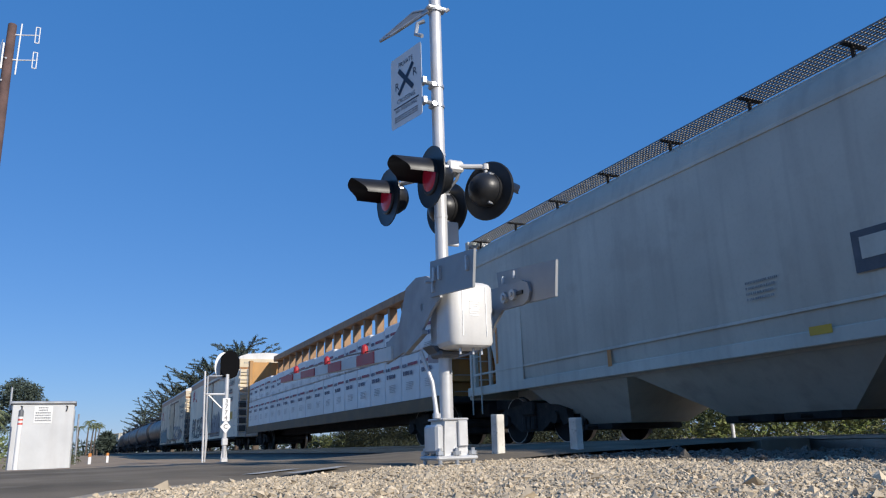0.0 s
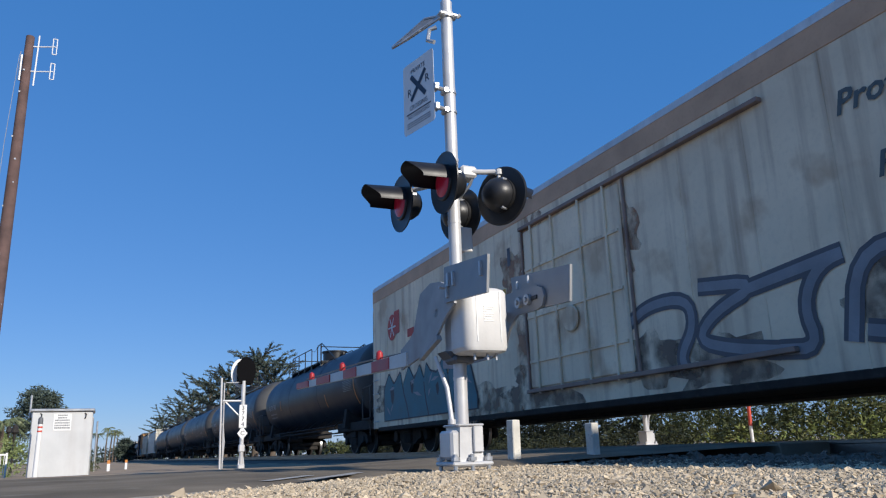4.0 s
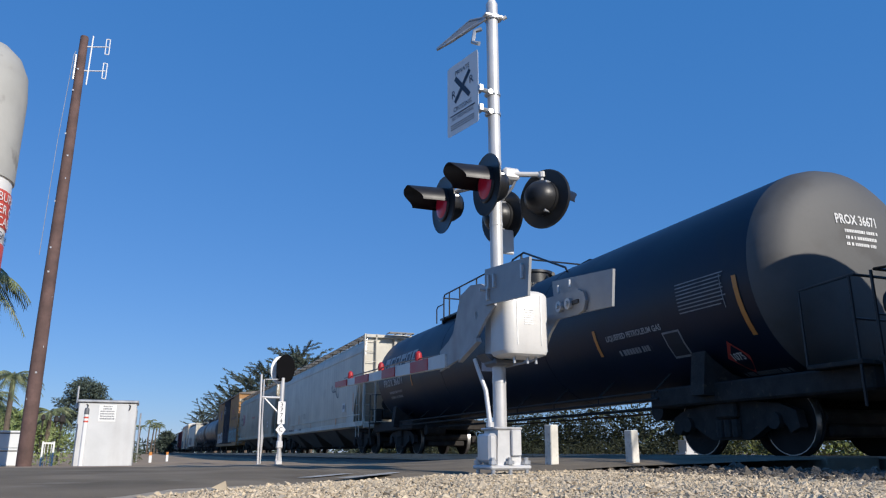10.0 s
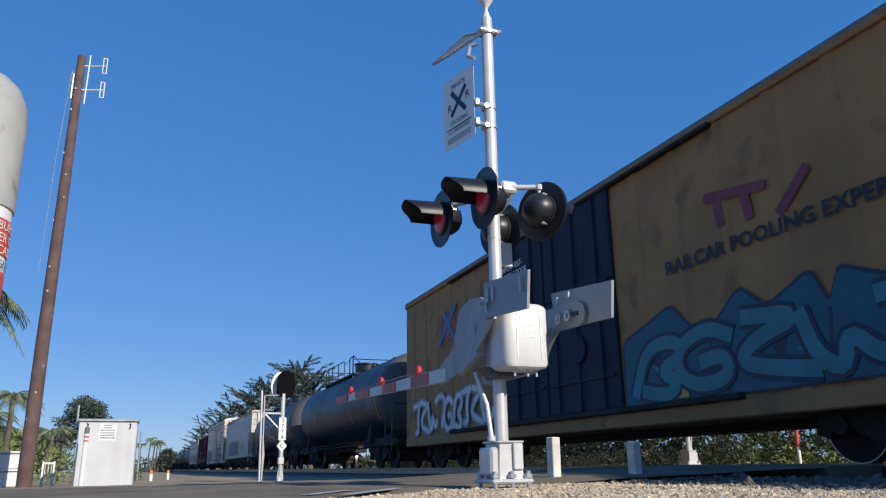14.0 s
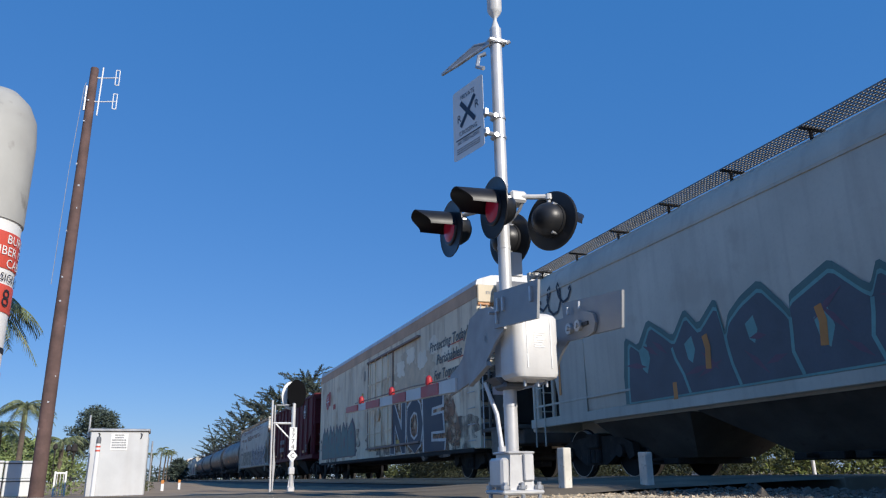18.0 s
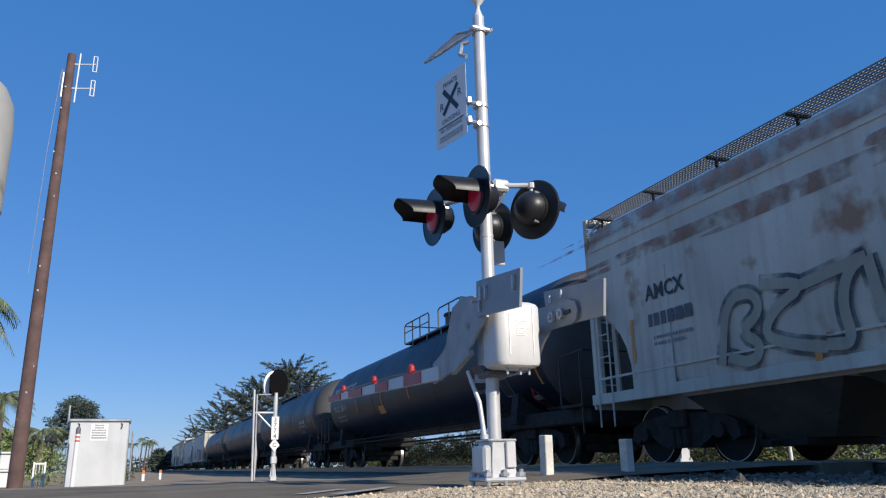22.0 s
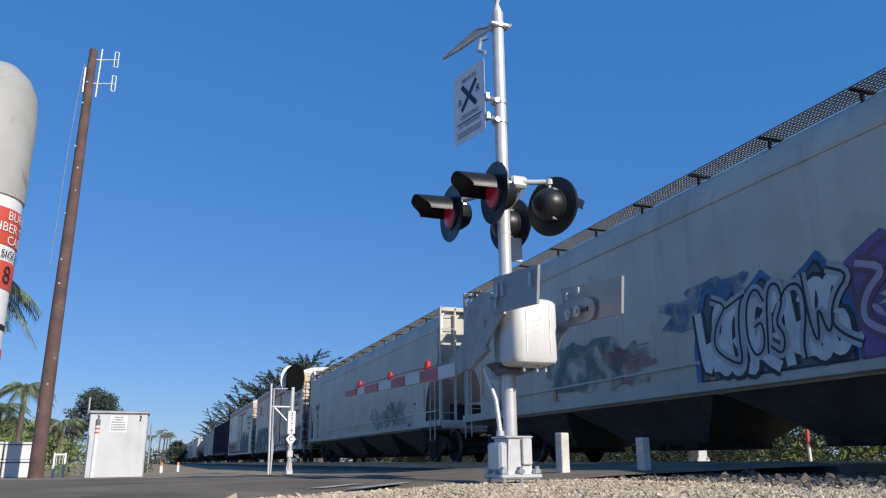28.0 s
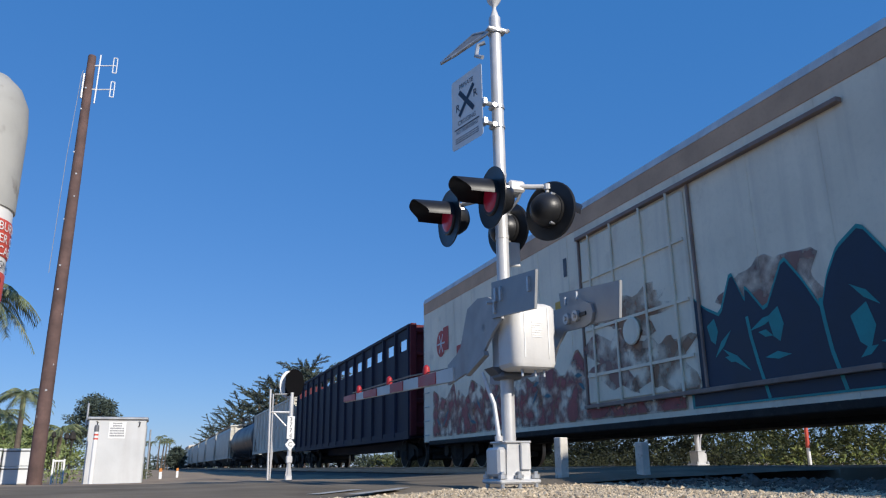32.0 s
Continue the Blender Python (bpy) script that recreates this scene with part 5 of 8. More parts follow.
# -- centre-beam flat car with wrapped board --
def centre_beam(front, rear, label, loaded=True):
    car, h = car_thing(front, rear, label, "centre_beam_car", "flat car")
    mat = M["beam_yellow"]
    part("deck", MB().box(-1.45, 1.45, -h, h, 0.95, 1.10, 0.02).box(-0.35, 0.35, -h, h, 0.62, 0.95, 0.02), IRON, car)
    for x in (-1.47, 1.41):
        part("side_sill", MB().box(x, x + 0.06, -h, h, 0.80, 1.14, 0.015), M["beam_sill"], car)
    # chord, posts and gussets use the yellow with shade painted in
    part("top_chord", MB().box(-0.24, 0.24, -h + 0.3, h - 0.3, 4.42, 4.70, 0.02), M["beam_yellow_shaded"], car)
    n = 19
    for i in range(n):
        y = -h + 0.9 + (2 * h - 1.8) * i / (n - 1)
        po = part("beam_post", MB().box(-0.14, 0.14, y - 0.09, y + 0.09, 1.1, 4.42, 0.02), M["beam_yellow_shaded"], car)
        if i % 2 == 0 and i < n - 1:
            part("gusset", MB().prism([(y + 0.08, 4.43), (y + 0.5, 4.43), (y + 0.40, 4.33), (y + 0.16, 3.9), (y + 0.08, 3.7)], "x", -0.05, 0.05), M["beam_yellow_shaded"], po)
    for s in (-1, 1):
        bh = part("bulkhead", MB().box(-1.45, 1.45, s * (h - 0.30), s * (h - 0.22), 1.1, 4.38, 0.015).box(-1.47, -1.27, s * h, s * (h - 0.34), 1.0, 4.46, 0.03).box(1.27, 1.47, s * h, s * (h - 0.34), 1.0, 4.46, 0.03), mat, car, "yellow steel end bulkhead")
        for z in (1.5, 2.1, 2.7, 3.3, 3.85, 4.27):
            part("bulkhead_rib", MB().box(-1.3, 1.3, s * h, s * (h - 0.24), z - 0.06, z + 0.10, 0.02), mat, bh)
        for xx in (-0.55, 0.35):
            part("bulkhead_post", MB().box(xx, xx + 0.2, s * (h + 0.02), s * (h - 0.24), 1.1, 4.4, 0.02), mat, bh)
        lad = MB()
        for k in range(9):
            lad.tube([(-1.2, s * h, 1.2 + k * 0.38), (-1.2, s * (h + 0.1), 1.2 + k * 0.38), (-0.75, s * (h + 0.1), 1.2 + k * 0.38), (-0.75, s * h, 1.2 + k * 0.38)], 0.013, 6)
        part("end_ladder", lad, M["galv"], bh)
    running_gear(car, h, 1.9)
    if not loaded:
        return car, h, None
    r = random.Random(4)
    rows, wide = 19, (2 * h - 0.7) / 19
    for tier, (z0, z1) in enumerate(((1.12, 2.33), (2.34, 3.24))):
        for i in range(rows):
            y0 = -h + 0.35 + i * wide
            zt = z1 + (r.uniform(-0.05, 0.05) if tier else 0)
            b = part("bundle", MB().box(-1.42 - r.uniform(0, 0.02), -0.18, y0 + 0.012, y0 + wide - 0.012, z0, zt, 0.03), M["wrap"], car, "white plastic wrapped bundle of boards")
            d = Decals(b, flat_side(-1.445))
            d.rect("printed_band", -(y0 + wide * 0.33), zt - 0.27, wide * 0.52, 0.075, M["wrap_red"], 0.004)
            d.bars(-(y0 + wide * 0.78), zt - 0.24, wide * 0.24, 1, M["wrap_blue"], 0.09, 0.05, i + tier * 31, "printed_bar", 0.005)
            d.bars(-(y0 + wide * 0.60), zt - 0.43, wide * 0.50, 1, M["wrap_blue"], 0.11, 0.05, i + tier * 37, "printed_bar", 0.005)
            d.bars(-(y0 + wide * 0.5), zt - 0.72, wide * 0.4, 5, M["decal_pale"], 0.014, 0.03, i + 7, "small_print", 0.005, False)
    return car, h, None


# -- open hopper with outside posts --
def open_hopper(front, rear, label, body="oxide", top=4.27):
    car, h = car_thing(front, rear, label, "open_hopper", "hopper car")
    mat = M[body]
    for x in (-1.50, 1.46):
        side = MB()
        side.prism([(-h + 0.1, top), (-h + 0.1, 2.75), (-h + 2.6, 1.15), (h - 2.6, 1.15), (h - 0.1, 2.75), (h - 0.1, top)], "x", x, x + 0.04)
        part("side_sheet", side, mat, car)
    cap = MB().box(-1.56, -1.42, -h, h, top - 0.08, top + 0.06, 0.02).box(1.42, 1.56, -h, h, top - 0.08, top + 0.06, 0.02)
    part("top_chord", cap, mat, car)
    n = 12
    for i in range(n):
        y = -h + 0.35 + (2 * h - 0.7) * i / (n - 1)
        z0 = 1.12
        part("side_post", MB().prism([(-1.5, y - 0.11), (-1.58, y - 0.05), (-1.58, y + 0.05), (-1.5, y + 0.11)], "z", z0, top - 0.05), mat, car)
    part("side_sill", MB().box(-1.57, -1.47, -h, h, 1.02, 1.22, 0.015).box(1.47, 1.57, -h, h, 1.02, 1.22, 0.015).box(-0.35, 0.35, -h, h, 0.75, 1.05, 0.02), mat, car)
    for s in (-1, 1):
        slope = MB().add([(-1.46, s * (h - 0.12), top), (1.46, s * (h - 0.12), top), (1.46, s * (h - 0.12), 2.75), (-1.46, s * (h - 0.12), 2.75), (1.46, s * (h - 3.3), 0.95), (-1.46, s * (h - 3.3), 0.95)], [(0, 1, 2, 3), (3, 2, 4, 5)])
        slope.add([(-1.46, s * (h - 0.16), top), (1.46, s * (h - 0.16), top), (1.46, s * (h - 0.16), 2.78), (-1.46, s * (h - 0.16), 2.78), (1.46, s * (h - 3.35), 0.95), (-1.46, s * (h - 3.35), 0.95)], [(3, 2, 1, 0), (5, 4, 2, 3)])
        part("slope_sheet", slope, mat, car)
        ends = MB()
        for x in (-1.5, -0.5, 0.5, 1.42):
            ends.box(x, x + 0.09, s * (h - 0.02), s * (h - 0.12), 1.1, top, 0.015)
        ends.box(-1.5, 1.5, s * (h + 0.02), s * (h - 0.12), top - 0.22, top + 0.08, 0.02).box(-1.5, 1.5, s * h, s * (h - 0.1), 0.98, 1.2, 0.02).box(-1.5, 1.5, s * h, s * (h - 0.9), 1.2, 1.24)
        part("end_frame", ends, mat, car)
        for k in range(8):
            part("grab_iron", MB().cyl((-1.45, s * (h + 0.06), 1.3 + k * 0.38), (-1.0, s * (h + 0.06), 1.3 + k * 0.38), 0.014, n=6), mat, car)
        part("brake_step", MB().box(0.2, 1.0, s * (h + 0.30), s * h, top - 0.02, top), mat, car)
        part("brake_cylinder", MB().cyl((-0.4, s * (h - 0.8), 1.55), (0.4, s * (h - 0.8), 1.55), 0.2, n=12), IRON, car)
        part("hand_wheel", MB().lathe([(0, 0.26), (0.03, 0.28), (0.05, 0.26)], (0.6, s * (h + 0.08), 2.4), (0, s, 0), 16), IRON, car)
    for c in (-h * 0.42, 0, h * 0.42):
        mb = MB()
        a = h * 0.19
        mb.add([(-1.4, c - a, 1.15), (1.4, c - a, 1.15), (1.4, c + a, 1.15), (-1.4, c + a, 1.15), (-0.9, c - 0.5, 0.3), (0.9, c - 0.5, 0.3), (0.9, c + 0.5, 0.3), (-0.9, c + 0.5, 0.3)], [(0, 1, 2, 3), (7, 6, 5, 4), (4, 5, 1, 0), (5, 6, 2, 1), (6, 7, 3, 2), (7, 4, 0, 3)])
        part("discharge_chute", mb, IRON, car)
    running_gear(car, h, 1.7)
    return car, h, Decals(car, flat_side(-1.504))


# -- high gondola with a row of openings under the rim --
def high_gondola(front, rear, label, body="gon_dark", top=4.42):
    car, h = car_thing(front, rear, label, "high_gondola", "gondola car")
    mat = M[body]
    for s in (-1, 1):
        mb = MB()
        x0, x1 = (-1.52, -1.48) if s < 0 else (1.48, 1.52)
        mb.box(x0, x1, -h, h, 0.95, top - 0.72).box(x0, x1, -h, h, top - 0.36, top)
        n = 14
        for i in range(n + 1):
            y = -h + 2 * h * i / n
            mb.box(x0, x1, max(-h, y - 0.38), min(h, y + 0.38), top - 0.72, top - 0.36)
        part("side_wall", mb, mat, car)
    for i in range(15):
        y = -h + 0.05 + (2 * h - 0.1) * i / 14
        part("side_post", MB().prism([(-1.52, y - 0.10), (-1.60, y - 0.05), (-1.60, y + 0.05), (-1.52, y + 0.10)], "z", 0.95, top), mat, car)
    part("rim", MB().box(-1.58, -1.45, -h, h, top - 0.04, top + 0.08, 0.02).box(1.45, 1.58, -h, h, top - 0.04, top + 0.08, 0.02), mat, car)
    part("floor", MB().box(-1.5, 1.5, -h, h, 0.9, 1.0, 0.01).box(-1.58, -1.5, -h, h, 0.85, 1.1, 0.01).box(-0.4, 0.4, -h, h, 0.6, 0.9), mat, car)
    for s in (-1, 1):
        e = MB().box(-1.5, 1.5, s * h, s * (h - 0.05), 0.95, top + 0.05)
        for i in range(5):
            e.box(-1.5, 1.5, s * h, s * (h + 0.12), 1.2 + i * 0.75, 1.36 + i * 0.75, 0.03)
        e.box(-1.55, -1.35, s * (h + 0.15), s * (h - 0.1), 0.95, top + 0.08, 0.02)
        part("end_wall", e, M["oxide"], car)
    running_gear(car, h, 1.8)
    return car, h, Decals(car, flat_side(-1.524))


# -- the train, front to rear --
def hopper_marks(d, h, seed, mark=None, front_print=True, plate=True):
    """Owner's mark and number at the rear, small print and reflective stripes along the side."""
    if mark:
        d.text(mark[0], -h + 2.3, 2.61, 0.34, M["decal_black"], "reporting_mark", across=0.95)
        if mark[1]:
            d.text(mark[1], -h + 2.4, 2.18, 0.30, M["decal_black"], "car_number", across=1.15 if len(mark[1]) > 3 else 0.45)
        else:
            d.bars(-h + 2.4, 2.28, 1.1, 1, M["decal_dark"], 0.2, 0.1, seed, "car_number")
        d.bars(-h + 2.4, 1.92, 0.9, 2, M["decal_grey"], 0.05, 0.05, seed + 3, "weight_data")
    if front_print:
        d.bars(h - 3.6, 2.05, 0.75, 4, M["decal_grey"], 0.03, 0.035, seed + 5, "small_print")
    d.bars(-1.5, 1.9, 0.5, 4, M["decal_soft"], 0.03, 0.04, seed + 7, "weight_data")
    for u in (h - 4.2, 0.2, -h + 5.0):
        d.rect("reflective_stripe", u, 1.27, 0.10, 0.26, M["amber"], 0.012)
    d.rect("reflective_stripe", h - 1.40, 1.92, 0.085, 0.72, M["amber"], 0.012)
    d.rect("reflective_stripe", -h + 1.40, 1.92, 0.085, 0.72, M["amber"], 0.012)
    if plate:
        back = d.rect("repair_plate", h - 2.9, 1.78, 0.42, 0.34, M["decal_white"], 0.010)
        d.rect("repair_print", h - 2.9, 1.80, 0.30, 0.16, M["decal_grey"], 0.014, parent=back)


def tank_marks(d, h, seed, placard=True, head=None, side=None, gold=False, odour=False):
    """Stencils of a tank car: number on the front head, test table, placard, cargo name."""
    pale = M["amber"] if gold else M["decal_white"]
    if head:
        d.front.text(head[0], head[1], head[2], 0.2, pale, "car_number", 0.008, across=head[3])
        d.front.bars(head[1] + 0.05, head[2] - 0.14, 0.62, 4 if gold else 3, pale, 0.045, 0.05, seed + 2, "capacity_data", 0.008)
    if side:
        d.text(side, -h + 2.15, 2.25, 0.32, M["decal_pale"], "reporting_mark", across=0.19 * len(side))
        d.bars(-h + 2.2, 1.98, 1.3, 2, M["decal_grey"], 0.07, 0.08, seed + 2, "weight_data")
    d.bars(h - 1.55, 2.54, 1.06, 9, M["decal_grey"], 0.018, 0.036, seed + 4, "test_table", dashes=False)
    d.rect("table_edge", h - 1.10, 2.27, 0.014, 0.48, M["decal_grey"], 0.013)
    if placard:
        if odour:
            d.text("NON-ODORIZED", h - 3.3, 2.16, 0.2, M["decal_white"], "cargo_name", across=1.25)
        d.text("LIQUEFIED PETROLEUM GAS", h - 3.4, 1.98, 0.13, M["decal_pale"], "cargo_name", across=1.55)
        d.bars(h - 3.5, 1.76, 0.9, 1, M["decal_grey"], 0.09, 0.05, seed + 6, "cargo_print")
        d.rect("placard_holder", h - 2.45, 1.69, 0.42, 0.40, M["decal_grey"], 0.012)
        d.rect("placard_back", h - 2.45, 1.69, 0.36, 0.34, M["ink"], 0.016)
        vs = [(0, -0.22), (0.22, 0), (0, 0.22), (-0.22, 0)]
        d.lay("placard", [([(h - 1.40 + u, 1.38 + v) for u, v in vs], [(0, 1, 2, 3)])], M["decal_red"], 0.02, "red diamond hazard placard")
        d.text("1075", h - 1.40, 1.38, 0.13, M["decal_white"], "placard_number", 0.026)
    d.bars(h - 1.2, 1.18, 0.9, 1, M["decal_grey"], 0.05, 0.05, seed + 8, "sill_print")


# white covered hopper at the start
car, h, d = covered_hopper(-4.6, 14.6, "clean pale grey covered hopper car with roof grating", chute=M["hopper_grey"])
hopper_marks(d, h, 11)
d.rect("badge_frame", 0.05, 1.92, 0.55, 0.46, M["decal_dark"], 0.012)
d.rect("badge_hollow", 0.05, 1.95, 0.36, 0.24, M["hopper_grey"], 0.018)
d.rect("yellow_plate", -0.77, 1.16, 0.3, 0.1, M["plate_yellow"], 0.014)
centre_beam(15.9, 39.6, "yellow centre-beam flat car stacked with white wrapped boards")


def slogan(d, u, faded=1.0):
    for i, s in enumerate(("Protecting Today's", "Perishables", "For Tomorrow")):
        d.text(s, u, 3.72 - i * 0.435, 0.40, M["decal_green"], "slogan", 0.010, lean=0.25, across=(3.15, 1.98, 2.45)[i])
        d.rect("slogan_underline", u + 0.5, 3.57 - i * 0.435, 1.2, 0.03, M["decal_red"], 0.009)


def badge(d, u, v, big=False):
    n = 20
    r = 0.36
    d.lay("round_badge", [([(u, v)] + [(u + r * math.cos(a * 2 * math.pi / n), v + r * 1.05 * math.sin(a * 2 * math.pi / n)) for a in range(n)], [(0, 1 + i, 1 + (i + 1) % n) for i in range(n)])], M["decal_red"], 0.008, "red painted badge")
    d.rect("badge_block", u + 0.38, v + 0.1, 0.42, 0.66, M["decal_red"], 0.007)
    flake = []
    for k in range(3):
        c, s = math.cos(k * math.pi / 3), math.sin(k * math.pi / 3)
        flake.append(d.ribbon([(u - 0.3 * c, v - 0.3 * s), (u + 0.3 * c, v + 0.3 * s)], 0.05))
    d.lay("badge_flake", flake, M["decal_white"], 0.012)
    d.rect("brand_bar", u + 1.45, v - 0.35, 0.5, 0.22, M["decal_red"], 0.008)


car, h, d = reefer(41.9, 61.9, "white refrigerator car with slogan and dark graffiti", "reefer_white", False)
slogan(d, h - 2.75)
badge(d, -8.25, 3.95)
d.piece(h - 9.3, h - 5.6, 0.9, 2.3, 3, S["grey"], S["black"], None, S["black"], 5)
d.fat_letters("PLECT", -8.3, -2.0, 0.95, 2.2, SOFT["slate"], SOFT["smoke"], None, 0.035, 0.03, 8)
d.fat_letters("PLECT", -8.25, -1.95, 1.0, 2.15, M["reefer_white"], SOFT["slate"], None, -0.035, 0.0, 8)
d.blob("spray_cloud", -h + 2.6, 1.45, 0.9, 0.5, SOFT["slate"], 9, 0.004, 0.3)
d.blob("spray_cloud", -h + 6.6, 1.5, 1.1, 0.5, SOFT["slate"], 10, 0.004, 0.3)
d.rect("yellow_plate", h - 1.9, 1.9, 0.95, 0.4, M["plate_yellow"], 0.008)
car, h, d = reefer(65.7, 85.9, "weathered white refrigerator car with cooling unit", "reefer_dirty")
slogan(d, h - 2.05)
badge(d, -h + 1.7, 3.5)
d.piece(-h + 1.0, -h + 7.0, 0.9, 2.3, 4, S["aqua"], S["black"], None, S["grey"], 15)
d.graffiti(h - 7.5, h - 1.5, 0.9, 2.2, 5, S["grey"], S["smoke"], None, 21, 0.1)

# black tank cars
TANKS = [
    (87.5, 103.7, 31, None, "GATX 540", False, dict(radius=1.43)), (105.7, 124.3, 32, ("NATX 400871", 0.55, 2.98, 1.03), None, False, dict(walkway=True, platform=-0.3, stripes=((4.7, 1.95), (-3.3, 2.18)), rear_stripe=(3.28, 2.19), radius=1.51, truck=1.92)),
    (126.8, 144.9, 33, ("UTLX 958582", 0.52, 3.38, 1.0), None, True, dict(stripes=((-2.83, 2.15), (-0.44, 2.3)))), (147.3, 165.1, 34, ("PLMX 137337", 0.97, 3.34, 0.96), None, False, dict(platform=-0.55, stripes=((3.37, 2.15), (5.88, 2.28)))),
    (167.2, 185.9, 35, ("PROX 36671", 0.0, 3.16, 0.76), None, False, dict(platform=0.2)),
]
for a, b, seed, head, side, gold, extra in TANKS:
    car, h, d = tank_car(a, b, "black pressure tank car with white stencils" if head else "black tank car with white stencils", **extra)
    tank_marks(d, h, seed, head is not None, head, side or head[0], gold)
    if seed == 33:
        for ch, u, tall in (("I", -2.75, 0.85), ("K", -1.75, 1.0), ("C", -0.25, 0.72), ("S", 1.1, 0.85), ("E", 2.2, 0.95), ("K", 3.3, 0.9)):
            d.text(ch, u, 2.72, tall * 1.4, S["grey"], "sprayed_letter", 0.012, "pale sprayed letter", lean=-0.15, across=0.10 if ch == "I" else 0.85, bold=-0.018)
        for k in range(8):
            u, q = -3.2 + k * 0.5, 0.26 + 0.04 * (k % 3)
            d.lay("sprayed_loop", [d.ribbon([(u + q * math.cos(a * 0.5236), 1.72 + 0.05 * (k % 2) + q * 0.8 * math.sin(a * 0.5236)) for a in range(11)], 0.035)], S["smoke"], 0.012, "thin sprayed loop")
        d.tag_line(1.0, 3.2, 1.75, 2.1, S["grey"], 6, 0.03, 4)
        d.front.tag_line(-0.55, -0.15, 2.85, 3.15, S["white"], 5, 0.015, 3)
        d.front.tag_line(-0.4, 0.15, 2.7, 2.85, S["white"], 7, 0.015, 5)
        d.front.rect("white_plate", 1.15, 2.62, 0.36, 0.16, M["decal_white"], 0.01)
    if seed == 34:
        d.rect("notice_plate", 4.9, 2.17, 0.72, 0.38, M["decal_pale"], 0.014, "pale printed notice")
        d.bars(4.9, 2.33, 0.62, 6, M["decal_dark"], 0.022, 0.034, 84, "notice_print", 0.018, dashes=False)
    if seed == 35:
        d.brand(-h + 1.45, 2.85, 6, 0.46, 0.46, M["decal_pale"], M["tank_black"])

car, h, d = covered_hopper(187.3, 206.2, "pale grey covered hopper car with a small dark tag")
hopper_marks(d, h, 51, None, False)
d.tag_line(4.3, 5.6, 2.2, 3.0, S["slate"], 9, 0.05, 3)
for u in (-2.89, -5.81):
    d.rect("reflective_stripe", u, 1.67, 0.10, 0.46, M["amber"], 0.012)
d.bars(-7.95, 2.26, 0.55, 1, M["decal_dark"], 0.18, 0.1, 57, "car_number")
d.bars(-7.6, 1.85, 0.8, 2, M["decal_soft"], 0.05, 0.06, 58, "weight_data")
for u, w, m in ((-6.3, 0.4, "decal_soft"), (-4.95, 1.5, "decal_dark"), (-3.65, 0.5, "decal_white"), (-2.45, 0.5, "decal_dark")):
    d.bars(u, 1.21, w, 1, M[m], 0.09, 0.05, 59, "sill_print", dashes=m != "decal_white")
car, h, d = covered_hopper(207.6, 226.4, "grey covered hopper car with faded lettering", "hopper_dim")
hopper_marks(d, h, 52, ("AMCX", "104621"))
d.tag_line(-1.6, 0.6, 1.5, 2.3, S["slate"], 12, 0.035, 5)
d.tag_line(0.5, 2.6, 1.4, 2.2, S["grey"], 14, 0.035, 5)
d.tag_line(1.6, 3.2, 2.0, 2.5, S["black"], 13, 0.02, 5)
d.bars(-0.3, 2.55, 1.4, 1, S["rose"], 0.12, 0.1, 14, "red_stencil")
d.rect("orange_smear", 3.0, 2.0, 0.14, 0.5, S["orange"], 0.013)
d.tag_line(-3.5, -1.5, 1.3, 1.9, S["slate"], 15, 0.02, 6)
d.blob("spray_cloud", -h + 3.4, 2.5, 1.0, 0.4, SOFT["pink"], 5, 0.005, 0.3)

car, h, d = boxcar(228.2, 246.5, "tan yellow boxcar with dark blue doors and graffiti")
for nm, line, w in (("brand_bar", [(4.95, 3.82), (6.15, 3.62)], 0.14), ("brand_leg", [(5.2, 3.75), (5.25, 3.3)], 0.16), ("brand_leg", [(5.75, 3.68), (5.8, 3.25)], 0.16), ("brand_slash", [(6.3, 3.15), (6.85, 3.62)], 0.15)):
    d.lay(nm, [d.ribbon(line, w)], M["brand_maroon"], 0.034, "faded maroon emblem stroke")
d.text("RAILCAR POOLING EXPERTS", 6.1, 2.98, 0.30, M["ink"], "lettering", 0.034, across=4.35)
Decals(car, flat_side(-1.53)).piece(2.62, h - 0.15, 0.95, 2.38, 3, S["deep_teal"], S["navy"], None, S["mid_teal"], 61)
Decals(car, flat_side(-1.535)).graffiti(2.9, h - 0.3, 0.95, 2.0, 5, S["mid_teal"], S["navy"], None, 66, 0.2, lift=0.012)
for u, v in ((3.9, 1.05), (6.7, 1.15)):
    d.rect("yellow_plate", u, v, 0.6, 0.14, M["plate_yellow"], 0.052)
Decals(car, flat_side(-1.53)).graffiti(-8.3, -2.75, 0.9, 2.0, 9, S["white"], S["grey"], None, 62, 0.12)
d.lay("sprayed_cross", [d.ribbon([(-6.2, 3.3), (-4.9, 4.2)], 0.16), d.ribbon([(-4.9, 3.2), (-5.8, 4.15)], 0.16)], S["blue"], 0.04)
d.blob("spray_cloud", -5.6, 3.65, 0.7, 0.5, SOFT["rose"], 6, 0.034)
for i, s in enumerate(("-IMPORTANT-", "CLOSE THIS DOOR", "BEFORE CLOSING", "MAIN DOOR")):
    d.text(s, -1.35, 4.35 - i * 0.2, 0.2, M["decal_white"], "door_lettering", 0.105, wide=0.85)
for i in range(3):
    d.tag_line(-2.0, -1.2, 3.2 - i * 0.55, 3.5 - i * 0.55, S["white"], 70 + i, 0.03, 4)

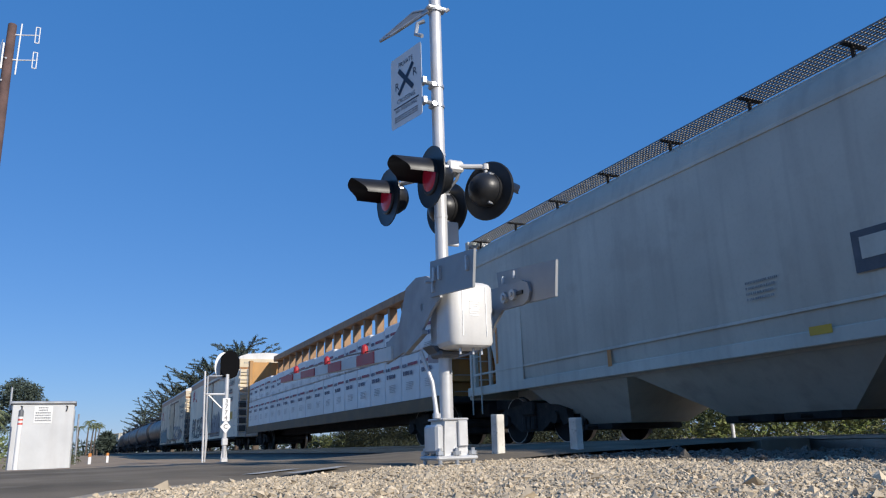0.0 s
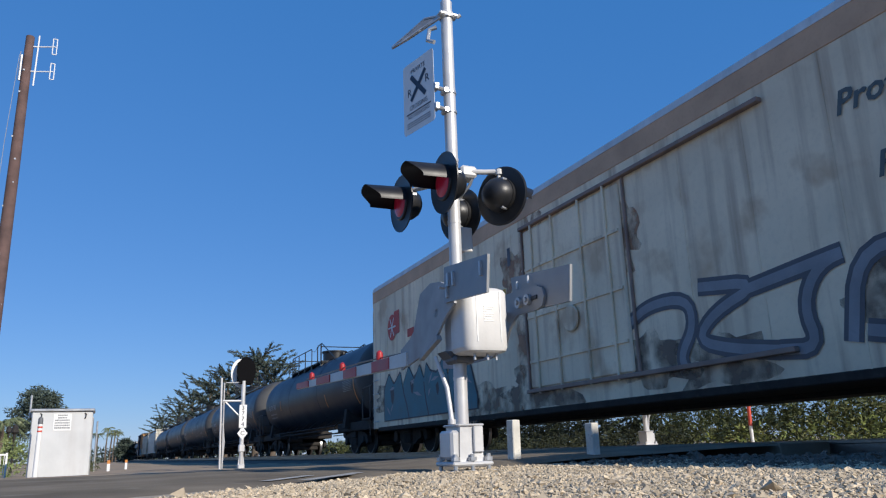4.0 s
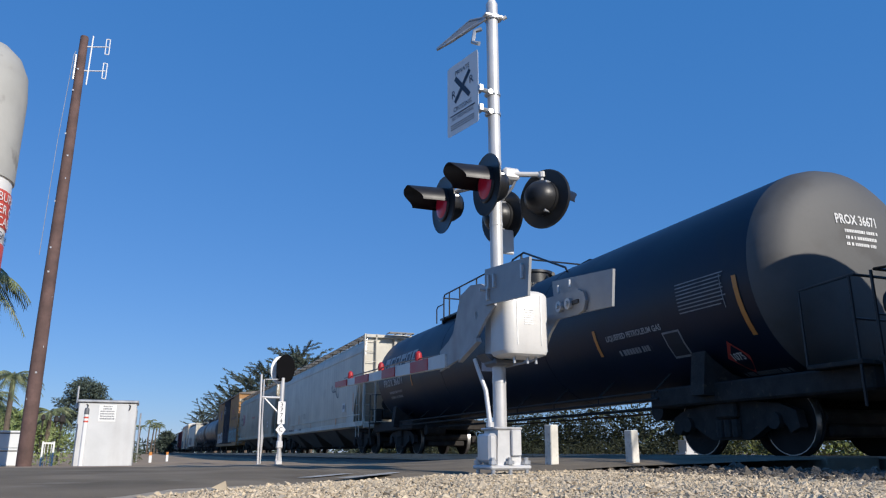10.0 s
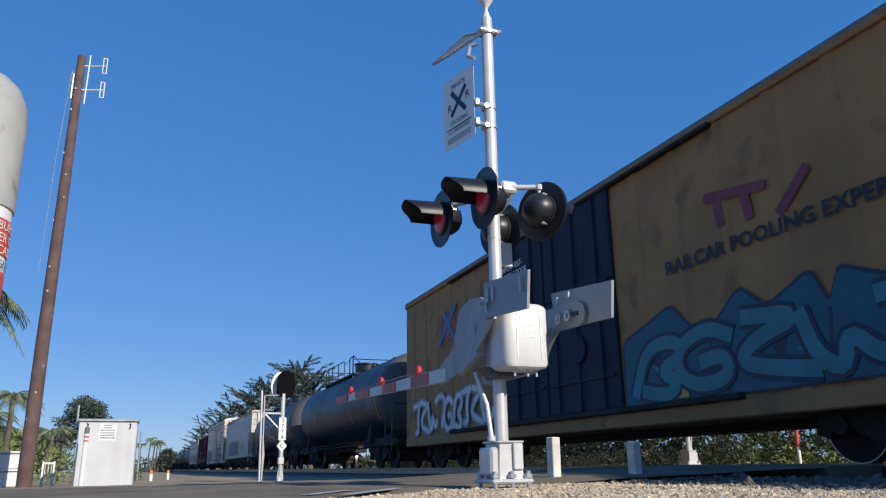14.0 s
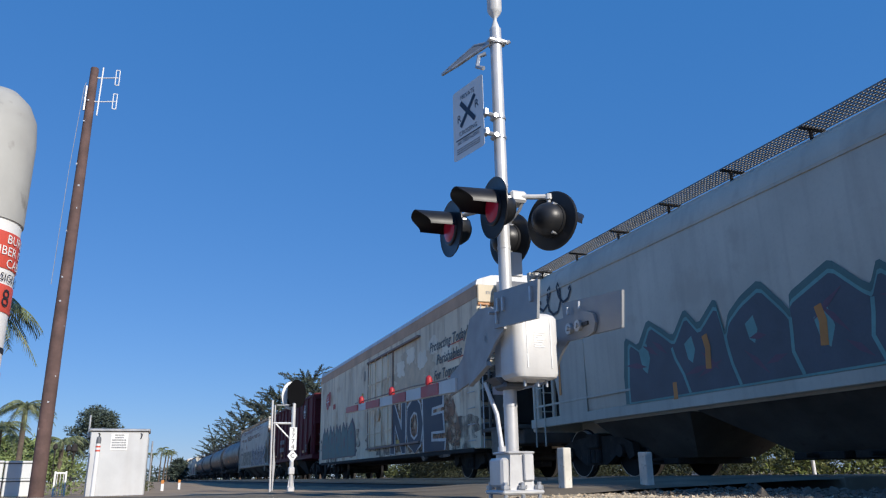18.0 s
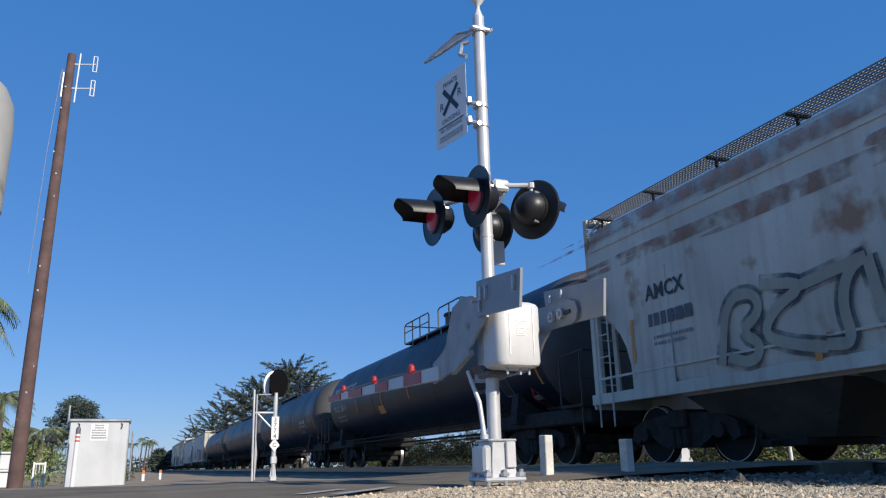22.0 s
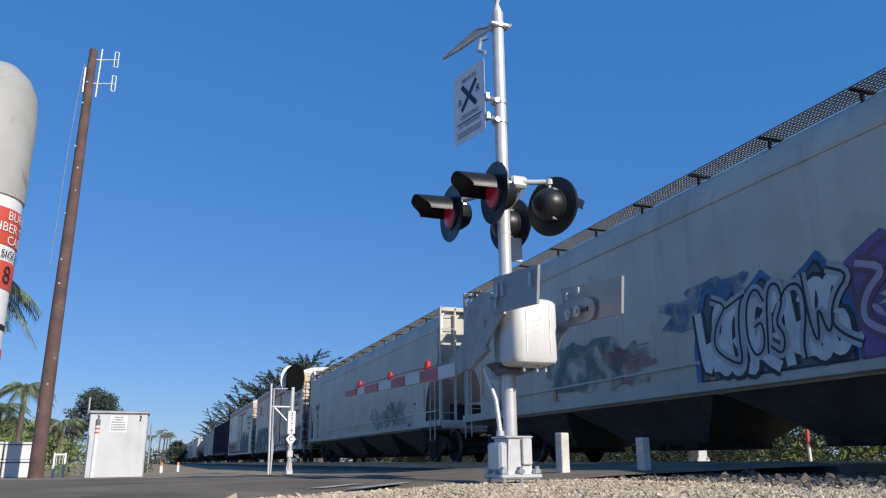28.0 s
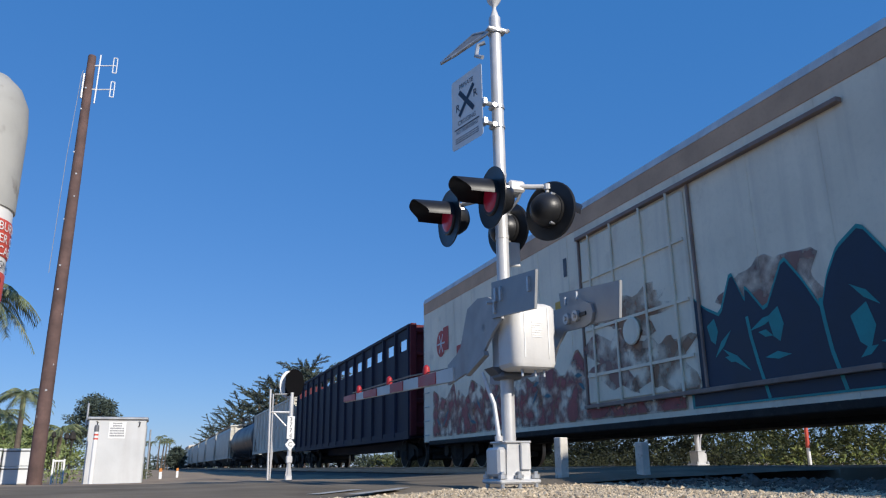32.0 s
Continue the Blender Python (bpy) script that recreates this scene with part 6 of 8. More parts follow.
for a, b, seed in ((249.2, 264.2, 36), (266.7, 282.1, 37)):
    car, h, d = tank_car(a, b, "black tank car with stencils and sprayed scrawls", platform=-1.4 if seed == 37 else 0.0)
    tank_marks(d, h, seed, False, None, "CTCX 780264" if seed == 37 else None)
    if seed == 37:
        d.rect("warning_plate", 1.2, 1.76, 0.73, 0.36, M["amber"], 0.014, "yellow warning plate")
        d.bars(1.2, 1.88, 0.6, 3, M["decal_dark"], 0.05, 0.04, 83, "warning_print", 0.018, dashes=False)
        for u in (-0.25, 2.6):
            d.rect("reflective_stripe", u, 2.3, 0.10, 0.5, M["amber"], 0.012)
        d.graffiti(-h + 5.5, -h + 9.5, 1.7, 2.9, 4, S["white"], S["black"], None, 81, 0.05)
        d.tag_line(-1.0, 4.0, 1.6, 2.4, S["white"], 82, 0.04, 6)
        for q in (1.0, 0.55):
            d.lay("sprayed_oval", [d.ribbon([(-3.7 + 0.48 * q * math.cos(a * 0.3142), 1.66 + 0.24 * q * math.sin(a * 0.3142)) for a in range(21)], 0.05)], S["pale"], 0.012, "pale sprayed oval")

car, h, d = covered_hopper(283.7, 302.7, "grey covered hopper car with teal graffiti")
hopper_marks(d, h, 53)
d.piece(-5.7, 1.6, 1.2, 2.42, 6, S["slate"], S["sea"], S["teal_dim"], S["plum"], 91)
for u in (-3.7, -1.6):
    d.lay("orange_flame", [d.ribbon([(u, 2.0), (u + 0.05, 1.8), (u + 0.02, 1.5)], 0.12)], S["orange"], 0.018)
d.tag_line(2.4, 5.5, 1.5, 2.1, S["slate"], 92, 0.035, 6)
d.tag_line(-h + 0.6, -h + 2.0, 3.2, 3.9, S["black"], 93, 0.06, 3)

car, h, d = reefer(305.5, 325.5, "stained white refrigerator car with black graffiti", "reefer_dirty")
slogan(d, h - 2.05)
badge(d, -h + 1.7, 3.5)
d.piece(2.3, h - 1.3, 0.85, 2.2, 4, SOFT["rust"], SOFT["rust"], None, None, 101)
Decals(car, flat_side(-1.546)).fat_letters("NOE", 2.25, 7.5, 0.80, 2.28, S["navy"], S["white"], SOFT["rust"], 0.045, 0.032, 104)
d.rect("yellow_plate", 3.2, 1.15, 0.55, 0.13, M["plate_yellow"], 0.02)
d.blob("tan_patch", 5.0, 3.0, 2.4, 0.7, S["tan"], 103, 0.003, 0.5, "tan patch of faded paint")
for k in range(5):
    d.blob("peeled_patch", 3.4 + k * 1.1, 3.5 + 0.3 * (k % 2), 0.42, 0.26, M["reefer_white"], 110 + k, 0.006, 0.2, "peeled patch of white paint")
d.piece(-h + 0.8, -h + 7.2, 0.9, 2.3, 5, S["teal_dim"], S["plum"], S["slate"], S["aqua"], 102)

car, h, d = open_hopper(327.2, 343.15, "dark red open hopper car with outside ribs", top=4.22)
n = 24
for r0, mat, off in ((0.36, M["decal_pale"], 0.085), (0.28, M["oxide"], 0.088)):
    d.lay("round_emblem", [([(5.6, 3.49)] + [(5.6 + r0 * math.cos(a * 2 * math.pi / n), 3.49 + r0 * math.sin(a * 2 * math.pi / n)) for a in range(n)], [(0, 1 + i, 1 + (i + 1) % n) for i in range(n)])], mat, off)
d.lay("emblem_cross", [d.ribbon([(5.38, 3.49), (5.82, 3.49)], 0.10), d.ribbon([(5.6, 3.27), (5.6, 3.71)], 0.10)], M["decal_white"], 0.091)
d.bars(-h + 6.0, 2.35, 1.6, 2, M["decal_grey"], 0.26, 0.2, 111, "reporting_mark", 0.085)
d.bars(-h + 2.6, 2.6, 1.0, 4, M["decal_grey"], 0.05, 0.06, 112, "weight_data", 0.085)
d.bars(6.3, 1.75, 0.5, 4, M["decal_grey"], 0.05, 0.05, 113, "weight_data", 0.085)
for u in (-6.5, -4.4, -2.0, 1.5, 5.5):
    d.rect("reflective_stripe", u, 1.42, 0.6, 0.12, M["amber"], 0.085)

car, h, d = covered_hopper(344.4, 363.6, "rust-stained grey covered hopper car with graffiti", "hopper_rust")
hopper_marks(d, h, 54, ("AMCX", ""))
d.graffiti(-6.2, 0.3, 1.1, 2.3, 8, M["hopper_dim"], SOFT["smoke"], None, 121, 0.12)
for v, w in ((3.95, 0.16), (3.33, 0.17)):
    d.blob("rust_streak", -2.0, v, 7.2, w, SOFT["rust_stain"], 125, 0.004, 0.5, "long faint rust streak")
d.piece(0.4, h - 0.6, 1.1, 2.6, 5, SOFT["pale"], SOFT["blue"], None, SOFT["deep_blue"], 122)

for a, b, seed, head in ((365.0, 384.1, 38, ("PROX 38616", 0.0, 3.16, 0.76)), (386.5, 403.8, 39, None), (406.2, 424.8, 40, ("PLMX 137332", 0.5, 3.16, 1.0)), (427.2, 445.4, 41, None)):
    car, h, d = tank_car(a, b, "black pressure tank car with white stencils", platform=-1.6 if seed == 38 else 0.0, walkway=seed == 40, short=seed == 38, stripes={38: ((-1.89, 2.2), (0.82, 2.2), (-5.0, 2.18)), 39: ((0.73, 2.4), (3.15, 2.38)), 40: ((5.8, 2.4), (-5.4, 2.3))}.get(seed), end=(0.56, 2.38) if seed == 40 else (0.82, 2.02))
    tank_marks(d, h, seed, True, head, head[0] if head else None, False, seed == 39)
    if seed == 38:
        d.rect("amber_plate", -2.12, 1.86, 0.62, 0.26, M["amber"], 0.012, "amber reflective plate")
        d.brand(-h + 1.45, 2.85, 6, 0.46, 0.46, M["decal_pale"], M["tank_black"])
    if seed == 41:
        d.graffiti(0, 6.5, 2.0, 2.9, 6, S["pink"], S["pink"], None, 131, 0.04)

car, h, d = covered_hopper(447.5, 466.5, "pale covered hopper car with bright graffiti")
hopper_marks(d, h, 55)
d.tag_line(h - 4.5, h - 2.6, 2.9, 3.7, S["slate"], 141, 0.04, 4)
d.blob("spray_cloud", -3.4, 1.75, 1.4, 0.45, SOFT["teal_dim"], 142, 0.005, 0.35)
d.blob("spray_cloud", -2.0, 1.6, 0.7, 0.35, SOFT["rose_dim"], 145, 0.006, 0.35)
d.blob("spray_cloud", 0.2, 2.25, 0.9, 0.35, SOFT["blue"], 146, 0.005, 0.4)
d.piece(0.0, 2.6, 1.15, 2.42, 3, S["slate"], S["black"], S["blue"], S["white"], 143)
d.graffiti(0.05, 2.6, 1.12, 2.3, 9, S["white"], S["black"], None, 149, 0.13, lift=0.012)
d.graffiti(0.3, 2.7, 1.15, 2.35, 7, S["black"], S["pale"], None, 153, 0.03, lift=0.016)
d.piece(2.75, 6.2, 1.15, 2.45, 4, S["purple"], S["plum"], S["purple"], S["lilac"], 144)
d.graffiti(2.8, 6.1, 1.15, 2.3, 8, S["lilac"], S["plum"], None, 150, 0.07, lift=0.012)
car, h, d = covered_hopper(468.1, 487.9, "grey covered hopper car with faint tags")
hopper_marks(d, h, 56, ("SHPX", "46"), False, False)
for u, v, w, q, k in ((2.75, 1.62, 0.45, 0.26, 1), (3.7, 1.45, 0.75, 0.30, 2), (4.35, 1.35, 0.35, 0.22, 3), (5.25, 1.62, 0.55, 0.32, 4), (5.85, 1.35, 0.60, 0.30, 5), (6.2, 1.72, 0.35, 0.22, 6)):
    d.blob("spray_cloud", u, v, w, q, SOFT["slate"] if k == 4 else SOFT["haze_teal"], 150 + k, 0.004 + 0.001 * k, 0.45, "faint sprayed cloud")
for u, v in ((3.28, 1.64), (5.85, 1.62)):
    d.rect("orange_smear", u, v, 0.11, 0.46, SOFT["gold"], 0.014, "narrow yellow sprayed stroke", lean=-0.12)
d.lay("sprayed_hook", [d.ribbon([(4.1, 1.45), (4.25, 1.36), (4.45, 1.42), (4.42, 1.75)], 0.05)], SOFT["smoke"], 0.014)
notice = d.rect("notice_plate", 7.64, 1.69, 0.36, 0.30, M["decal_white"], 0.012, "white printed notice")
d.brand(7.53, 1.73, 3, 0.08, 0.10, M["decal_dark"], M["decal_white"])
d.rect("notice_bar", 7.64, 1.60, 0.12, 0.07, M["decal_dark"], 0.016, parent=notice)
d.rect("dark_label", 7.11, 1.13, 0.26, 0.10, M["decal_dark"], 0.014)

car, h, d = reefer(490.2, 510.4, "white refrigerator car with cooling unit and blue graffiti", "reefer_dirty")
slogan(d, h - 2.05)
badge(d, -7.6, 3.75)
d.fat_letters("AYKOP", -9.0, -3.0, 0.82, 2.2, S["navy"], S["sea"], S["green"], 0.055, 0.025, 162)
d.piece(-2.9, 0.6, 0.85, 2.35, 1, S["navy"], S["pale"], S["grey"], None, 163)
d.rect("yellow_plate", -4.83, 1.09, 0.5, 0.13, M["plate_yellow"], 0.02)
d.rect("yellow_plate", -2.16, 1.10, 0.6, 0.13, M["plate_yellow"], 0.02)
d.blob("spray_cloud", h - 1.25, 1.42, 1.15, 0.58, SOFT["deep_blue"], 24)
d.graffiti(h - 2.3, h - 0.3, 0.95, 1.9, 2, S["navy"], S["deep_blue"], None, 25, 0.2)
d.rect("yellow_plate", h - 0.7, 1.26, 0.62, 0.2, M["plate_yellow"], 0.02)
car, h, d = reefer(513.4, 533.5, "white refrigerator car with large teal graffiti", "reefer_white")
slogan(d, h - 2.05)
badge(d, -h + 1.5, 3.4)
d.piece(2.2, h - 1.6, 0.85, 2.72, 5, S["navy"], S["teal"], None, S["teal"], 173)
d.blob("spray_cloud", 3.9, 2.2, 0.9, 0.5, SOFT["rose_dim"], 174, 0.004)
for u, v, w, q, k in ((0.3, 1.75, 0.9, 0.45, 175), (1.5, 1.6, 0.7, 0.4, 176), (0.9, 2.5, 1.0, 0.35, 177)):
    d.blob("rust_stain", u, v, w, q, SOFT["rose_dim"] if k == 175 else SOFT["rust"], k, 0.046 + 0.001 * (k - 174), 0.45, "faint reddish stain on the door")
d.piece(-h + 0.8, 2.0, 0.85, 2.2, 6, SOFT["rose"], SOFT["rust"], None, S["aqua"], 172)
high_gondola(534.9, 555.4, "dark blue high-sided gondola with rim openings")

# cars that only come into view far down the line
at = 557.0
for kind, length in (("gon", 18.4), ("tank", 18.0), ("hop", 19.0), ("hop", 18.8), ("hop", 18.8), ("hop", 19.2), ("hop", 18.8), ("reef", 19.6), ("tank", 18.6), ("tank", 18.6), ("hop", 18.8), ("hop", 18.8), ("tank", 18.6), ("hop", 18.8)):
    if kind == "gon":
        car, h, d = open_hopper(at, at + length, "pale grey open hopper car covered in scrawls", "hopper_grey", 4.0)
        d.tag_line(-h + 1, h - 1, 2.4, 3.4, S["white"], 181, 0.10, 12)
    elif kind == "tank":
        tank_car(at, at + length, "black tank car far down the train")
    elif kind == "hop":
        covered_hopper(at, at + length, "pale grey covered hopper car far down the train")
    else:
        reefer(at, at + length, "white refrigerator car far down the train")
    at += length + 1.3


# ---- grade crossing signal with its gate ----
def rel(mb, base):
    return mb.moved(Matrix.Translation(-Vector(base)))


def lamp_head(owner, base, c, face, hooded, lit):
    """A flashing-light head: black backing disc, housing, red lens and a long hood."""
    c, face = Vector(c), Vector(face).normalized()
    up = (Vector((0, 0, 1)) - face * face.z).normalized()
    m = Matrix.Translation(c - Vector(base)) @ Matrix((up.cross(face), up, face)).transposed().to_4x4()
    disc = MB().lathe([(-0.012, 0.12), (-0.012, 0.262), (-0.004, 0.272), (0.006, 0.272), (0.002, 0.262), (0.0, 0.16), (0.0, 0.12)], (0, 0, 0), (0, 0, 1), 40)
    head = part("backing_disc", disc, M["black"], owner, "round black signal backing", at=m)
    part("housing", MB().lathe([(-0.19, 0.02), (-0.19, 0.06), (-0.165, 0.105), (-0.11, 0.145), (-0.03, 0.16), (0.012, 0.16), (0.02, 0.15)], (0, 0, 0), (0, 0, 1), 28), M["black"], head)
    part("lens", MB().lathe([(0.0, 0.148), (0.012, 0.145), (0.03, 0.11), (0.038, 0.06), (0.04, 0.01)], (0, 0, 0), (0, 0, 1), 28), M["led"] if lit else M["lens"], head, "red signal lens")
    hood = MB()
    n, length = 40, 0.37
    for k in range(n + 1):
        a = math.radians(-4 + 188 * k / n)
        deep = length * (1.0 - 0.30 * abs(math.cos(a)) ** 7)
        for rad, z in ((0.160, 0.005), (0.150, deep), (0.145, deep), (0.155, 0.005)):
            hood.v.append((rad * math.cos(a), rad * math.sin(a), z))
    for k in range(n):
        for j in range(4):
            hood.f.append((4 * k + j, 4 * k + 4 + j, 4 * k + 4 + (j + 1) % 4, 4 * k + (j + 1) % 4))
    hood.m = [0] * len(hood.f)
    part("hood", hood, M["hood"], head, "long black sun hood")
    part("door_band", MB().lathe([(-0.05, 0.158), (-0.05, 0.163), (-0.035, 0.163), (-0.035, 0.158)], (0, 0, 0), (0, 0, 1), 28), M["black"], head)
    for a in (0.4, 2.2, 4.3):
        x, y = 0.15 * math.cos(a), 0.15 * math.sin(a)
        part("door_latch", MB().box(x - 0.012, x + 0.012, y - 0.012, y + 0.012, -0.10, -0.03, 0.004), M["galv"], head)


M["hood"] = surface("hood_black", (0.016, 0.016, 0.019), 0.42, vary=0.3, grain=30, patch=5, bump=0.04, spec=0.35)


def gate_signal(base, label):
    """Mast, sign, flashing lights and a lowered gate; built round the mast at (2.795, 5.872)."""
    B = (2.795, 5.872, -0.12)
    bx, by = B[0], B[1]
    g = thing("crossing_signal", label, "crossing signal", base)
    part("mast", rel(MB().cyl((bx, by, 0.2), (bx, by, 4.30), 0.058, 0.057, 24), B), M["silver"], g, "silver painted steel mast")
    for z in (2.02, 2.62, 3.32, 0.62):
        part("mast_collar", rel(MB().cyl((bx, by, z), (bx, by, z + 0.03), 0.061, n=24), B), M["silver"], g)
    # cast base with flange, bolts and side boxes
    part("base_plate", rel(MB().box(bx - 0.185, bx + 0.185, by - 0.20, by + 0.17, -0.085, -0.05, 0.012), B), M["silver"], g)
    part("base_casting", rel(MB().prism([(bx - 0.10, -0.05), (bx + 0.12, -0.05), (bx + 0.11, 0.02), (bx + 0.10, 0.23), (bx - 0.09, 0.23), (bx - 0.10, 0.02)], "y", by - 0.15, by + 0.13), B), M["silver"], g, "silver cast iron mast base")
    part("base_lid", rel(MB().box(bx - 0.12, bx + 0.125, by - 0.17, by + 0.14, 0.23, 0.25, 0.01).box(bx + 0.02, bx + 0.11, by - 0.175, by - 0.15, 0.02, 0.23, 0.008), B), M["silver"], g)
    part("junction_box", rel(MB().box(bx - 0.175, bx - 0.095, by - 0.15, by + 0.10, -0.03, 0.20, 0.02), B), M["silver"], g)
    for dx, dy in ((-0.15, -0.17), (0.15, -0.17), (-0.15, 0.13), (0.15, 0.13), (0.0, -0.175)):
        part("anchor_bolt", rel(MB().cyl((bx + dx, by + dy, -0.14), (bx + dx, by + dy, 0.01), 0.018, n=8).cyl((bx + dx, by + dy, -0.045), (bx + dx, by + dy, -0.015), 0.035, n=6), B), M["galv"], g)
    part("footing", rel(MB().box(bx - 0.22, bx + 0.22, by - 0.23, by + 0.20, -0.26, -0.12, 0.02), B), M["concrete"], g)
    part("conduit", rel(MB().tube([(bx - 0.13, by - 0.08, 0.26), (bx - 0.135, by - 0.07, 0.36), (bx - 0.15, by - 0.05, 0.55), (bx - 0.20, by, 0.74), (bx - 0.22, by + 0.02, 0.82)], [0.024, 0.02, 0.02, 0.018, 0.016], 12).cyl((bx - 0.13, by - 0.08, 0.25), (bx - 0.13, by - 0.08, 0.29), 0.034, n=12), B), M["silver"], g, "curved cable conduit")
    # gate mechanism
    def soft(grow):
        c, r2 = ((bx + 0.21 + grow, by - 0.15), (bx - 0.04 - grow, by - 0.15), (bx - 0.04 - grow, by - 0.31), (bx + 0.21 + grow, by - 0.31)), 0.09 + grow
        return [(x + r2 * math.cos((q + k / 5) * math.pi / 2), y + r2 * math.sin((q + k / 5) * math.pi / 2)) for q, (x, y) in enumerate(c) for k in range(6)]

    shape = MB()
    levels = ((0.815, -0.03), (0.83, -0.01), (0.86, 0.0), (1.32, 0.0), (1.345, -0.01), (1.36, -0.03))
    for z, grow in levels:
        shape.v += [(x, y, z) for x, y in soft(grow)]
    shape.f = [(24 * j + k, 24 * j + (k + 1) % 24, 24 * j + 24 + (k + 1) % 24, 24 * j + 24 + k) for j in range(5) for k in range(24)] + [tuple(range(24))[::-1], tuple(range(120, 144))]
    shape.m = [0] * len(shape.f)
    cab = part("mechanism_cabinet", rel(shape, B), M["paint_white"], g, "white rounded gate mechanism cabinet")
    for dx in (-0.02, 0.20):
        part("cabinet_seam", rel(MB().box(bx + dx, bx + dx + 0.008, by - 0.404, by - 0.39, 0.90, 1.32), B), M["galv"], cab)
    d = MB()
    for k in range(7):
        d.box(bx + 0.05, bx + 0.14 - 0.01 * (k % 3), by - 0.403, by - 0.398, 1.19 - k * 0.02, 1.20 - k * 0.02)
    part("maker_plate", rel(d, B), M["galv"], cab)
    part("mechanism_tray", rel(MB().prism([(bx - 0.16, 0.86), (bx + 0.26, 0.86), (bx + 0.20, 0.80), (bx - 0.10, 0.80)], "y", by - 0.06, by + 0.12).box(bx - 0.10, bx + 0.10, by - 0.12, by + 0.10, 0.76, 0.82, 0.02), B), M["unit_grey"], g)
    for dx in (0.0, 0.12, 0.2):
        part("bolt", rel(MB().cyl((bx + dx, by - 0.30, 0.76), (bx + dx, by - 0.30, 0.82), 0.012, n=6), B), M["galv"], g)
    part("clamp_bracket", rel(MB().box(bx - 0.1, bx + 0.1, by - 0.1, by + 0.08, 0.84, 1.30, 0.02), B), M["silver"], g)
    # side arms with counterweight plates
    near = [(6.26, 1.44), (6.02, 1.49), (5.80, 1.46), (5.56, 1.36), (5.52, 1.22), (5.70, 1.14), (5.88, 1.02), (6.02, 0.93), (6.27, 0.87), (6.78, 0.80), (6.78, 0.99), (6.55, 1.06), (6.44, 1.12)]
    arm = part("near_side_arm", rel(MB().prism(near, "x", 2.60, 2.622), B), M["arm_grey"], g, "grey steel gate side arm")
    part("arm_flange", rel(MB().prism([(5.86, 1.00), (6.24, 0.86), (6.26, 0.83), (5.84, 0.96)], "x", 2.575, 2.622), B), M["arm_grey"], arm)
    part("counterweight_plate", rel(MB().prism([(4.845, 1.47), (4.89, 1.18), (5.67, 1.245), (5.65, 1.55)], "x", 2.575, 2.597), B), M["plate"], g, "flat steel counterweight plate")
    for y, z in ((5.55, 1.42), (5.45, 1.41), (5.58, 1.33), (4.95, 1.38)):
        part("slot_bolt", rel(MB().box(2.55, 2.58, y - 0.012, y + 0.012, z - 0.06, z + 0.06, 0.005), B), M["galv"], g)
    part("slot_pin", rel(MB().cyl((2.5, 5.6, 1.36), (2.62, 5.6, 1.36), 0.012, n=8), B), M["galv"], g)
    def clear(mb):
        return rel(mb.moved(Matrix.Translation((0, 0, 0.06)) @ Matrix.Scale(1.08, 4) @ Matrix.Translation((0, 0, -0.06))), B)

    farp = [(5.95, 1.30), (5.53, 1.30), (4.95, 1.275), (4.86, 1.24), (4.835, 1.17), (4.87, 1.10), (4.95, 1.08), (5.27, 1.09), (5.40, 1.00), (5.48, 0.91), (5.60, 0.84), (5.75, 0.80), (6.0, 0.80), (6.6, 0.80), (6.78, 0.82), (6.78, 0.98), (6.4, 1.0), (6.1, 1.2)]
    far_arm = part("far_side_arm", clear(MB().prism(farp, "x", 3.04, 3.062)), M["plate"], g, "grey steel gate side arm")
    slot = MB().box(3.028, 3.041, 4.93, 5.12, 1.165, 1.195)
    part("adjusting_slot", clear(slot), M["black"], far_arm)
    for y in (5.06, 5.2):
        part("bolt", clear(MB().cyl((3.01, y, 1.18), (3.042, y, 1.18), 0.045, n=12).cyl((2.995, y, 1.18), (3.012, y, 1.18), 0.02, n=6)), M["galv"], far_arm)
    part("counterweight_plate", clear(MB().prism([(4.49, 1.34), (4.53, 1.07), (5.33, 1.11), (5.38, 1.43)], "x", 3.066, 3.088)), M["plate"], g, "flat steel counterweight plate")
    part("plate_bolt", clear(MB().cyl((3.03, 5.22, 1.3), (3.03, 5.22, 1.36), 0.012, n=6).cyl((3.03, 5.04, 1.31), (3.03, 5.04, 1.37), 0.012, n=6)), M["galv"], g)
    part("arm_axle", rel(MB().cyl((2.6, 5.9, 1.2), (3.29, 5.9, 1.2), 0.04, n=12), B), M["galv"], g)
    # lowered gate arm: white and red sheeting, three red lamps
    lo, hi, y0, y1 = 0.82, 0.97, 6.6, 11.05
    ga = part("gate_arm", rel(MB().add([(2.58, y0, lo), (2.63, y0, lo), (2.62, y1, hi), (2.59, y1, hi), (2.58, y0, lo + 0.13), (2.63, y0, lo + 0.13), (2.62, y1, hi + 0.085), (2.59, y1, hi + 0.085)], [(0, 3, 2, 1), (4, 5, 6, 7), (0, 1, 5, 4), (2, 3, 7, 6), (0, 4, 7, 3), (1, 2, 6, 5)]), B), M["arm_white"], g, "lowered white gate arm with red stripes")
    for a, b in ((7.06, 7.6), (8.15, 8.65), (9.25, 9.9), (10.35, 11.03)):
        pts = []
        for y in (a, b):
            k = (y - y0) / (y1 - y0)
            z0, z1 = lo + (hi - lo) * k, lo + 0.13 + (hi + 0.085 - lo - 0.13) * k
            pts += [(y, z0 + 0.004), (y, z1 - 0.004)]
        part("red_stripe", rel(MB().prism([pts[0], pts[2], pts[3], pts[1]], "x", 2.574, 2.638), B), M["red"], ga)
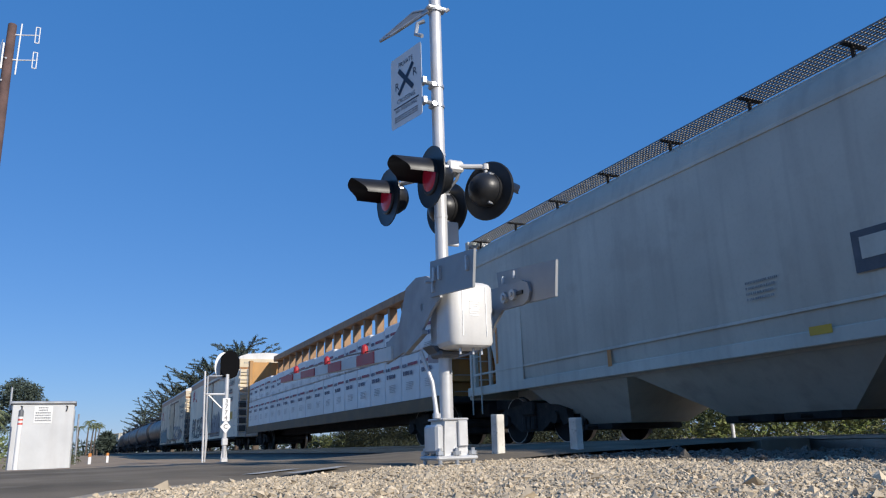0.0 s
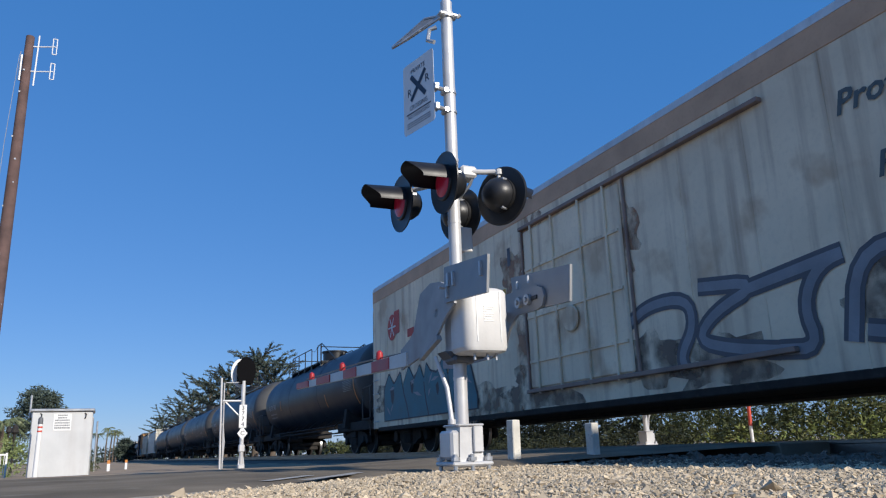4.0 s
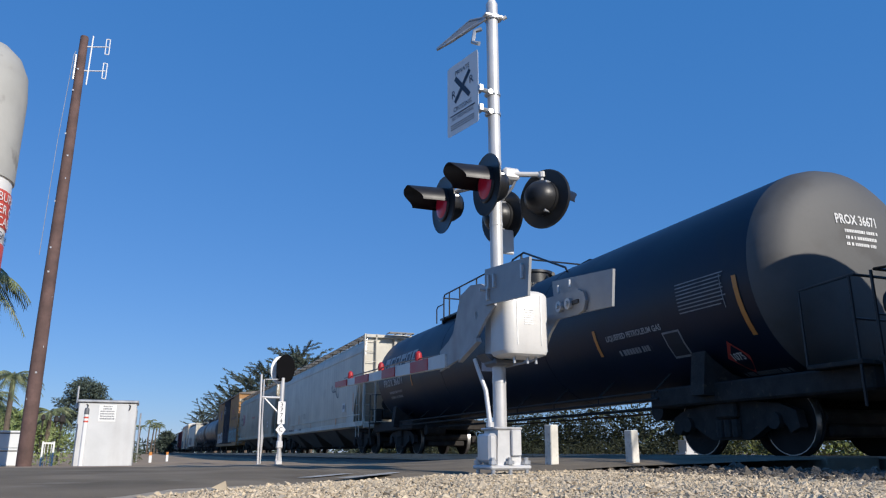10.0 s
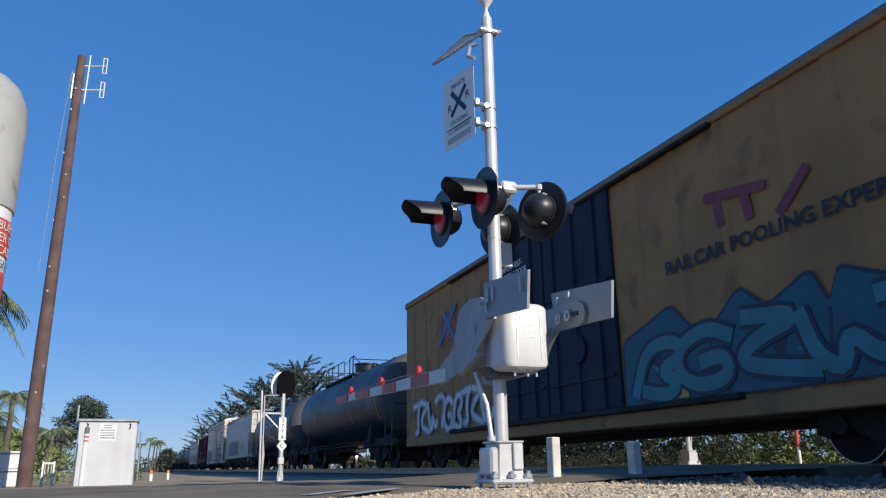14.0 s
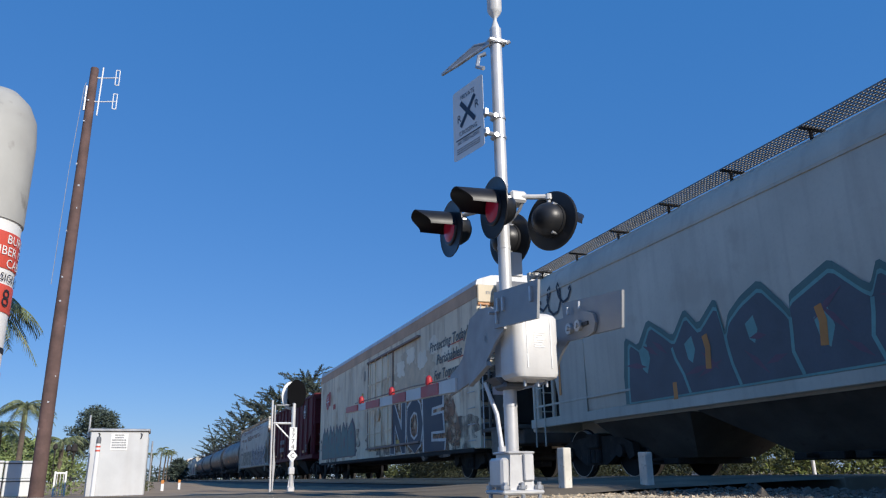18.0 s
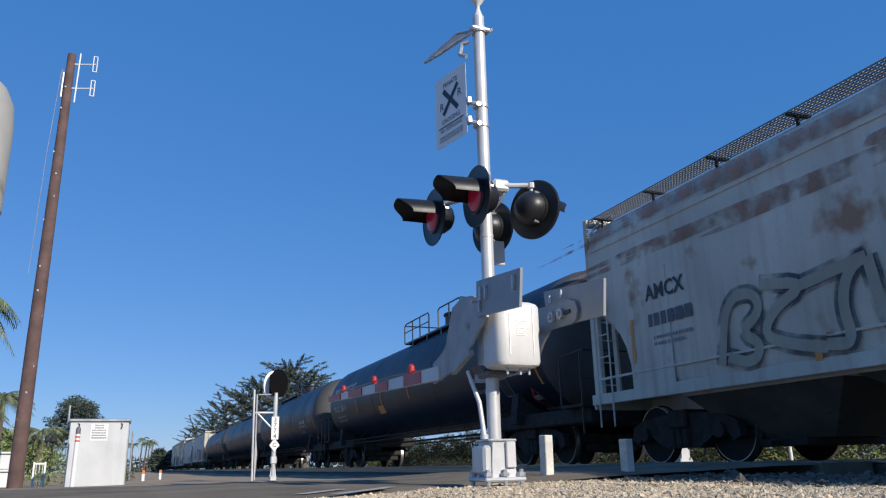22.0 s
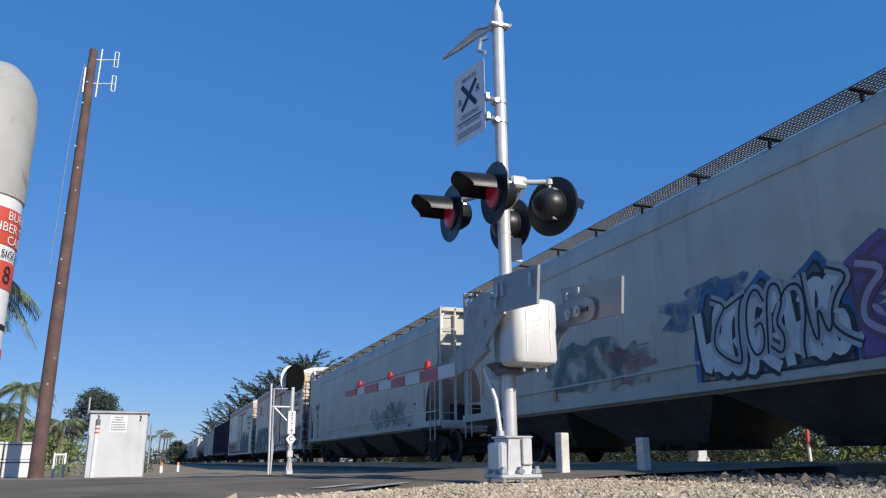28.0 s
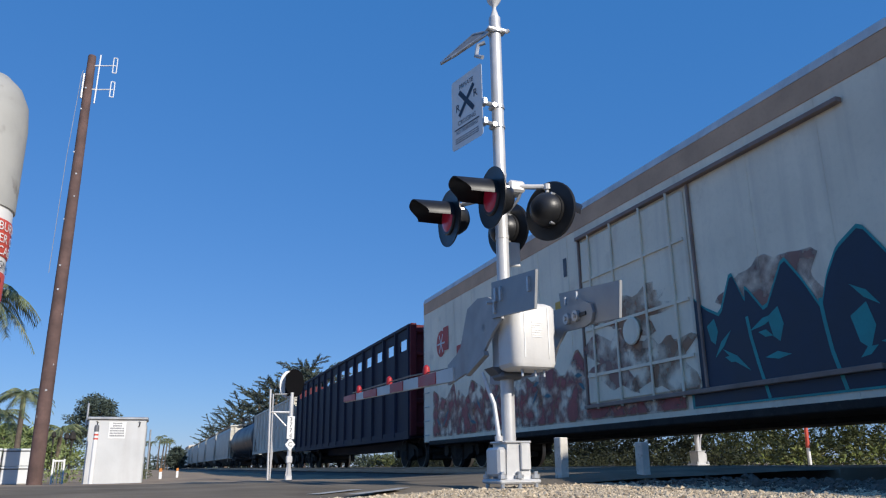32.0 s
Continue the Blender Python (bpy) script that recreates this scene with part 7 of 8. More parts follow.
    for y in (7.42, 8.78, 10.25):
        k = (y - y0) / (y1 - y0)
        z = lo + 0.13 + (hi + 0.085 - lo - 0.13) * k
        part("arm_lamp", rel(MB().lathe([(0, 0.036), (0.03, 0.04), (0.08, 0.034), (0.10, 0.016), (0.105, 0.004)], (2.605, y, z), (0, 0, 1), 14), B), M["red"], ga, "small red lamp on the gate arm")
    part("arm_cable", rel(MB().tube([(2.605, 6.8, 0.96), (2.605, 8.0, 1.02), (2.605, 9.6, 1.05), (2.605, 10.6, 1.07)], 0.008, 6), B), M["black"], ga)
    # lights on a cross arm
    part("light_box", rel(MB().box(bx + 0.0, bx + 0.16, by - 0.20, by - 0.02, 2.42, 2.53, 0.02).cyl((bx, by, 2.38), (bx, by, 2.54), 0.075, n=16), B), M["paint_white"], g)
    part("cross_arm", rel(MB().tube([(2.88, 5.70, 2.475), (3.02, 5.66, 2.475), (3.13, 5.60, 2.47)], 0.024, 10).cyl((3.13, 5.60, 2.44), (3.13, 5.60, 2.49), 0.035, n=10).cyl((3.13, 5.60, 2.30), (3.13, 5.60, 2.45), 0.02, n=8), B), M["paint_white"], g)
    part("cross_arm", rel(MB().tube([(2.85, 5.86, 2.44), (2.98, 6.1, 2.44), (3.08, 6.32, 2.44), (3.08, 6.33, 2.35)], 0.024, 10).tube([(2.78, 5.80, 2.44), (2.60, 5.70, 2.44), (2.60, 5.60, 2.40)], 0.024, 10).tube([(2.76, 5.9, 2.44), (2.56, 6.2, 2.44), (2.50, 6.28, 2.40)], 0.024, 10), B), M["paint_white"], g)
    part("arm_brace", rel(MB().tube([(2.93, 5.70, 2.46), (2.90, 5.74, 2.36), (2.84, 5.82, 2.27)], 0.015, 8), B), M["galv"], g)
    lamp_head(g, B, (2.56, 5.55, 2.281), (-1, -0.02, -0.02), True, True)
    lamp_head(g, B, (2.44, 6.273, 2.307), (-1, -0.02, -0.02), True, True)
    lamp_head(g, B, (3.15, 5.60, 2.241), (0.88, 0.42, 0.03), True, False)
    lamp_head(g, B, (3.08, 6.33, 2.272), (0.92, 0.36, 0.03), True, False)
    part("terminal_flap", rel(MB().box(2.99, 3.12, 6.16, 6.19, 1.86, 2.10, 0.01), B), M["paint_white"], g)
    # sign
    sd = Vector((2.49 - 2.605, 6.28 - 5.79, 0)).normalized()
    sn = Vector((-sd.y, sd.x, 0))
    sm = Matrix.Translation(Vector((2.545, 6.035, 3.362)) - Vector(B)) @ Matrix((-sd, Vector((0, 0, 1)), (-sd).cross(Vector((0, 0, 1))))).transposed().to_4x4()
    w, hh, r = 0.25, 0.37, 0.03
    outline = [(sx * (w - r) + r * math.cos(a), sy * (hh - r) + r * math.sin(a)) for sx, sy, q in ((1, 1, 0), (-1, 1, 1), (-1, -1, 2), (1, -1, 3)) for a in (q * math.pi / 2, q * math.pi / 2 + 0.52, q * math.pi / 2 + 1.05, (q + 1) * math.pi / 2)]
    sg = part("private_crossing_sign", MB().prism(outline, "z", -0.003, 0.0), M["sign_white"], g, "white aluminium crossing sign with dark lettering", at=sm)

    def words(text, x, y, size, wide=1.0, turn=0.0):
        vs, fs = letters(text, size)
        c, s = math.cos(turn), math.sin(turn)
        part("sign_lettering", MB().add([(x + (px * c - py * s) * wide, y + px * s + py * c, 0.003) for px, py in vs], fs), M["sign_blue"], sg, smooth=0)

    words("PRIVATE", 0, 0.265, 0.07, 0.9)
    words("R", -0.145, 0.05, 0.115)
    words("R", 0.145, 0.10, 0.115)
    for a in (0.75, 2.35):
        c, s = math.cos(a), math.sin(a)
        part("sign_cross", MB().add([(0.165 * c * k - 0.024 * s * q, 0.085 + 0.185 * s * k + 0.024 * c * q, 0.003 + 0.001 * (a > 1)) for k, q in ((-1, -1), (1, -1), (1, 1), (-1, 1))], [(0, 1, 2, 3)]), M["sign_blue"], sg, smooth=0)
    words("CROSSING", 0, -0.115, 0.068, 0.9)
    part("sign_rule", MB().add([(-0.2, -0.175, 0.003), (0.2, -0.175, 0.003), (0.2, -0.162, 0.003), (-0.2, -0.162, 0.003)], [(0, 1, 2, 3)]), M["sign_blue"], sg, smooth=0)
    words("NO TRESPASSING", 0, -0.205, 0.052, 0.85)
    fine = MB()
    for k in range(3):
        for q in range(7):
            fine.add([(-0.19 + q * 0.055, -0.27 - k * 0.022, 0.003), (-0.145 + q * 0.055, -0.27 - k * 0.022, 0.003), (-0.145 + q * 0.055, -0.262 - k * 0.022, 0.003), (-0.19 + q * 0.055, -0.262 - k * 0.022, 0.003)], [(0, 1, 2, 3)])
    part("sign_small_print", fine, M["sign_blue"], sg, smooth=0)
    for z in (3.12, 3.32):
        br = MB().tube([(2.62, 5.80, z), (2.70, 5.83, z + 0.01), (2.74, 5.85, z)], 0.022, 8).cyl((bx, by, z - 0.012), (bx, by, z + 0.012), 0.066, n=20).box(2.60, 2.645, 5.76, 5.84, z - 0.03, z + 0.04, 0.008).cyl((2.735, 5.80, z), (2.735, 5.90, z), 0.025, n=8)
        part("sign_bracket", rel(br, B), M["galv"], g)
    # small tilted panel, top clamp and finial
    pf = MB()
    quad = [(2.72, 5.85, 4.13), (2.62, 6.0, 4.16), (2.41, 6.36, 4.00), (2.44, 6.16, 3.955)]
    for a, b in zip(quad, quad[1:] + quad[:1]):
        pf.tube([a, b], 0.012, 6)
    panel = part("tilted_panel_frame", rel(pf.tube([(2.72, 5.85, 4.11), (2.49, 6.14, 3.985), (2.41, 6.36, 3.99)], 0.016, 6), B), M["galv"], g)
    part("tilted_panel", rel(MB().add(quad + [(x, y, z + 0.012) for x, y, z in quad], [(3, 2, 1, 0), (4, 5, 6, 7), (0, 1, 5, 4), (1, 2, 6, 5), (2, 3, 7, 6), (3, 0, 4, 7)]), B), M["plate"], panel)
    part("panel_strut", rel(MB().tube([(2.68, 5.86, 4.00), (2.62, 5.90, 3.98), (2.60, 5.90, 3.86), (2.64, 5.84, 3.82)], 0.022, 8), B), M["galv"], g)
    part("top_clamp", rel(MB().cyl((bx, by, 4.12), (bx, by, 4.17), 0.075, n=20).box(bx - 0.10, bx + 0.10, by - 0.07, by + 0.03, 4.125, 4.165, 0.012).cyl((bx + 0.09, by - 0.05, 4.13), (bx + 0.12, by - 0.07, 4.15), 0.02, n=8), B), M["silver"], g)
    part("finial", rel(MB().lathe([(0, 0.057), (0.05, 0.04), (0.12, 0.018), (0.15, 0.022), (0.20, 0.058), (0.23, 0.072), (0.52, 0.075), (0.54, 0.02)], (bx, by, 4.28), (0, 0, 1), 16), B), M["paint_white"], g)
    return g


M["arm_grey"] = surface("arm_grey", (0.36, 0.365, 0.37), 0.6, 0.1, vary=0.2, grain=40, patch=5, bump=0.05, streak=0.3)
M["plate"] = surface("dull_plate", (0.29, 0.30, 0.31), 0.5, 0.3, vary=0.12, grain=40, patch=5, bump=0.04)
M["arm_white"] = surface("arm_white", (0.62, 0.62, 0.60), 0.5, vary=0.12, grain=30, patch=3, bump=0.03)
M["sign_blue"] = surface("sign_blue_black", (0.03, 0.045, 0.075), 0.55, vary=0.15, bump=0.0)
near_gate = gate_signal((2.795, 5.872, -0.12), "silver crossing signal mast with lowered gate in gravel")
far_gate = copy_thing(near_gate, pose(12.1, 15.1, -0.05, 0, 0, 180))
tagged(far_gate, "silver crossing signal mast beyond the tracks")

# wooden marker posts in the gravel
for x, y, hgt, lean in ((4.0, 7.16, 0.33, 0.6), (4.81, 6.89, 0.275, -0.4)):
    po = tagged(part("bollard", MB().box(-0.053, 0.053, -0.053, 0.053, -0.25, hgt, 0.008), M["post_wood"], None, at=pose(x, y, 0, 0.4, lean, 12)), "square pale concrete post in gravel", "bollard", "posts beside the road")

# fibre marker close to the camera
M["cap_grey"] = surface("cap_grey", (0.40, 0.40, 0.38), 0.75, vary=0.2, grain=25, patch=9, bump=0.1, second=(0.16, 0.15, 0.13), second_at=0.63)
M["marker_red"] = surface("marker_red", (0.62, 0.09, 0.06), 0.5, vary=0.12, grain=30, bump=0.02)
fx, fy = -0.266, 1.172
fm = thing("cable_marker", "round white cable marker post with red bands", "marker post", (fx, fy, -0.147))
part("post", MB().cyl((0, 0, -0.2), (0, 0, 0.575), 0.0550, n=40), M["sign_white"], fm)
part("dome_cap", MB().lathe([(0.57, 0.0575), (0.70, 0.0575), (0.735, 0.054), (0.76, 0.043), (0.777, 0.026), (0.783, 0.004)], (0, 0, 0), (0, 0, 1), 40), M["cap_grey"], fm, "weathered grey dome cap")


def wrap_text(text, z, size, material, facing=-98.0):
    vs, fs = letters(text, size)
    r = 0.0575
    pts = [(r * math.cos(math.radians(facing) + x / r), r * math.sin(math.radians(facing) + x / r), z + y) for x, y in vs]
    part("label_text", MB().add(pts, fs), material, fm, smooth=0)


for z0, z1 in ((0.50, 0.552), (0.44, 0.478), (0.2, 0.36)):
    part("red_band", MB().lathe([(z0, 0.056), (z0 + 0.001, 0.0563), (z1 - 0.001, 0.0563), (z1, 0.056)], (0, 0, 0), (0, 0, 1), 40), M["marker_red"], fm)
for s, z, size in (("BURIED", 0.541, 0.018), ("FIBER OPTIC", 0.524, 0.018), ("CABLE", 0.507, 0.018)):
    wrap_text(s, z, size, M["sign_white"], -6)
wrap_text("SIGN NO", 0.487, 0.016, M["ink"], -6)
wrap_text("8", 0.458, 0.036, M["ink"], -22)
part("logo_ring", MB().lathe([(0.385, 0.0553), (0.386, 0.056), (0.392, 0.056), (0.393, 0.0553)], (0, 0, 0), (0, 0, 1), 40), M["ink"], fm)


# ---- beside the road and beyond ----
# instrument cabinet
cabinet = thing("signal_cabinet", "pale grey steel signal cabinet beside the road", "cabinet", (-0.76, 18.5, -0.33))
part("body", MB().box(-0.575, 0.575, -0.5, 0.5, 0.0, 1.42, 0.015), M["cabinet_grey"], cabinet)
part("roof", MB().box(-0.61, 0.61, -0.55, 0.54, 1.42, 1.475, 0.012), M["galv"], cabinet)
for x in (-0.42, 0.42):
    part("lifting_hook", MB().tube([(x, -0.505, 1.38), (x + 0.03, -0.53, 1.36), (x + 0.02, -0.53, 1.28), (x, -0.505, 1.27)], 0.01, 6), M["iron"], cabinet)
notice = part("notice", MB().box(-0.17, 0.17, -0.508, -0.501, 1.02, 1.37), M["sign_white"], cabinet, "white notice with rows of dark print")
for k in range(6):
    b = MB()
    r = random.Random(k)
    x = -0.14 + 0.05 * (k in (0, 1))
    while x < 0.13 - 0.05 * (k in (0, 1)):
        w = r.uniform(0.015, 0.03)
        b.box(x, x + w, -0.511, -0.508, 1.325 - k * 0.052, 1.355 - k * 0.052)
        x += w + 0.008
    part("print_line", b, M["decal_grey"], notice)
part("rubbing_strip", MB().box(0.575, 0.595, -0.45, 0.45, 0.1, 1.3, 0.005), M["galv"], cabinet)
part("vent_pipe", MB().cyl((-0.64, -0.2, 1.3), (-0.64, -0.2, 1.78), 0.02, n=8).box(-0.62, -0.575, -0.24, -0.16, 1.32, 1.4), M["galv"], cabinet)
part("skid", MB().box(-0.6, 0.6, -0.55, 0.55, -0.15, 0.0, 0.02), M["concrete"], cabinet)
mk = thing("cable_marker", "slim white cable marker post with red print", "marker post", (-1.14, 17.45, -0.33))
part("post", MB().cyl((0, 0, -0.1), (0.01, 0, 1.14), 0.045, n=16), M["sign_white"], mk)
part("dome_cap", MB().lathe([(1.14, 0.047), (1.24, 0.047), (1.27, 0.035), (1.285, 0.005)], (0.01, 0, 0), (0, 0, 1), 16), M["unit_grey"], mk)
for z in (0.98, 1.06):
    part("red_mark", MB().cyl((0.01, 0, z), (0.01, 0, z + 0.035), 0.0465, n=16), M["marker_red"], mk)

# utility pole with its antenna
px, py = -2.455, 19.85
pole = thing("utility_pole", "tall brown wooden utility pole with a small antenna", "utility pole", (px, py, -0.36))
part("pole", MB().tube([(0, 0, -0.5), (0.0, 0, 3.5), (0.02, 0, 7.5), (0.03, 0, 10.98)], [0.165, 0.15, 0.125, 0.10], 20), M["pole"], pole)
part("pole_top", MB().cyl((0.03, 0, 10.98), (0.03, 0, 11.0), 0.095, n=16), M["pole"], pole)
ant = part("antenna_mast", MB().cyl((0.22, -0.05, 9.62), (0.24, -0.05, 11.04), 0.018, n=8).cyl((0.03, 0, 10.72), (0.24, -0.05, 10.72), 0.02, n=8).cyl((0.03, 0, 10.02), (0.22, -0.05, 10.02), 0.02, n=8), M["sign_white"], pole, "white antenna mast on brackets")
for z in (10.02, 10.72):
    lp = MB().cyl((0.23, -0.05, z), (0.64, -0.2, z), 0.016, n=6)
    for dx in (0.0, 0.09):
        lp.tube([(0.58 + dx, -0.2, z - 0.22), (0.58 + dx, -0.2, z + 0.22)], 0.013, 6)
    lp.tube([(0.58, -0.2, z - 0.22), (0.67, -0.2, z - 0.22)], 0.013, 6).tube([(0.58, -0.2, z + 0.22), (0.67, -0.2, z + 0.22)], 0.013, 6)
    part("folded_dipole", lp, M["sign_white"], ant)
part("ground_wire", MB().tube([(-0.12, -0.1, 10.5), (-0.15, -0.1, 10.35), (-0.24, -0.1, 8.0), (-0.28, -0.1, 5.0)], 0.008, 5).cyl((-0.10, -0.1, 9.7), (-0.10, -0.1, 10.4), 0.03, n=8), M["galv"], pole)
for i in range(16):
    a = i * 2.4
    z = 1.0 + i * 0.6
    rr = 0.155 - z * 0.005
    part("pole_nail", MB().box(-0.02, 0.02, -0.006, 0.006, -0.02, 0.02).moved(pose(rr * math.cos(a) * 0.9, -abs(rr * math.sin(a)) - 0.01, z)), M["galv"], pole)

# trackside block signal with its number plate
sx, sy, sz = 3.555, 21.7, -0.26
sig = thing("block_signal", "silver trackside block signal with number plate", "railway signal", (sx, sy, sz))
part("mast", MB().cyl((0, 0, -0.1), (0, 0, 2.35), 0.06, n=16), M["silver"], sig)
part("base", MB().box(-0.09, 0.09, -0.09, 0.09, -0.1, 0.10, 0.02).prism([(-0.10, -0.05), (0.10, -0.05), (0.05, 0.40), (-0.05, 0.40)], "y", -0.02, 0.02), M["silver"], sig)
ring = [(0.27 * math.cos(k * math.pi / 12), 0.40 * math.sin(k * math.pi / 12)) for k in range(24)]
hd = part("signal_head", MB().prism(ring, "y", -0.03, 0.0), M["signal_black"], sig, "black oval signal backing", at=pose(0.06, 0.0, 2.62, 0, 0, 8))
part("head_case", MB().box(-0.20, 0.24, 0.0, 0.40, -0.34, 0.30, 0.06), M["signal_black"], hd)
part("rear_backing", MB().prism([(x - 0.10, z - 0.03) for x, z in ring], "y", 0.20, 0.22), M["sign_white"], hd, "white painted oval backing")
plate = part("number_plate", MB().box(-0.10, 0.10, -0.075, -0.065, 1.07, 1.69), M["sign_white"], sig)


def stand_text(text, x, y, z, size, material, owner, name):
    vs, fs = letters(text, size)
    part(name, MB().add([(x + a, y, z + b) for a, b in vs], fs), material, owner, smooth=0)


for k, ch in enumerate("3774"):
    stand_text(ch, 0, -0.079, 1.60 - k * 0.148, 0.17, M["ink"], plate, "numeral")
dm = part("diamond_plate", MB().prism([(0, 0.74), (0.14, 0.92), (0, 1.10), (-0.14, 0.92)], "y", -0.075, -0.065), M["sign_white"], sig)
stand_text("C", 0, -0.079, 0.92, 0.17, M["ink"], dm, "letter")
part("relay_box", MB().box(-0.08, 0.08, -0.08, 0.08, 0.42, 0.62, 0.02), M["silver"], sig)
part("bracket", MB().tube([(0, 0, 1.80), (-0.55, 0, 1.80)], 0.03, 8).tube([(-0.5, 0, 1.80), (-0.05, 0, 1.35)], 0.022, 8), M["silver"], sig)
part("cable_mast", MB().cyl((-0.56, 0, -0.1), (-0.60, 0, 2.43), 0.03, n=10).cyl((-0.50, 0, 0.0), (-0.52, 0, 2.3), 0.02, n=8).tube([(-0.48, 0, 2.3), (-0.3, 0, 2.3), (-0.02, 0, 2.32)], 0.015, 6).tube([(-0.5, 0, 0.1), (-0.47, 0, 0.7), (-0.52, 0, 1.2)], 0.02, 6), M["silver"], sig)

# short marker posts down the path and beyond the rails
for x, y, hgt in ((0.32, 30.0, 0.36), (1.1, 37.0, 0.4)):
    m2 = thing("warning_post", "short white post with orange top by the path", "marker post", (x, y, lie(x, y)))
    part("post", MB().box(-0.05, 0.05, -0.05, 0.05, -0.1, hgt, 0.01), M["sign_white"], m2)
    part("orange_top", MB().box(-0.053, 0.053, -0.053, 0.053, hgt - 0.12, hgt + 0.01, 0.01), M["amber"], m2)
tall = thing("thin_pole", "thin grey pole by the dirt path", "pole", (-0.15, 30.5, lie(-0.15, 30.5)))
part("pole", MB().cyl((0, 0, -0.2), (0, 0, 1.75), 0.03, n=8), M["galv"], tall)
wand = thing("route_marker", "slim red and white route marker post", "marker post", (11.7, 11.4, -0.1))
part("post", MB().cyl((0, 0, -0.1), (0, 0, 0.40), 0.035, n=10), M["sign_white"], wand)
part("red_sleeve", MB().cyl((0, 0, 0.40), (0.02, 0, 0.86), 0.037, n=10), M["marker_red"], wand)

# white stacked bins and a small wire gate
M["bin_white"] = surface("bin_white", (0.62, 0.63, 0.62), 0.6, vary=0.12, grain=20, patch=1.5, bump=0.05, streak=0.2, each=0.08)
for row in range(2):
    for i in range(4):
        x, y = -3.22 - i * 0.62, 22.1 - i * 0.15
        bn = thing("stacked_bin", "white stacked storage bin with dark lid gap", "bin", pose(x, y, lie(x, y) + row * 0.43, 0, 0, 12), "stacked bins")
        part("body", MB().box(-0.30, 0.30, -0.3, 0.3, 0, 0.37, 0.02), M["bin_white"], bn)
        part("rim", MB().box(-0.31, 0.31, -0.31, 0.31, 0.37, 0.425, 0.015), M["bin_white"], bn)
        part("gap", MB().box(-0.295, 0.295, -0.305, 0.29, 0.352, 0.37), M["ink"], bn)
gt = thing("wire_gate", "small white wire gate beside the pole", "gate", pose(-2.12, 21.0, -0.35, 0, 0, 10))
for x in (-0.12, 0.12):
    part("gate_post", MB().box(x - 0.02, x + 0.02, -0.02, 0.02, 0, 0.66), M["sign_white"], gt)
for k in range(3):
    part("gate_bar", MB().cyl((-0.07 + k * 0.07, 0, 0.03), (-0.07 + k * 0.07, 0, 0.62), 0.008, n=6), M["sign_white"], gt)
part("gate_rail", MB().box(-0.12, 0.12, -0.015, 0.015, 0.60, 0.64), M["sign_white"], gt)
for x, y, hgt in ((-5.0, 52, 2.2), (-3.6, 40, 1.7), (-6.6, 60, 2.6)):
    lp = thing("street_lamp", "thin dark street lamp among the trees", "street lamp", (x, y, lie(x, y)))
    part("post", MB().cyl((0, 0, 0), (0, 0, hgt), 0.05, n=8), M["iron"], lp)
    part("lantern", MB().lathe([(0, 0.05), (0.1, 0.16), (0.35, 0.12), (0.45, 0.02)], (0, 0, hgt), (0, 0, 1), 10), M["iron"], lp)


# ---- plants ----
def leaf_mat(name, a, b):
    m = surface(name, a, 0.6, vary=0.3, grain=8, patch=1.0, bump=0.0, second=b, second_at=0.5, island=0.4, spec=0.15)
    return m


L = dict(
    hedge=leaf_mat("hedge_leaf", (0.17, 0.22, 0.08), (0.25, 0.29, 0.12)),
    cypress=leaf_mat("cypress_leaf", (0.07, 0.092, 0.075), (0.10, 0.128, 0.10)),
    palm=leaf_mat("palm_leaf", (0.15, 0.18, 0.09), (0.23, 0.24, 0.13)),
    brush=leaf_mat("brush_leaf", (0.07, 0.085, 0.032), (0.12, 0.125, 0.05)),
    # darkened leaf colour that stands in for shade beyond the train
    dark=leaf_mat("shade_toned_leaf", (0.03, 0.036, 0.02), (0.05, 0.055, 0.03)),
    grass=leaf_mat("grass_leaf", (0.14, 0.17, 0.05), (0.22, 0.21, 0.09)),
)
M["bark"] = surface("bark", (0.13, 0.10, 0.075), 0.95, vary=0.35, grain=10, patch=3, bump=0.6)


def leaves(centres, size, per, spread, material, name, owner=None, label="", seed=1, long=1.6, flat=0.5):
    """Many small leaf blades round the given points, joined into one crown."""
    r = np.random.default_rng(seed)
    c = np.repeat(np.array(centres, float), per, 0)
    n = len(c)
    off = r.normal(0, 1, (n, 3))
    off /= np.linalg.norm(off, axis=1)[:, None] + 1e-6
    sp = np.array(spread, float)
    c = c + off * sp * r.uniform(0.25, 1.0, (n, 1)) ** 0.6
    d = off * np.array([1, 1, flat]) + r.normal(0, 0.55, (n, 3))
    d /= np.linalg.norm(d, axis=1)[:, None]
    w = np.cross(d, r.normal(0, 1, (n, 3)))
    w /= np.linalg.norm(w, axis=1)[:, None] + 1e-6
    s = size * r.uniform(0.6, 1.4, (n, 1))
    v = np.stack([c - w * s * 0.35, c + d * s * long * 0.5 - w * s * 0.1, c + d * s * long, c + d * s * long * 0.4 + w * s * 0.4], 1).reshape(-1, 3)
    f = np.arange(4 * n).reshape(-1, 4)
    me = bpy.data.meshes.new(name)
    me.from_pydata(v.tolist(), [], f.tolist())
    me.materials.append(material)
    ob = new(name, me)
    ob.parent = owner
    return tagged(ob, label)


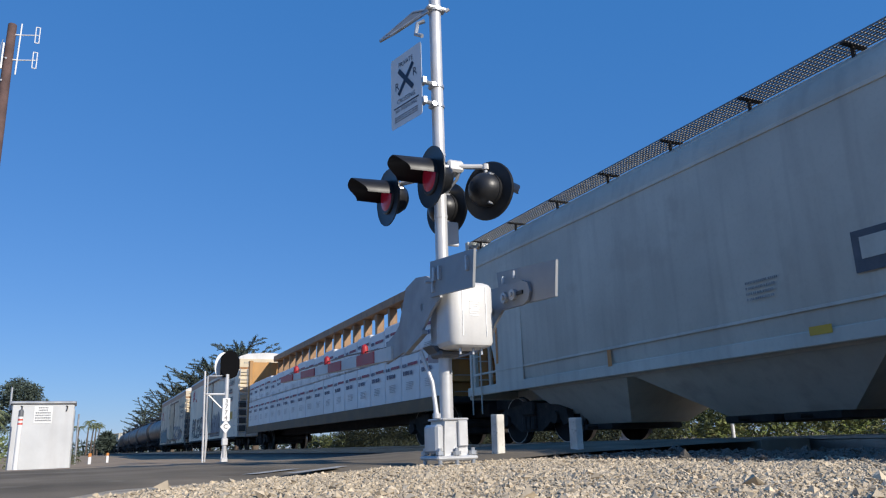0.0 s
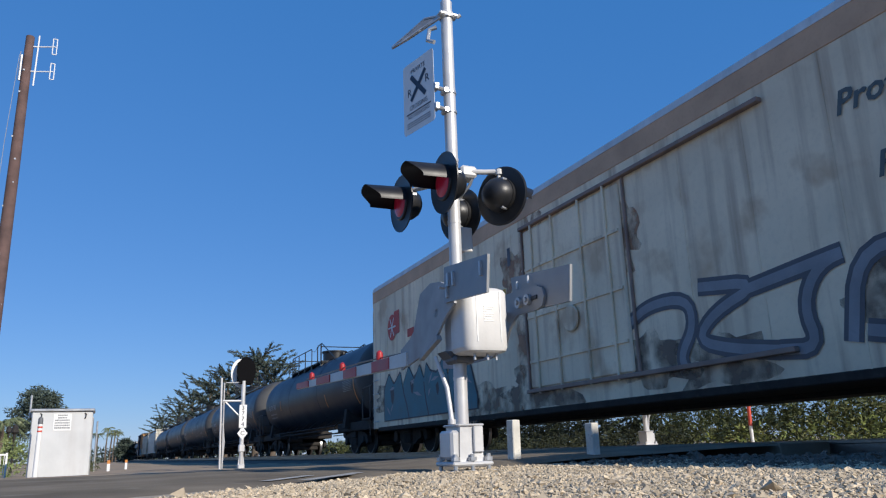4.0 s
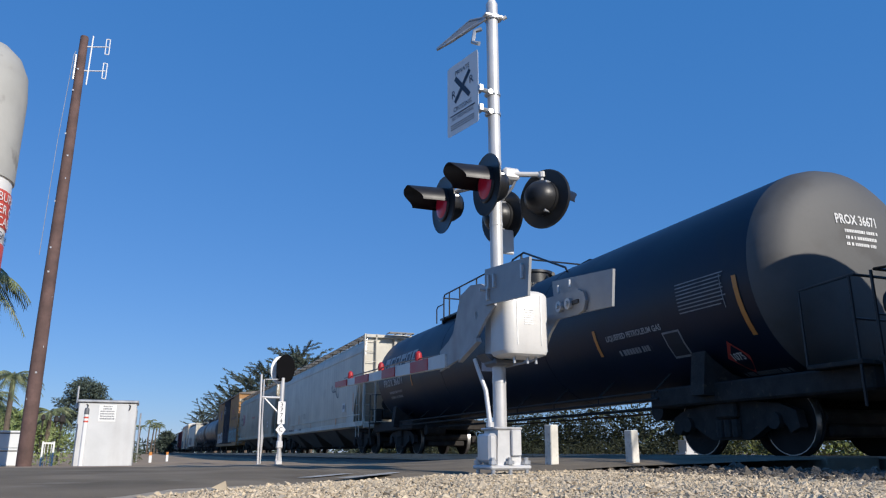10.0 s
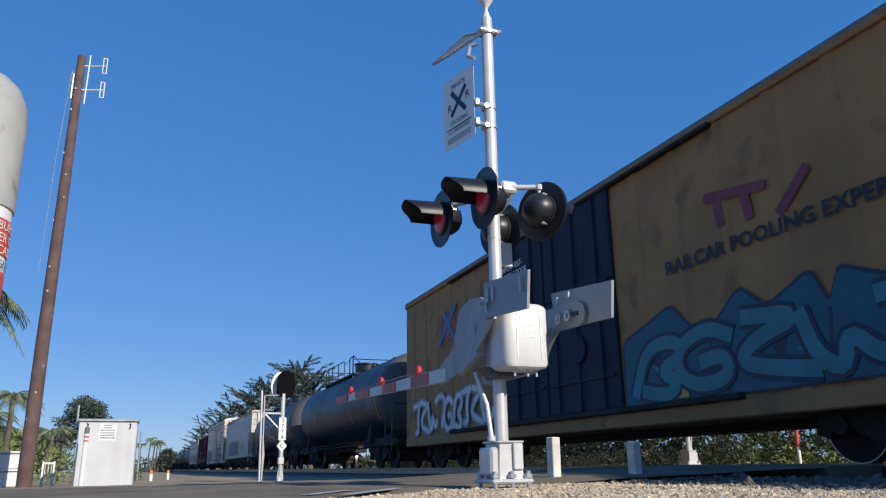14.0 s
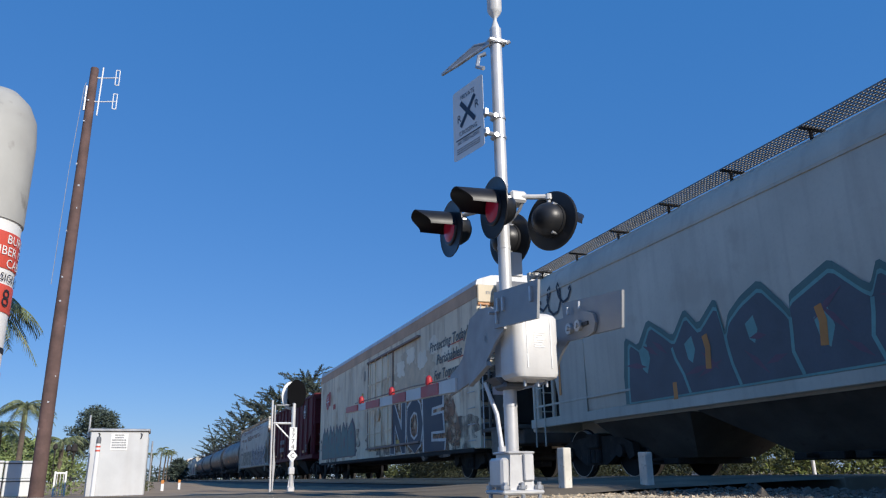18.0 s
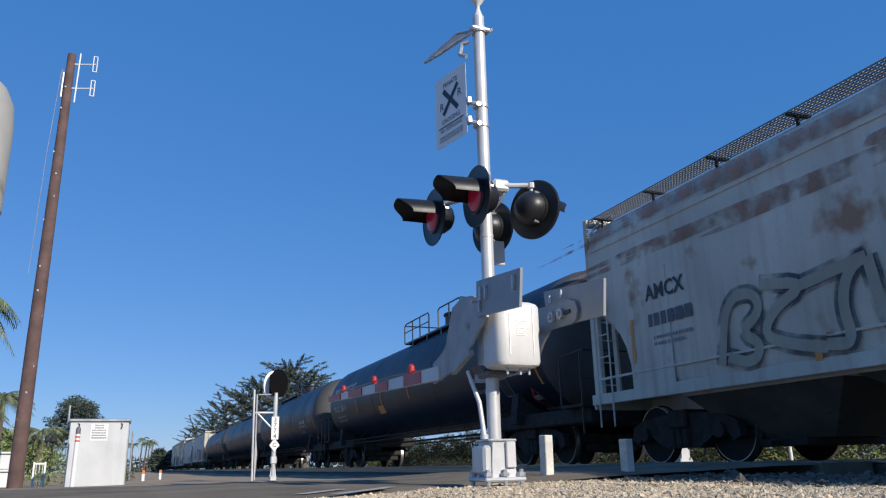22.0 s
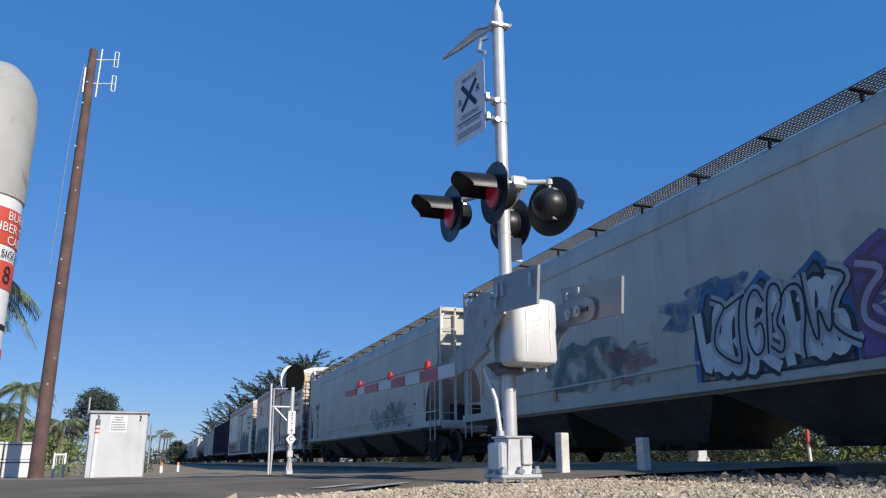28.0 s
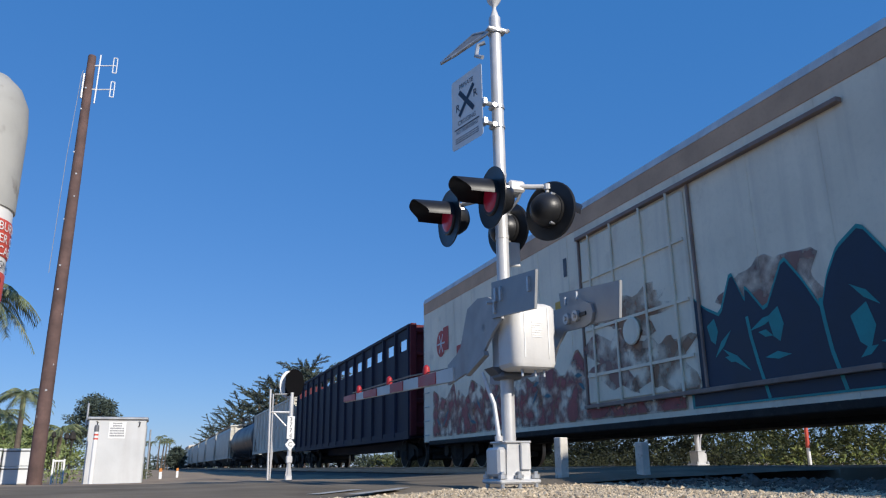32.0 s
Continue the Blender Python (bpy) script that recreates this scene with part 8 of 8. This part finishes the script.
def hedge(name, label, pts, width, height, seed, size=0.09, dens=26, material="hedge"):
    r = random.Random(seed)
    cs = []
    for (x0, y0), (x1, y1) in zip(pts, pts[1:]):
        n = max(2, int(math.hypot(x1 - x0, y1 - y0) / 0.22))
        for i in range(n):
            k = i / n
            x, y = x0 + (x1 - x0) * k, y0 + (y1 - y0) * k
            top = height * (0.82 + 0.3 * noise.noise((x * 0.5, y * 0.5, seed)) + 0.1 * r.random())
            for j in range(max(2, int(top / 0.25))):
                cs.append((x + r.uniform(-width, width) / 2, y + r.uniform(-width, width) / 2, lie(x, y) + top * (j + 0.5) / max(2, int(top / 0.25))))
    return tagged(leaves(cs, size, dens, (0.28, 0.28, 0.24), L[material], name, seed=seed), label, "hedge", kind="stuff")


hedge("hedge", "clipped green hedge in sunlight behind the cabinet", [(-1.75, 24.2), (-4.0, 24.0), (-9.0, 23.4)], 0.8, 1.12, 3, 0.06, 60)
hedge("low_scrub", "low green scrub beside the path", [(-0.7, 24.5), (-0.5, 33), (-1.5, 46)], 0.7, 0.42, 9, 0.07, 16, "brush")
hedge("far_side_hedge", "sunlit green hedge beyond the tracks", [(14.6, -14), (15.2, 4), (15.6, 11.5)], 1.6, 1.2, 5, 0.07, 44, "brush")
hedge("tall_hedge", "tall sunlit green hedge beyond the tracks", [(15.8, 11.5), (16.4, 16), (17.5, 21)], 1.5, 2.25, 15, 0.08, 40, "brush")
# shade on this scrub is put into its leaf colour
hedge("shaded_scrub", "tall scrub beyond the tracks with shade in its leaf colour", [(17.5, 21), (18.2, 34), (19.0, 60)], 1.6, 2.3, 6, 0.11, 26, "dark")
hedge("low_dark_scrub", "low scrub with shade in its leaf colour at the far edge of the track bed", [(13.2, 14.8), (13.6, 20), (14.4, 40)], 0.9, 0.62, 16, 0.07, 40, "dark")
hedge("tall_grass", "dry yellow green grass beyond the tracks", [(13.0, -12), (13.2, 8), (13.4, 14)], 0.7, 0.40, 7, 0.07, 22, "grass")
hedge("grass_bank", "pale green grassy bank beyond the tracks", [(17.4, 6), (17.8, 12), (18.2, 16)], 1.4, 1.9, 17, 0.08, 34, "grass")


def cypress(base, height, spread, seed, label, fingers=34):
    """A dark conifer: long upswept fingers, each with forks, sleeved in short dense sprays."""
    r = random.Random(seed)
    t = thing("conifer_tree", label, "tree", base)
    part("trunk", MB().tube([(0, 0, -0.3), (0.1, 0, height * 0.4), (0.0, 0.1, height * 0.75), (0.15, 0, height * 0.93)], [height * 0.035, height * 0.027, height * 0.016, 0.05], 10), M["bark"], t)
    limbs, tips, ways = MB(), [], []

    def sleeve(a, b, wide):
        n = max(2, int((b - a).length / 0.12))
        way = (b - a).normalized()
        for i in range(n + 1):
            k = i / n
            q = a.lerp(b, k)
            w = wide * (1.08 - k)
            tips.append((q.x + r.uniform(-1, 1) * w, q.y + r.uniform(-1, 1) * w, q.z + r.uniform(-0.8, 0.8) * w))
            ways.append(tuple(way))

    for i in range(fingers):
        k = i / (fingers - 1)
        a = i * 2.399 + r.uniform(-0.3, 0.3)
        ln = spread * (1.0 - 0.55 * k ** 1.4) * r.uniform(0.55, 1.45)
        z0 = height * (0.20 + 0.68 * k)
        out = Vector((math.cos(a), math.sin(a), 0))
        lift = r.uniform(0.05, 0.45) + 0.8 * k ** 3
        p = [Vector((0.05, 0, z0)) + out * ln * q + Vector((0, 0, ln * lift * q ** 1.3)) for q in (0.0, 0.35, 0.7, 1.0)]
        limbs.tube(p, [0.09 * (1.3 - k), 0.06, 0.04, 0.012], 5)
        sleeve(p[0], p[1], 0.24)
        sleeve(p[1], p[2], 0.17)
        sleeve(p[2], p[3], 0.12)
        for f in range(6):
            q = 0.25 + 0.70 * (f + r.random()) / 6
            o = p[0].lerp(p[3], q)
            side = Vector((-out.y, out.x, 0)) * (1 if f % 2 else -1)
            e = o + (out * r.uniform(0.7, 1.0) + side * r.uniform(0.35, 0.75) + Vector((0, 0, r.uniform(0.05, 0.4)))) * r.uniform(0.9, 2.0)
            limbs.tube([o, e], [0.03, 0.01], 4)
            sleeve(o, e, 0.13)
    for f in range(5):
        a = f * 1.7
        sleeve(Vector((0.1, 0, height * 0.80)), Vector((0.35 * math.cos(a) * f, 0.35 * math.sin(a) * f, height * (1.0 - 0.03 * f))), 0.16)
    part("branchwork", limbs, M["bark"], t)
    g = np.random.default_rng(seed)
    c, d = np.repeat(np.array(tips), 7, 0), np.repeat(np.array(ways), 7, 0)
    n = len(c)
    d = d + g.normal(0, 0.32, (n, 3))
    d /= np.linalg.norm(d, axis=1)[:, None]
    w = np.cross(d, g.normal(0, 1, (n, 3)))
    w /= np.linalg.norm(w, axis=1)[:, None] + 1e-6
    c = c + g.normal(0, 0.05, (n, 3))
    ln = g.uniform(0.16, 0.34, (n, 1))
    v = np.stack([c - w * 0.035, c + d * ln * 0.5 + w * 0.045, c + d * ln, c + d * ln * 0.45 - w * 0.03], 1).reshape(-1, 3)
    me = bpy.data.meshes.new("crown")
    me.from_pydata(v.tolist(), [], np.arange(4 * n).reshape(-1, 4).tolist())
    me.materials.append(L["cypress"])
    part("crown", me, None, t)
    return t


for i, (x, y, hgt, wide) in enumerate(((16.6, 82.0, 10.4, 3.2), (16.4, 91.0, 12.9, 4.0), (15.0, 104.0, 12.2, 4.2), (15.2, 124.0, 12.6, 4.6), (15.0, 148.0, 12.6, 4.8), (15.4, 180.0, 12.4, 5.0), (15.4, 228.0, 12.2, 5.4))):
    cypress((x, y, -0.5), hgt, wide, 11 + i, "dark spreading conifer beyond the train")


def round_tree(base, height, rx, rz, seed, label, size=0.32, material="cypress", per=30, n=110):
    r = random.Random(seed)
    t = thing("broad_tree", label, "tree", base)
    part("trunk", MB().tube([(0, 0, -0.3), (0.05, 0, height - rz), (0.2, 0, height - rz * 0.4)], [0.28, 0.22, 0.08], 10), M["bark"], t)
    limbs = MB()
    cs = []
    for i in range(n):
        a, b = r.uniform(0, 6.28), r.uniform(-0.75, 1.0)
        q = math.sqrt(max(0.0, 1 - b * b)) * r.uniform(0.55, 1.0) * (1 + 0.25 * noise.noise((math.cos(a) * 2, math.sin(a) * 2, b * 2 + seed)))
        c = (rx * q * math.cos(a), rx * q * math.sin(a), height - rz + rz * b * r.uniform(0.85, 1.05))
        cs.append(c)
        if i % 8 == 0:
            limbs.tube([(0.05, 0, height - rz * 1.3), (c[0] * 0.5, c[1] * 0.5, (c[2] + height - rz * 1.2) / 2), c], [0.1, 0.06, 0.02], 5)
    part("branchwork", limbs, M["bark"], t)
    leaves(cs, size, per, (rx * 0.22, rx * 0.22, rz * 0.14), L[material], "crown", t, seed=seed)
    return t


round_tree((-6.2, 90.0, -0.6), 8.3, 2.5, 2.9, 21, "dark dense tree behind the cabinet", 0.2, "cypress", 60, 150)
round_tree((-12.0, 80.0, -0.6), 4.6, 3.2, 1.9, 22, "bushy green tree behind the hedge", 0.3, "hedge")
round_tree((-8.6, 70.0, -0.6), 3.6, 2.4, 1.6, 23, "bushy green tree behind the hedge", 0.3, "hedge")
round_tree((-17.0, 95.0, -0.6), 5.5, 4.4, 2.3, 27, "bushy green tree behind the hedge", 0.35, "hedge")
round_tree((4.8, 178.0, -0.6), 4.6, 1.6, 2.0, 25, "distant dark tree down the line", 0.5)


def palm(base, height, reach, seed, label, fronds=22, droop=0.9, lean=0.0):
    r = random.Random(seed)
    t = thing("palm_tree", label, "palm tree", base)
    rad = 0.16 if height < 14 else 0.22
    part("trunk", MB().tube([(0, 0, -0.3), (lean * 0.3, 0, height * 0.5), (lean, 0, height)], [rad * 1.3, rad, rad * 0.85], 10), M["bark"], t)
    for i in range(fronds):
        a = i * 2.399 + r.uniform(-0.2, 0.2)
        rise = r.uniform(-0.35, 0.95)
        mb, pts, n = MB(), [], 9
        for k in range(n):
            q = k / (n - 1)
            pts.append(Vector((lean + reach * q * math.cos(a) * (1 - 0.15 * q), reach * q * math.sin(a) * (1 - 0.15 * q), height + reach * (rise * q * 0.75 - droop * q * q * (0.55 + 0.3 * abs(rise))))))
        mb.tube(pts, [0.03 * (1.1 - k / n) for k in range(n)], 4)
        side = Vector((-math.sin(a), math.cos(a), 0))
        for k in range(1, n):
            d = (pts[k] - pts[k - 1])
            for j in range(4):
                o = pts[k - 1] + d * (j / 4)
                ln = reach * 0.20 * math.sin(math.pi * min(0.97, 0.12 + 0.88 * k / n)) + 0.06
                for s in (-1, 1):
                    tip = o + side * s * ln * 0.8 + d.normalized() * ln * 0.5 + Vector((0, 0, -ln * r.uniform(0.35, 0.8)))
                    w = d.normalized() * 0.028 * max(1.0, reach / 2)
                    mb.add([o - w, o + w, tip], [(0, 1, 2)])
        part("frond", mb, L["palm"], t)
    return t


palm((-5.3, 25.0, -0.4), 5.5, 2.2, 31, "palm with drooping fronds beside the hedge", 20, 1.1)
palm((-7.9, 54.0, -0.5), 5.2, 2.2, 32, "feathery palm behind the white bins", 20)
palm((-9.8, 58.0, -0.5), 4.2, 2.3, 33, "feathery palm behind the white bins", 20)
palm((-6.4, 62.0, -0.5), 3.4, 2.0, 36, "low feathery palm behind the hedge", 18)
for i, (x, y, hgt) in enumerate(((1.2, 210.0, 8.5), (3.0, 215.0, 8.0), (4.0, 230.0, 8.2), (-1.0, 220.0, 7.4), (-2.6, 240.0, 8.0), (2.0, 190.0, 6.6))):
    palm((x, y, -0.6), hgt, 1.9, 40 + i, "tall thin palm far down the line", 16, 0.8, 0.3)

# distant tree line
cs = []
rr = random.Random(8)
for i in range(420):
    x = -160 + i * 0.95
    y = 250 + 25 * noise.noise((x * 0.02, 0, 0))
    hgt = 3.0 + 2.2 * noise.noise((x * 0.06, 3, 0)) + 1.3 * rr.random()
    for k in range(3):
        cs.append((x + rr.uniform(-1, 1), y + rr.uniform(-3, 3), -0.6 + hgt * (k + 0.5) / 3))
tagged(leaves(cs, 0.9, 14, (1.5, 1.5, 0.9), L["cypress"], "far_tree_line", seed=77), "low dark line of far trees", "trees", kind="stuff")
cs = []
for i in range(300):
    y = -60 + i * 1.1
    for k in range(2):
        cs.append((70 + rr.uniform(-4, 4), y, 0.6 + k * 1.5))
tagged(leaves(cs, 0.8, 14, (1.4, 1.4, 0.9), L["brush"], "far_shrubs", seed=78), "far green shrubs beyond the tracks", "shrubs", kind="stuff")


# ---- what moves ----
def motions():
    """The train rolls past at an even speed; its wheels turn with it."""
    for car, y in TRAIN:
        walk(car, [(t, pose(TRACK, y - SPEED * t, 0)) for t in range(0, 33)])
    for w in (-0.889, 0.889):
        group = [ob for at_y, ob in WHEELS if at_y == w]
        turn = math.degrees(SPEED / 0.457)
        walk(group[0], [(k / 30, pose(0, w, 0.457, (turn * k / 30) % 360)) for k in range(0, 961)])
        keys = group[0].animation_data
        for ob in group[1:]:
            ob.rotation_mode = "QUATERNION"
            ob.animation_data_create()
            ob.animation_data.action = keys.action
            ob.animation_data.action_slot = keys.action_slot


motions()
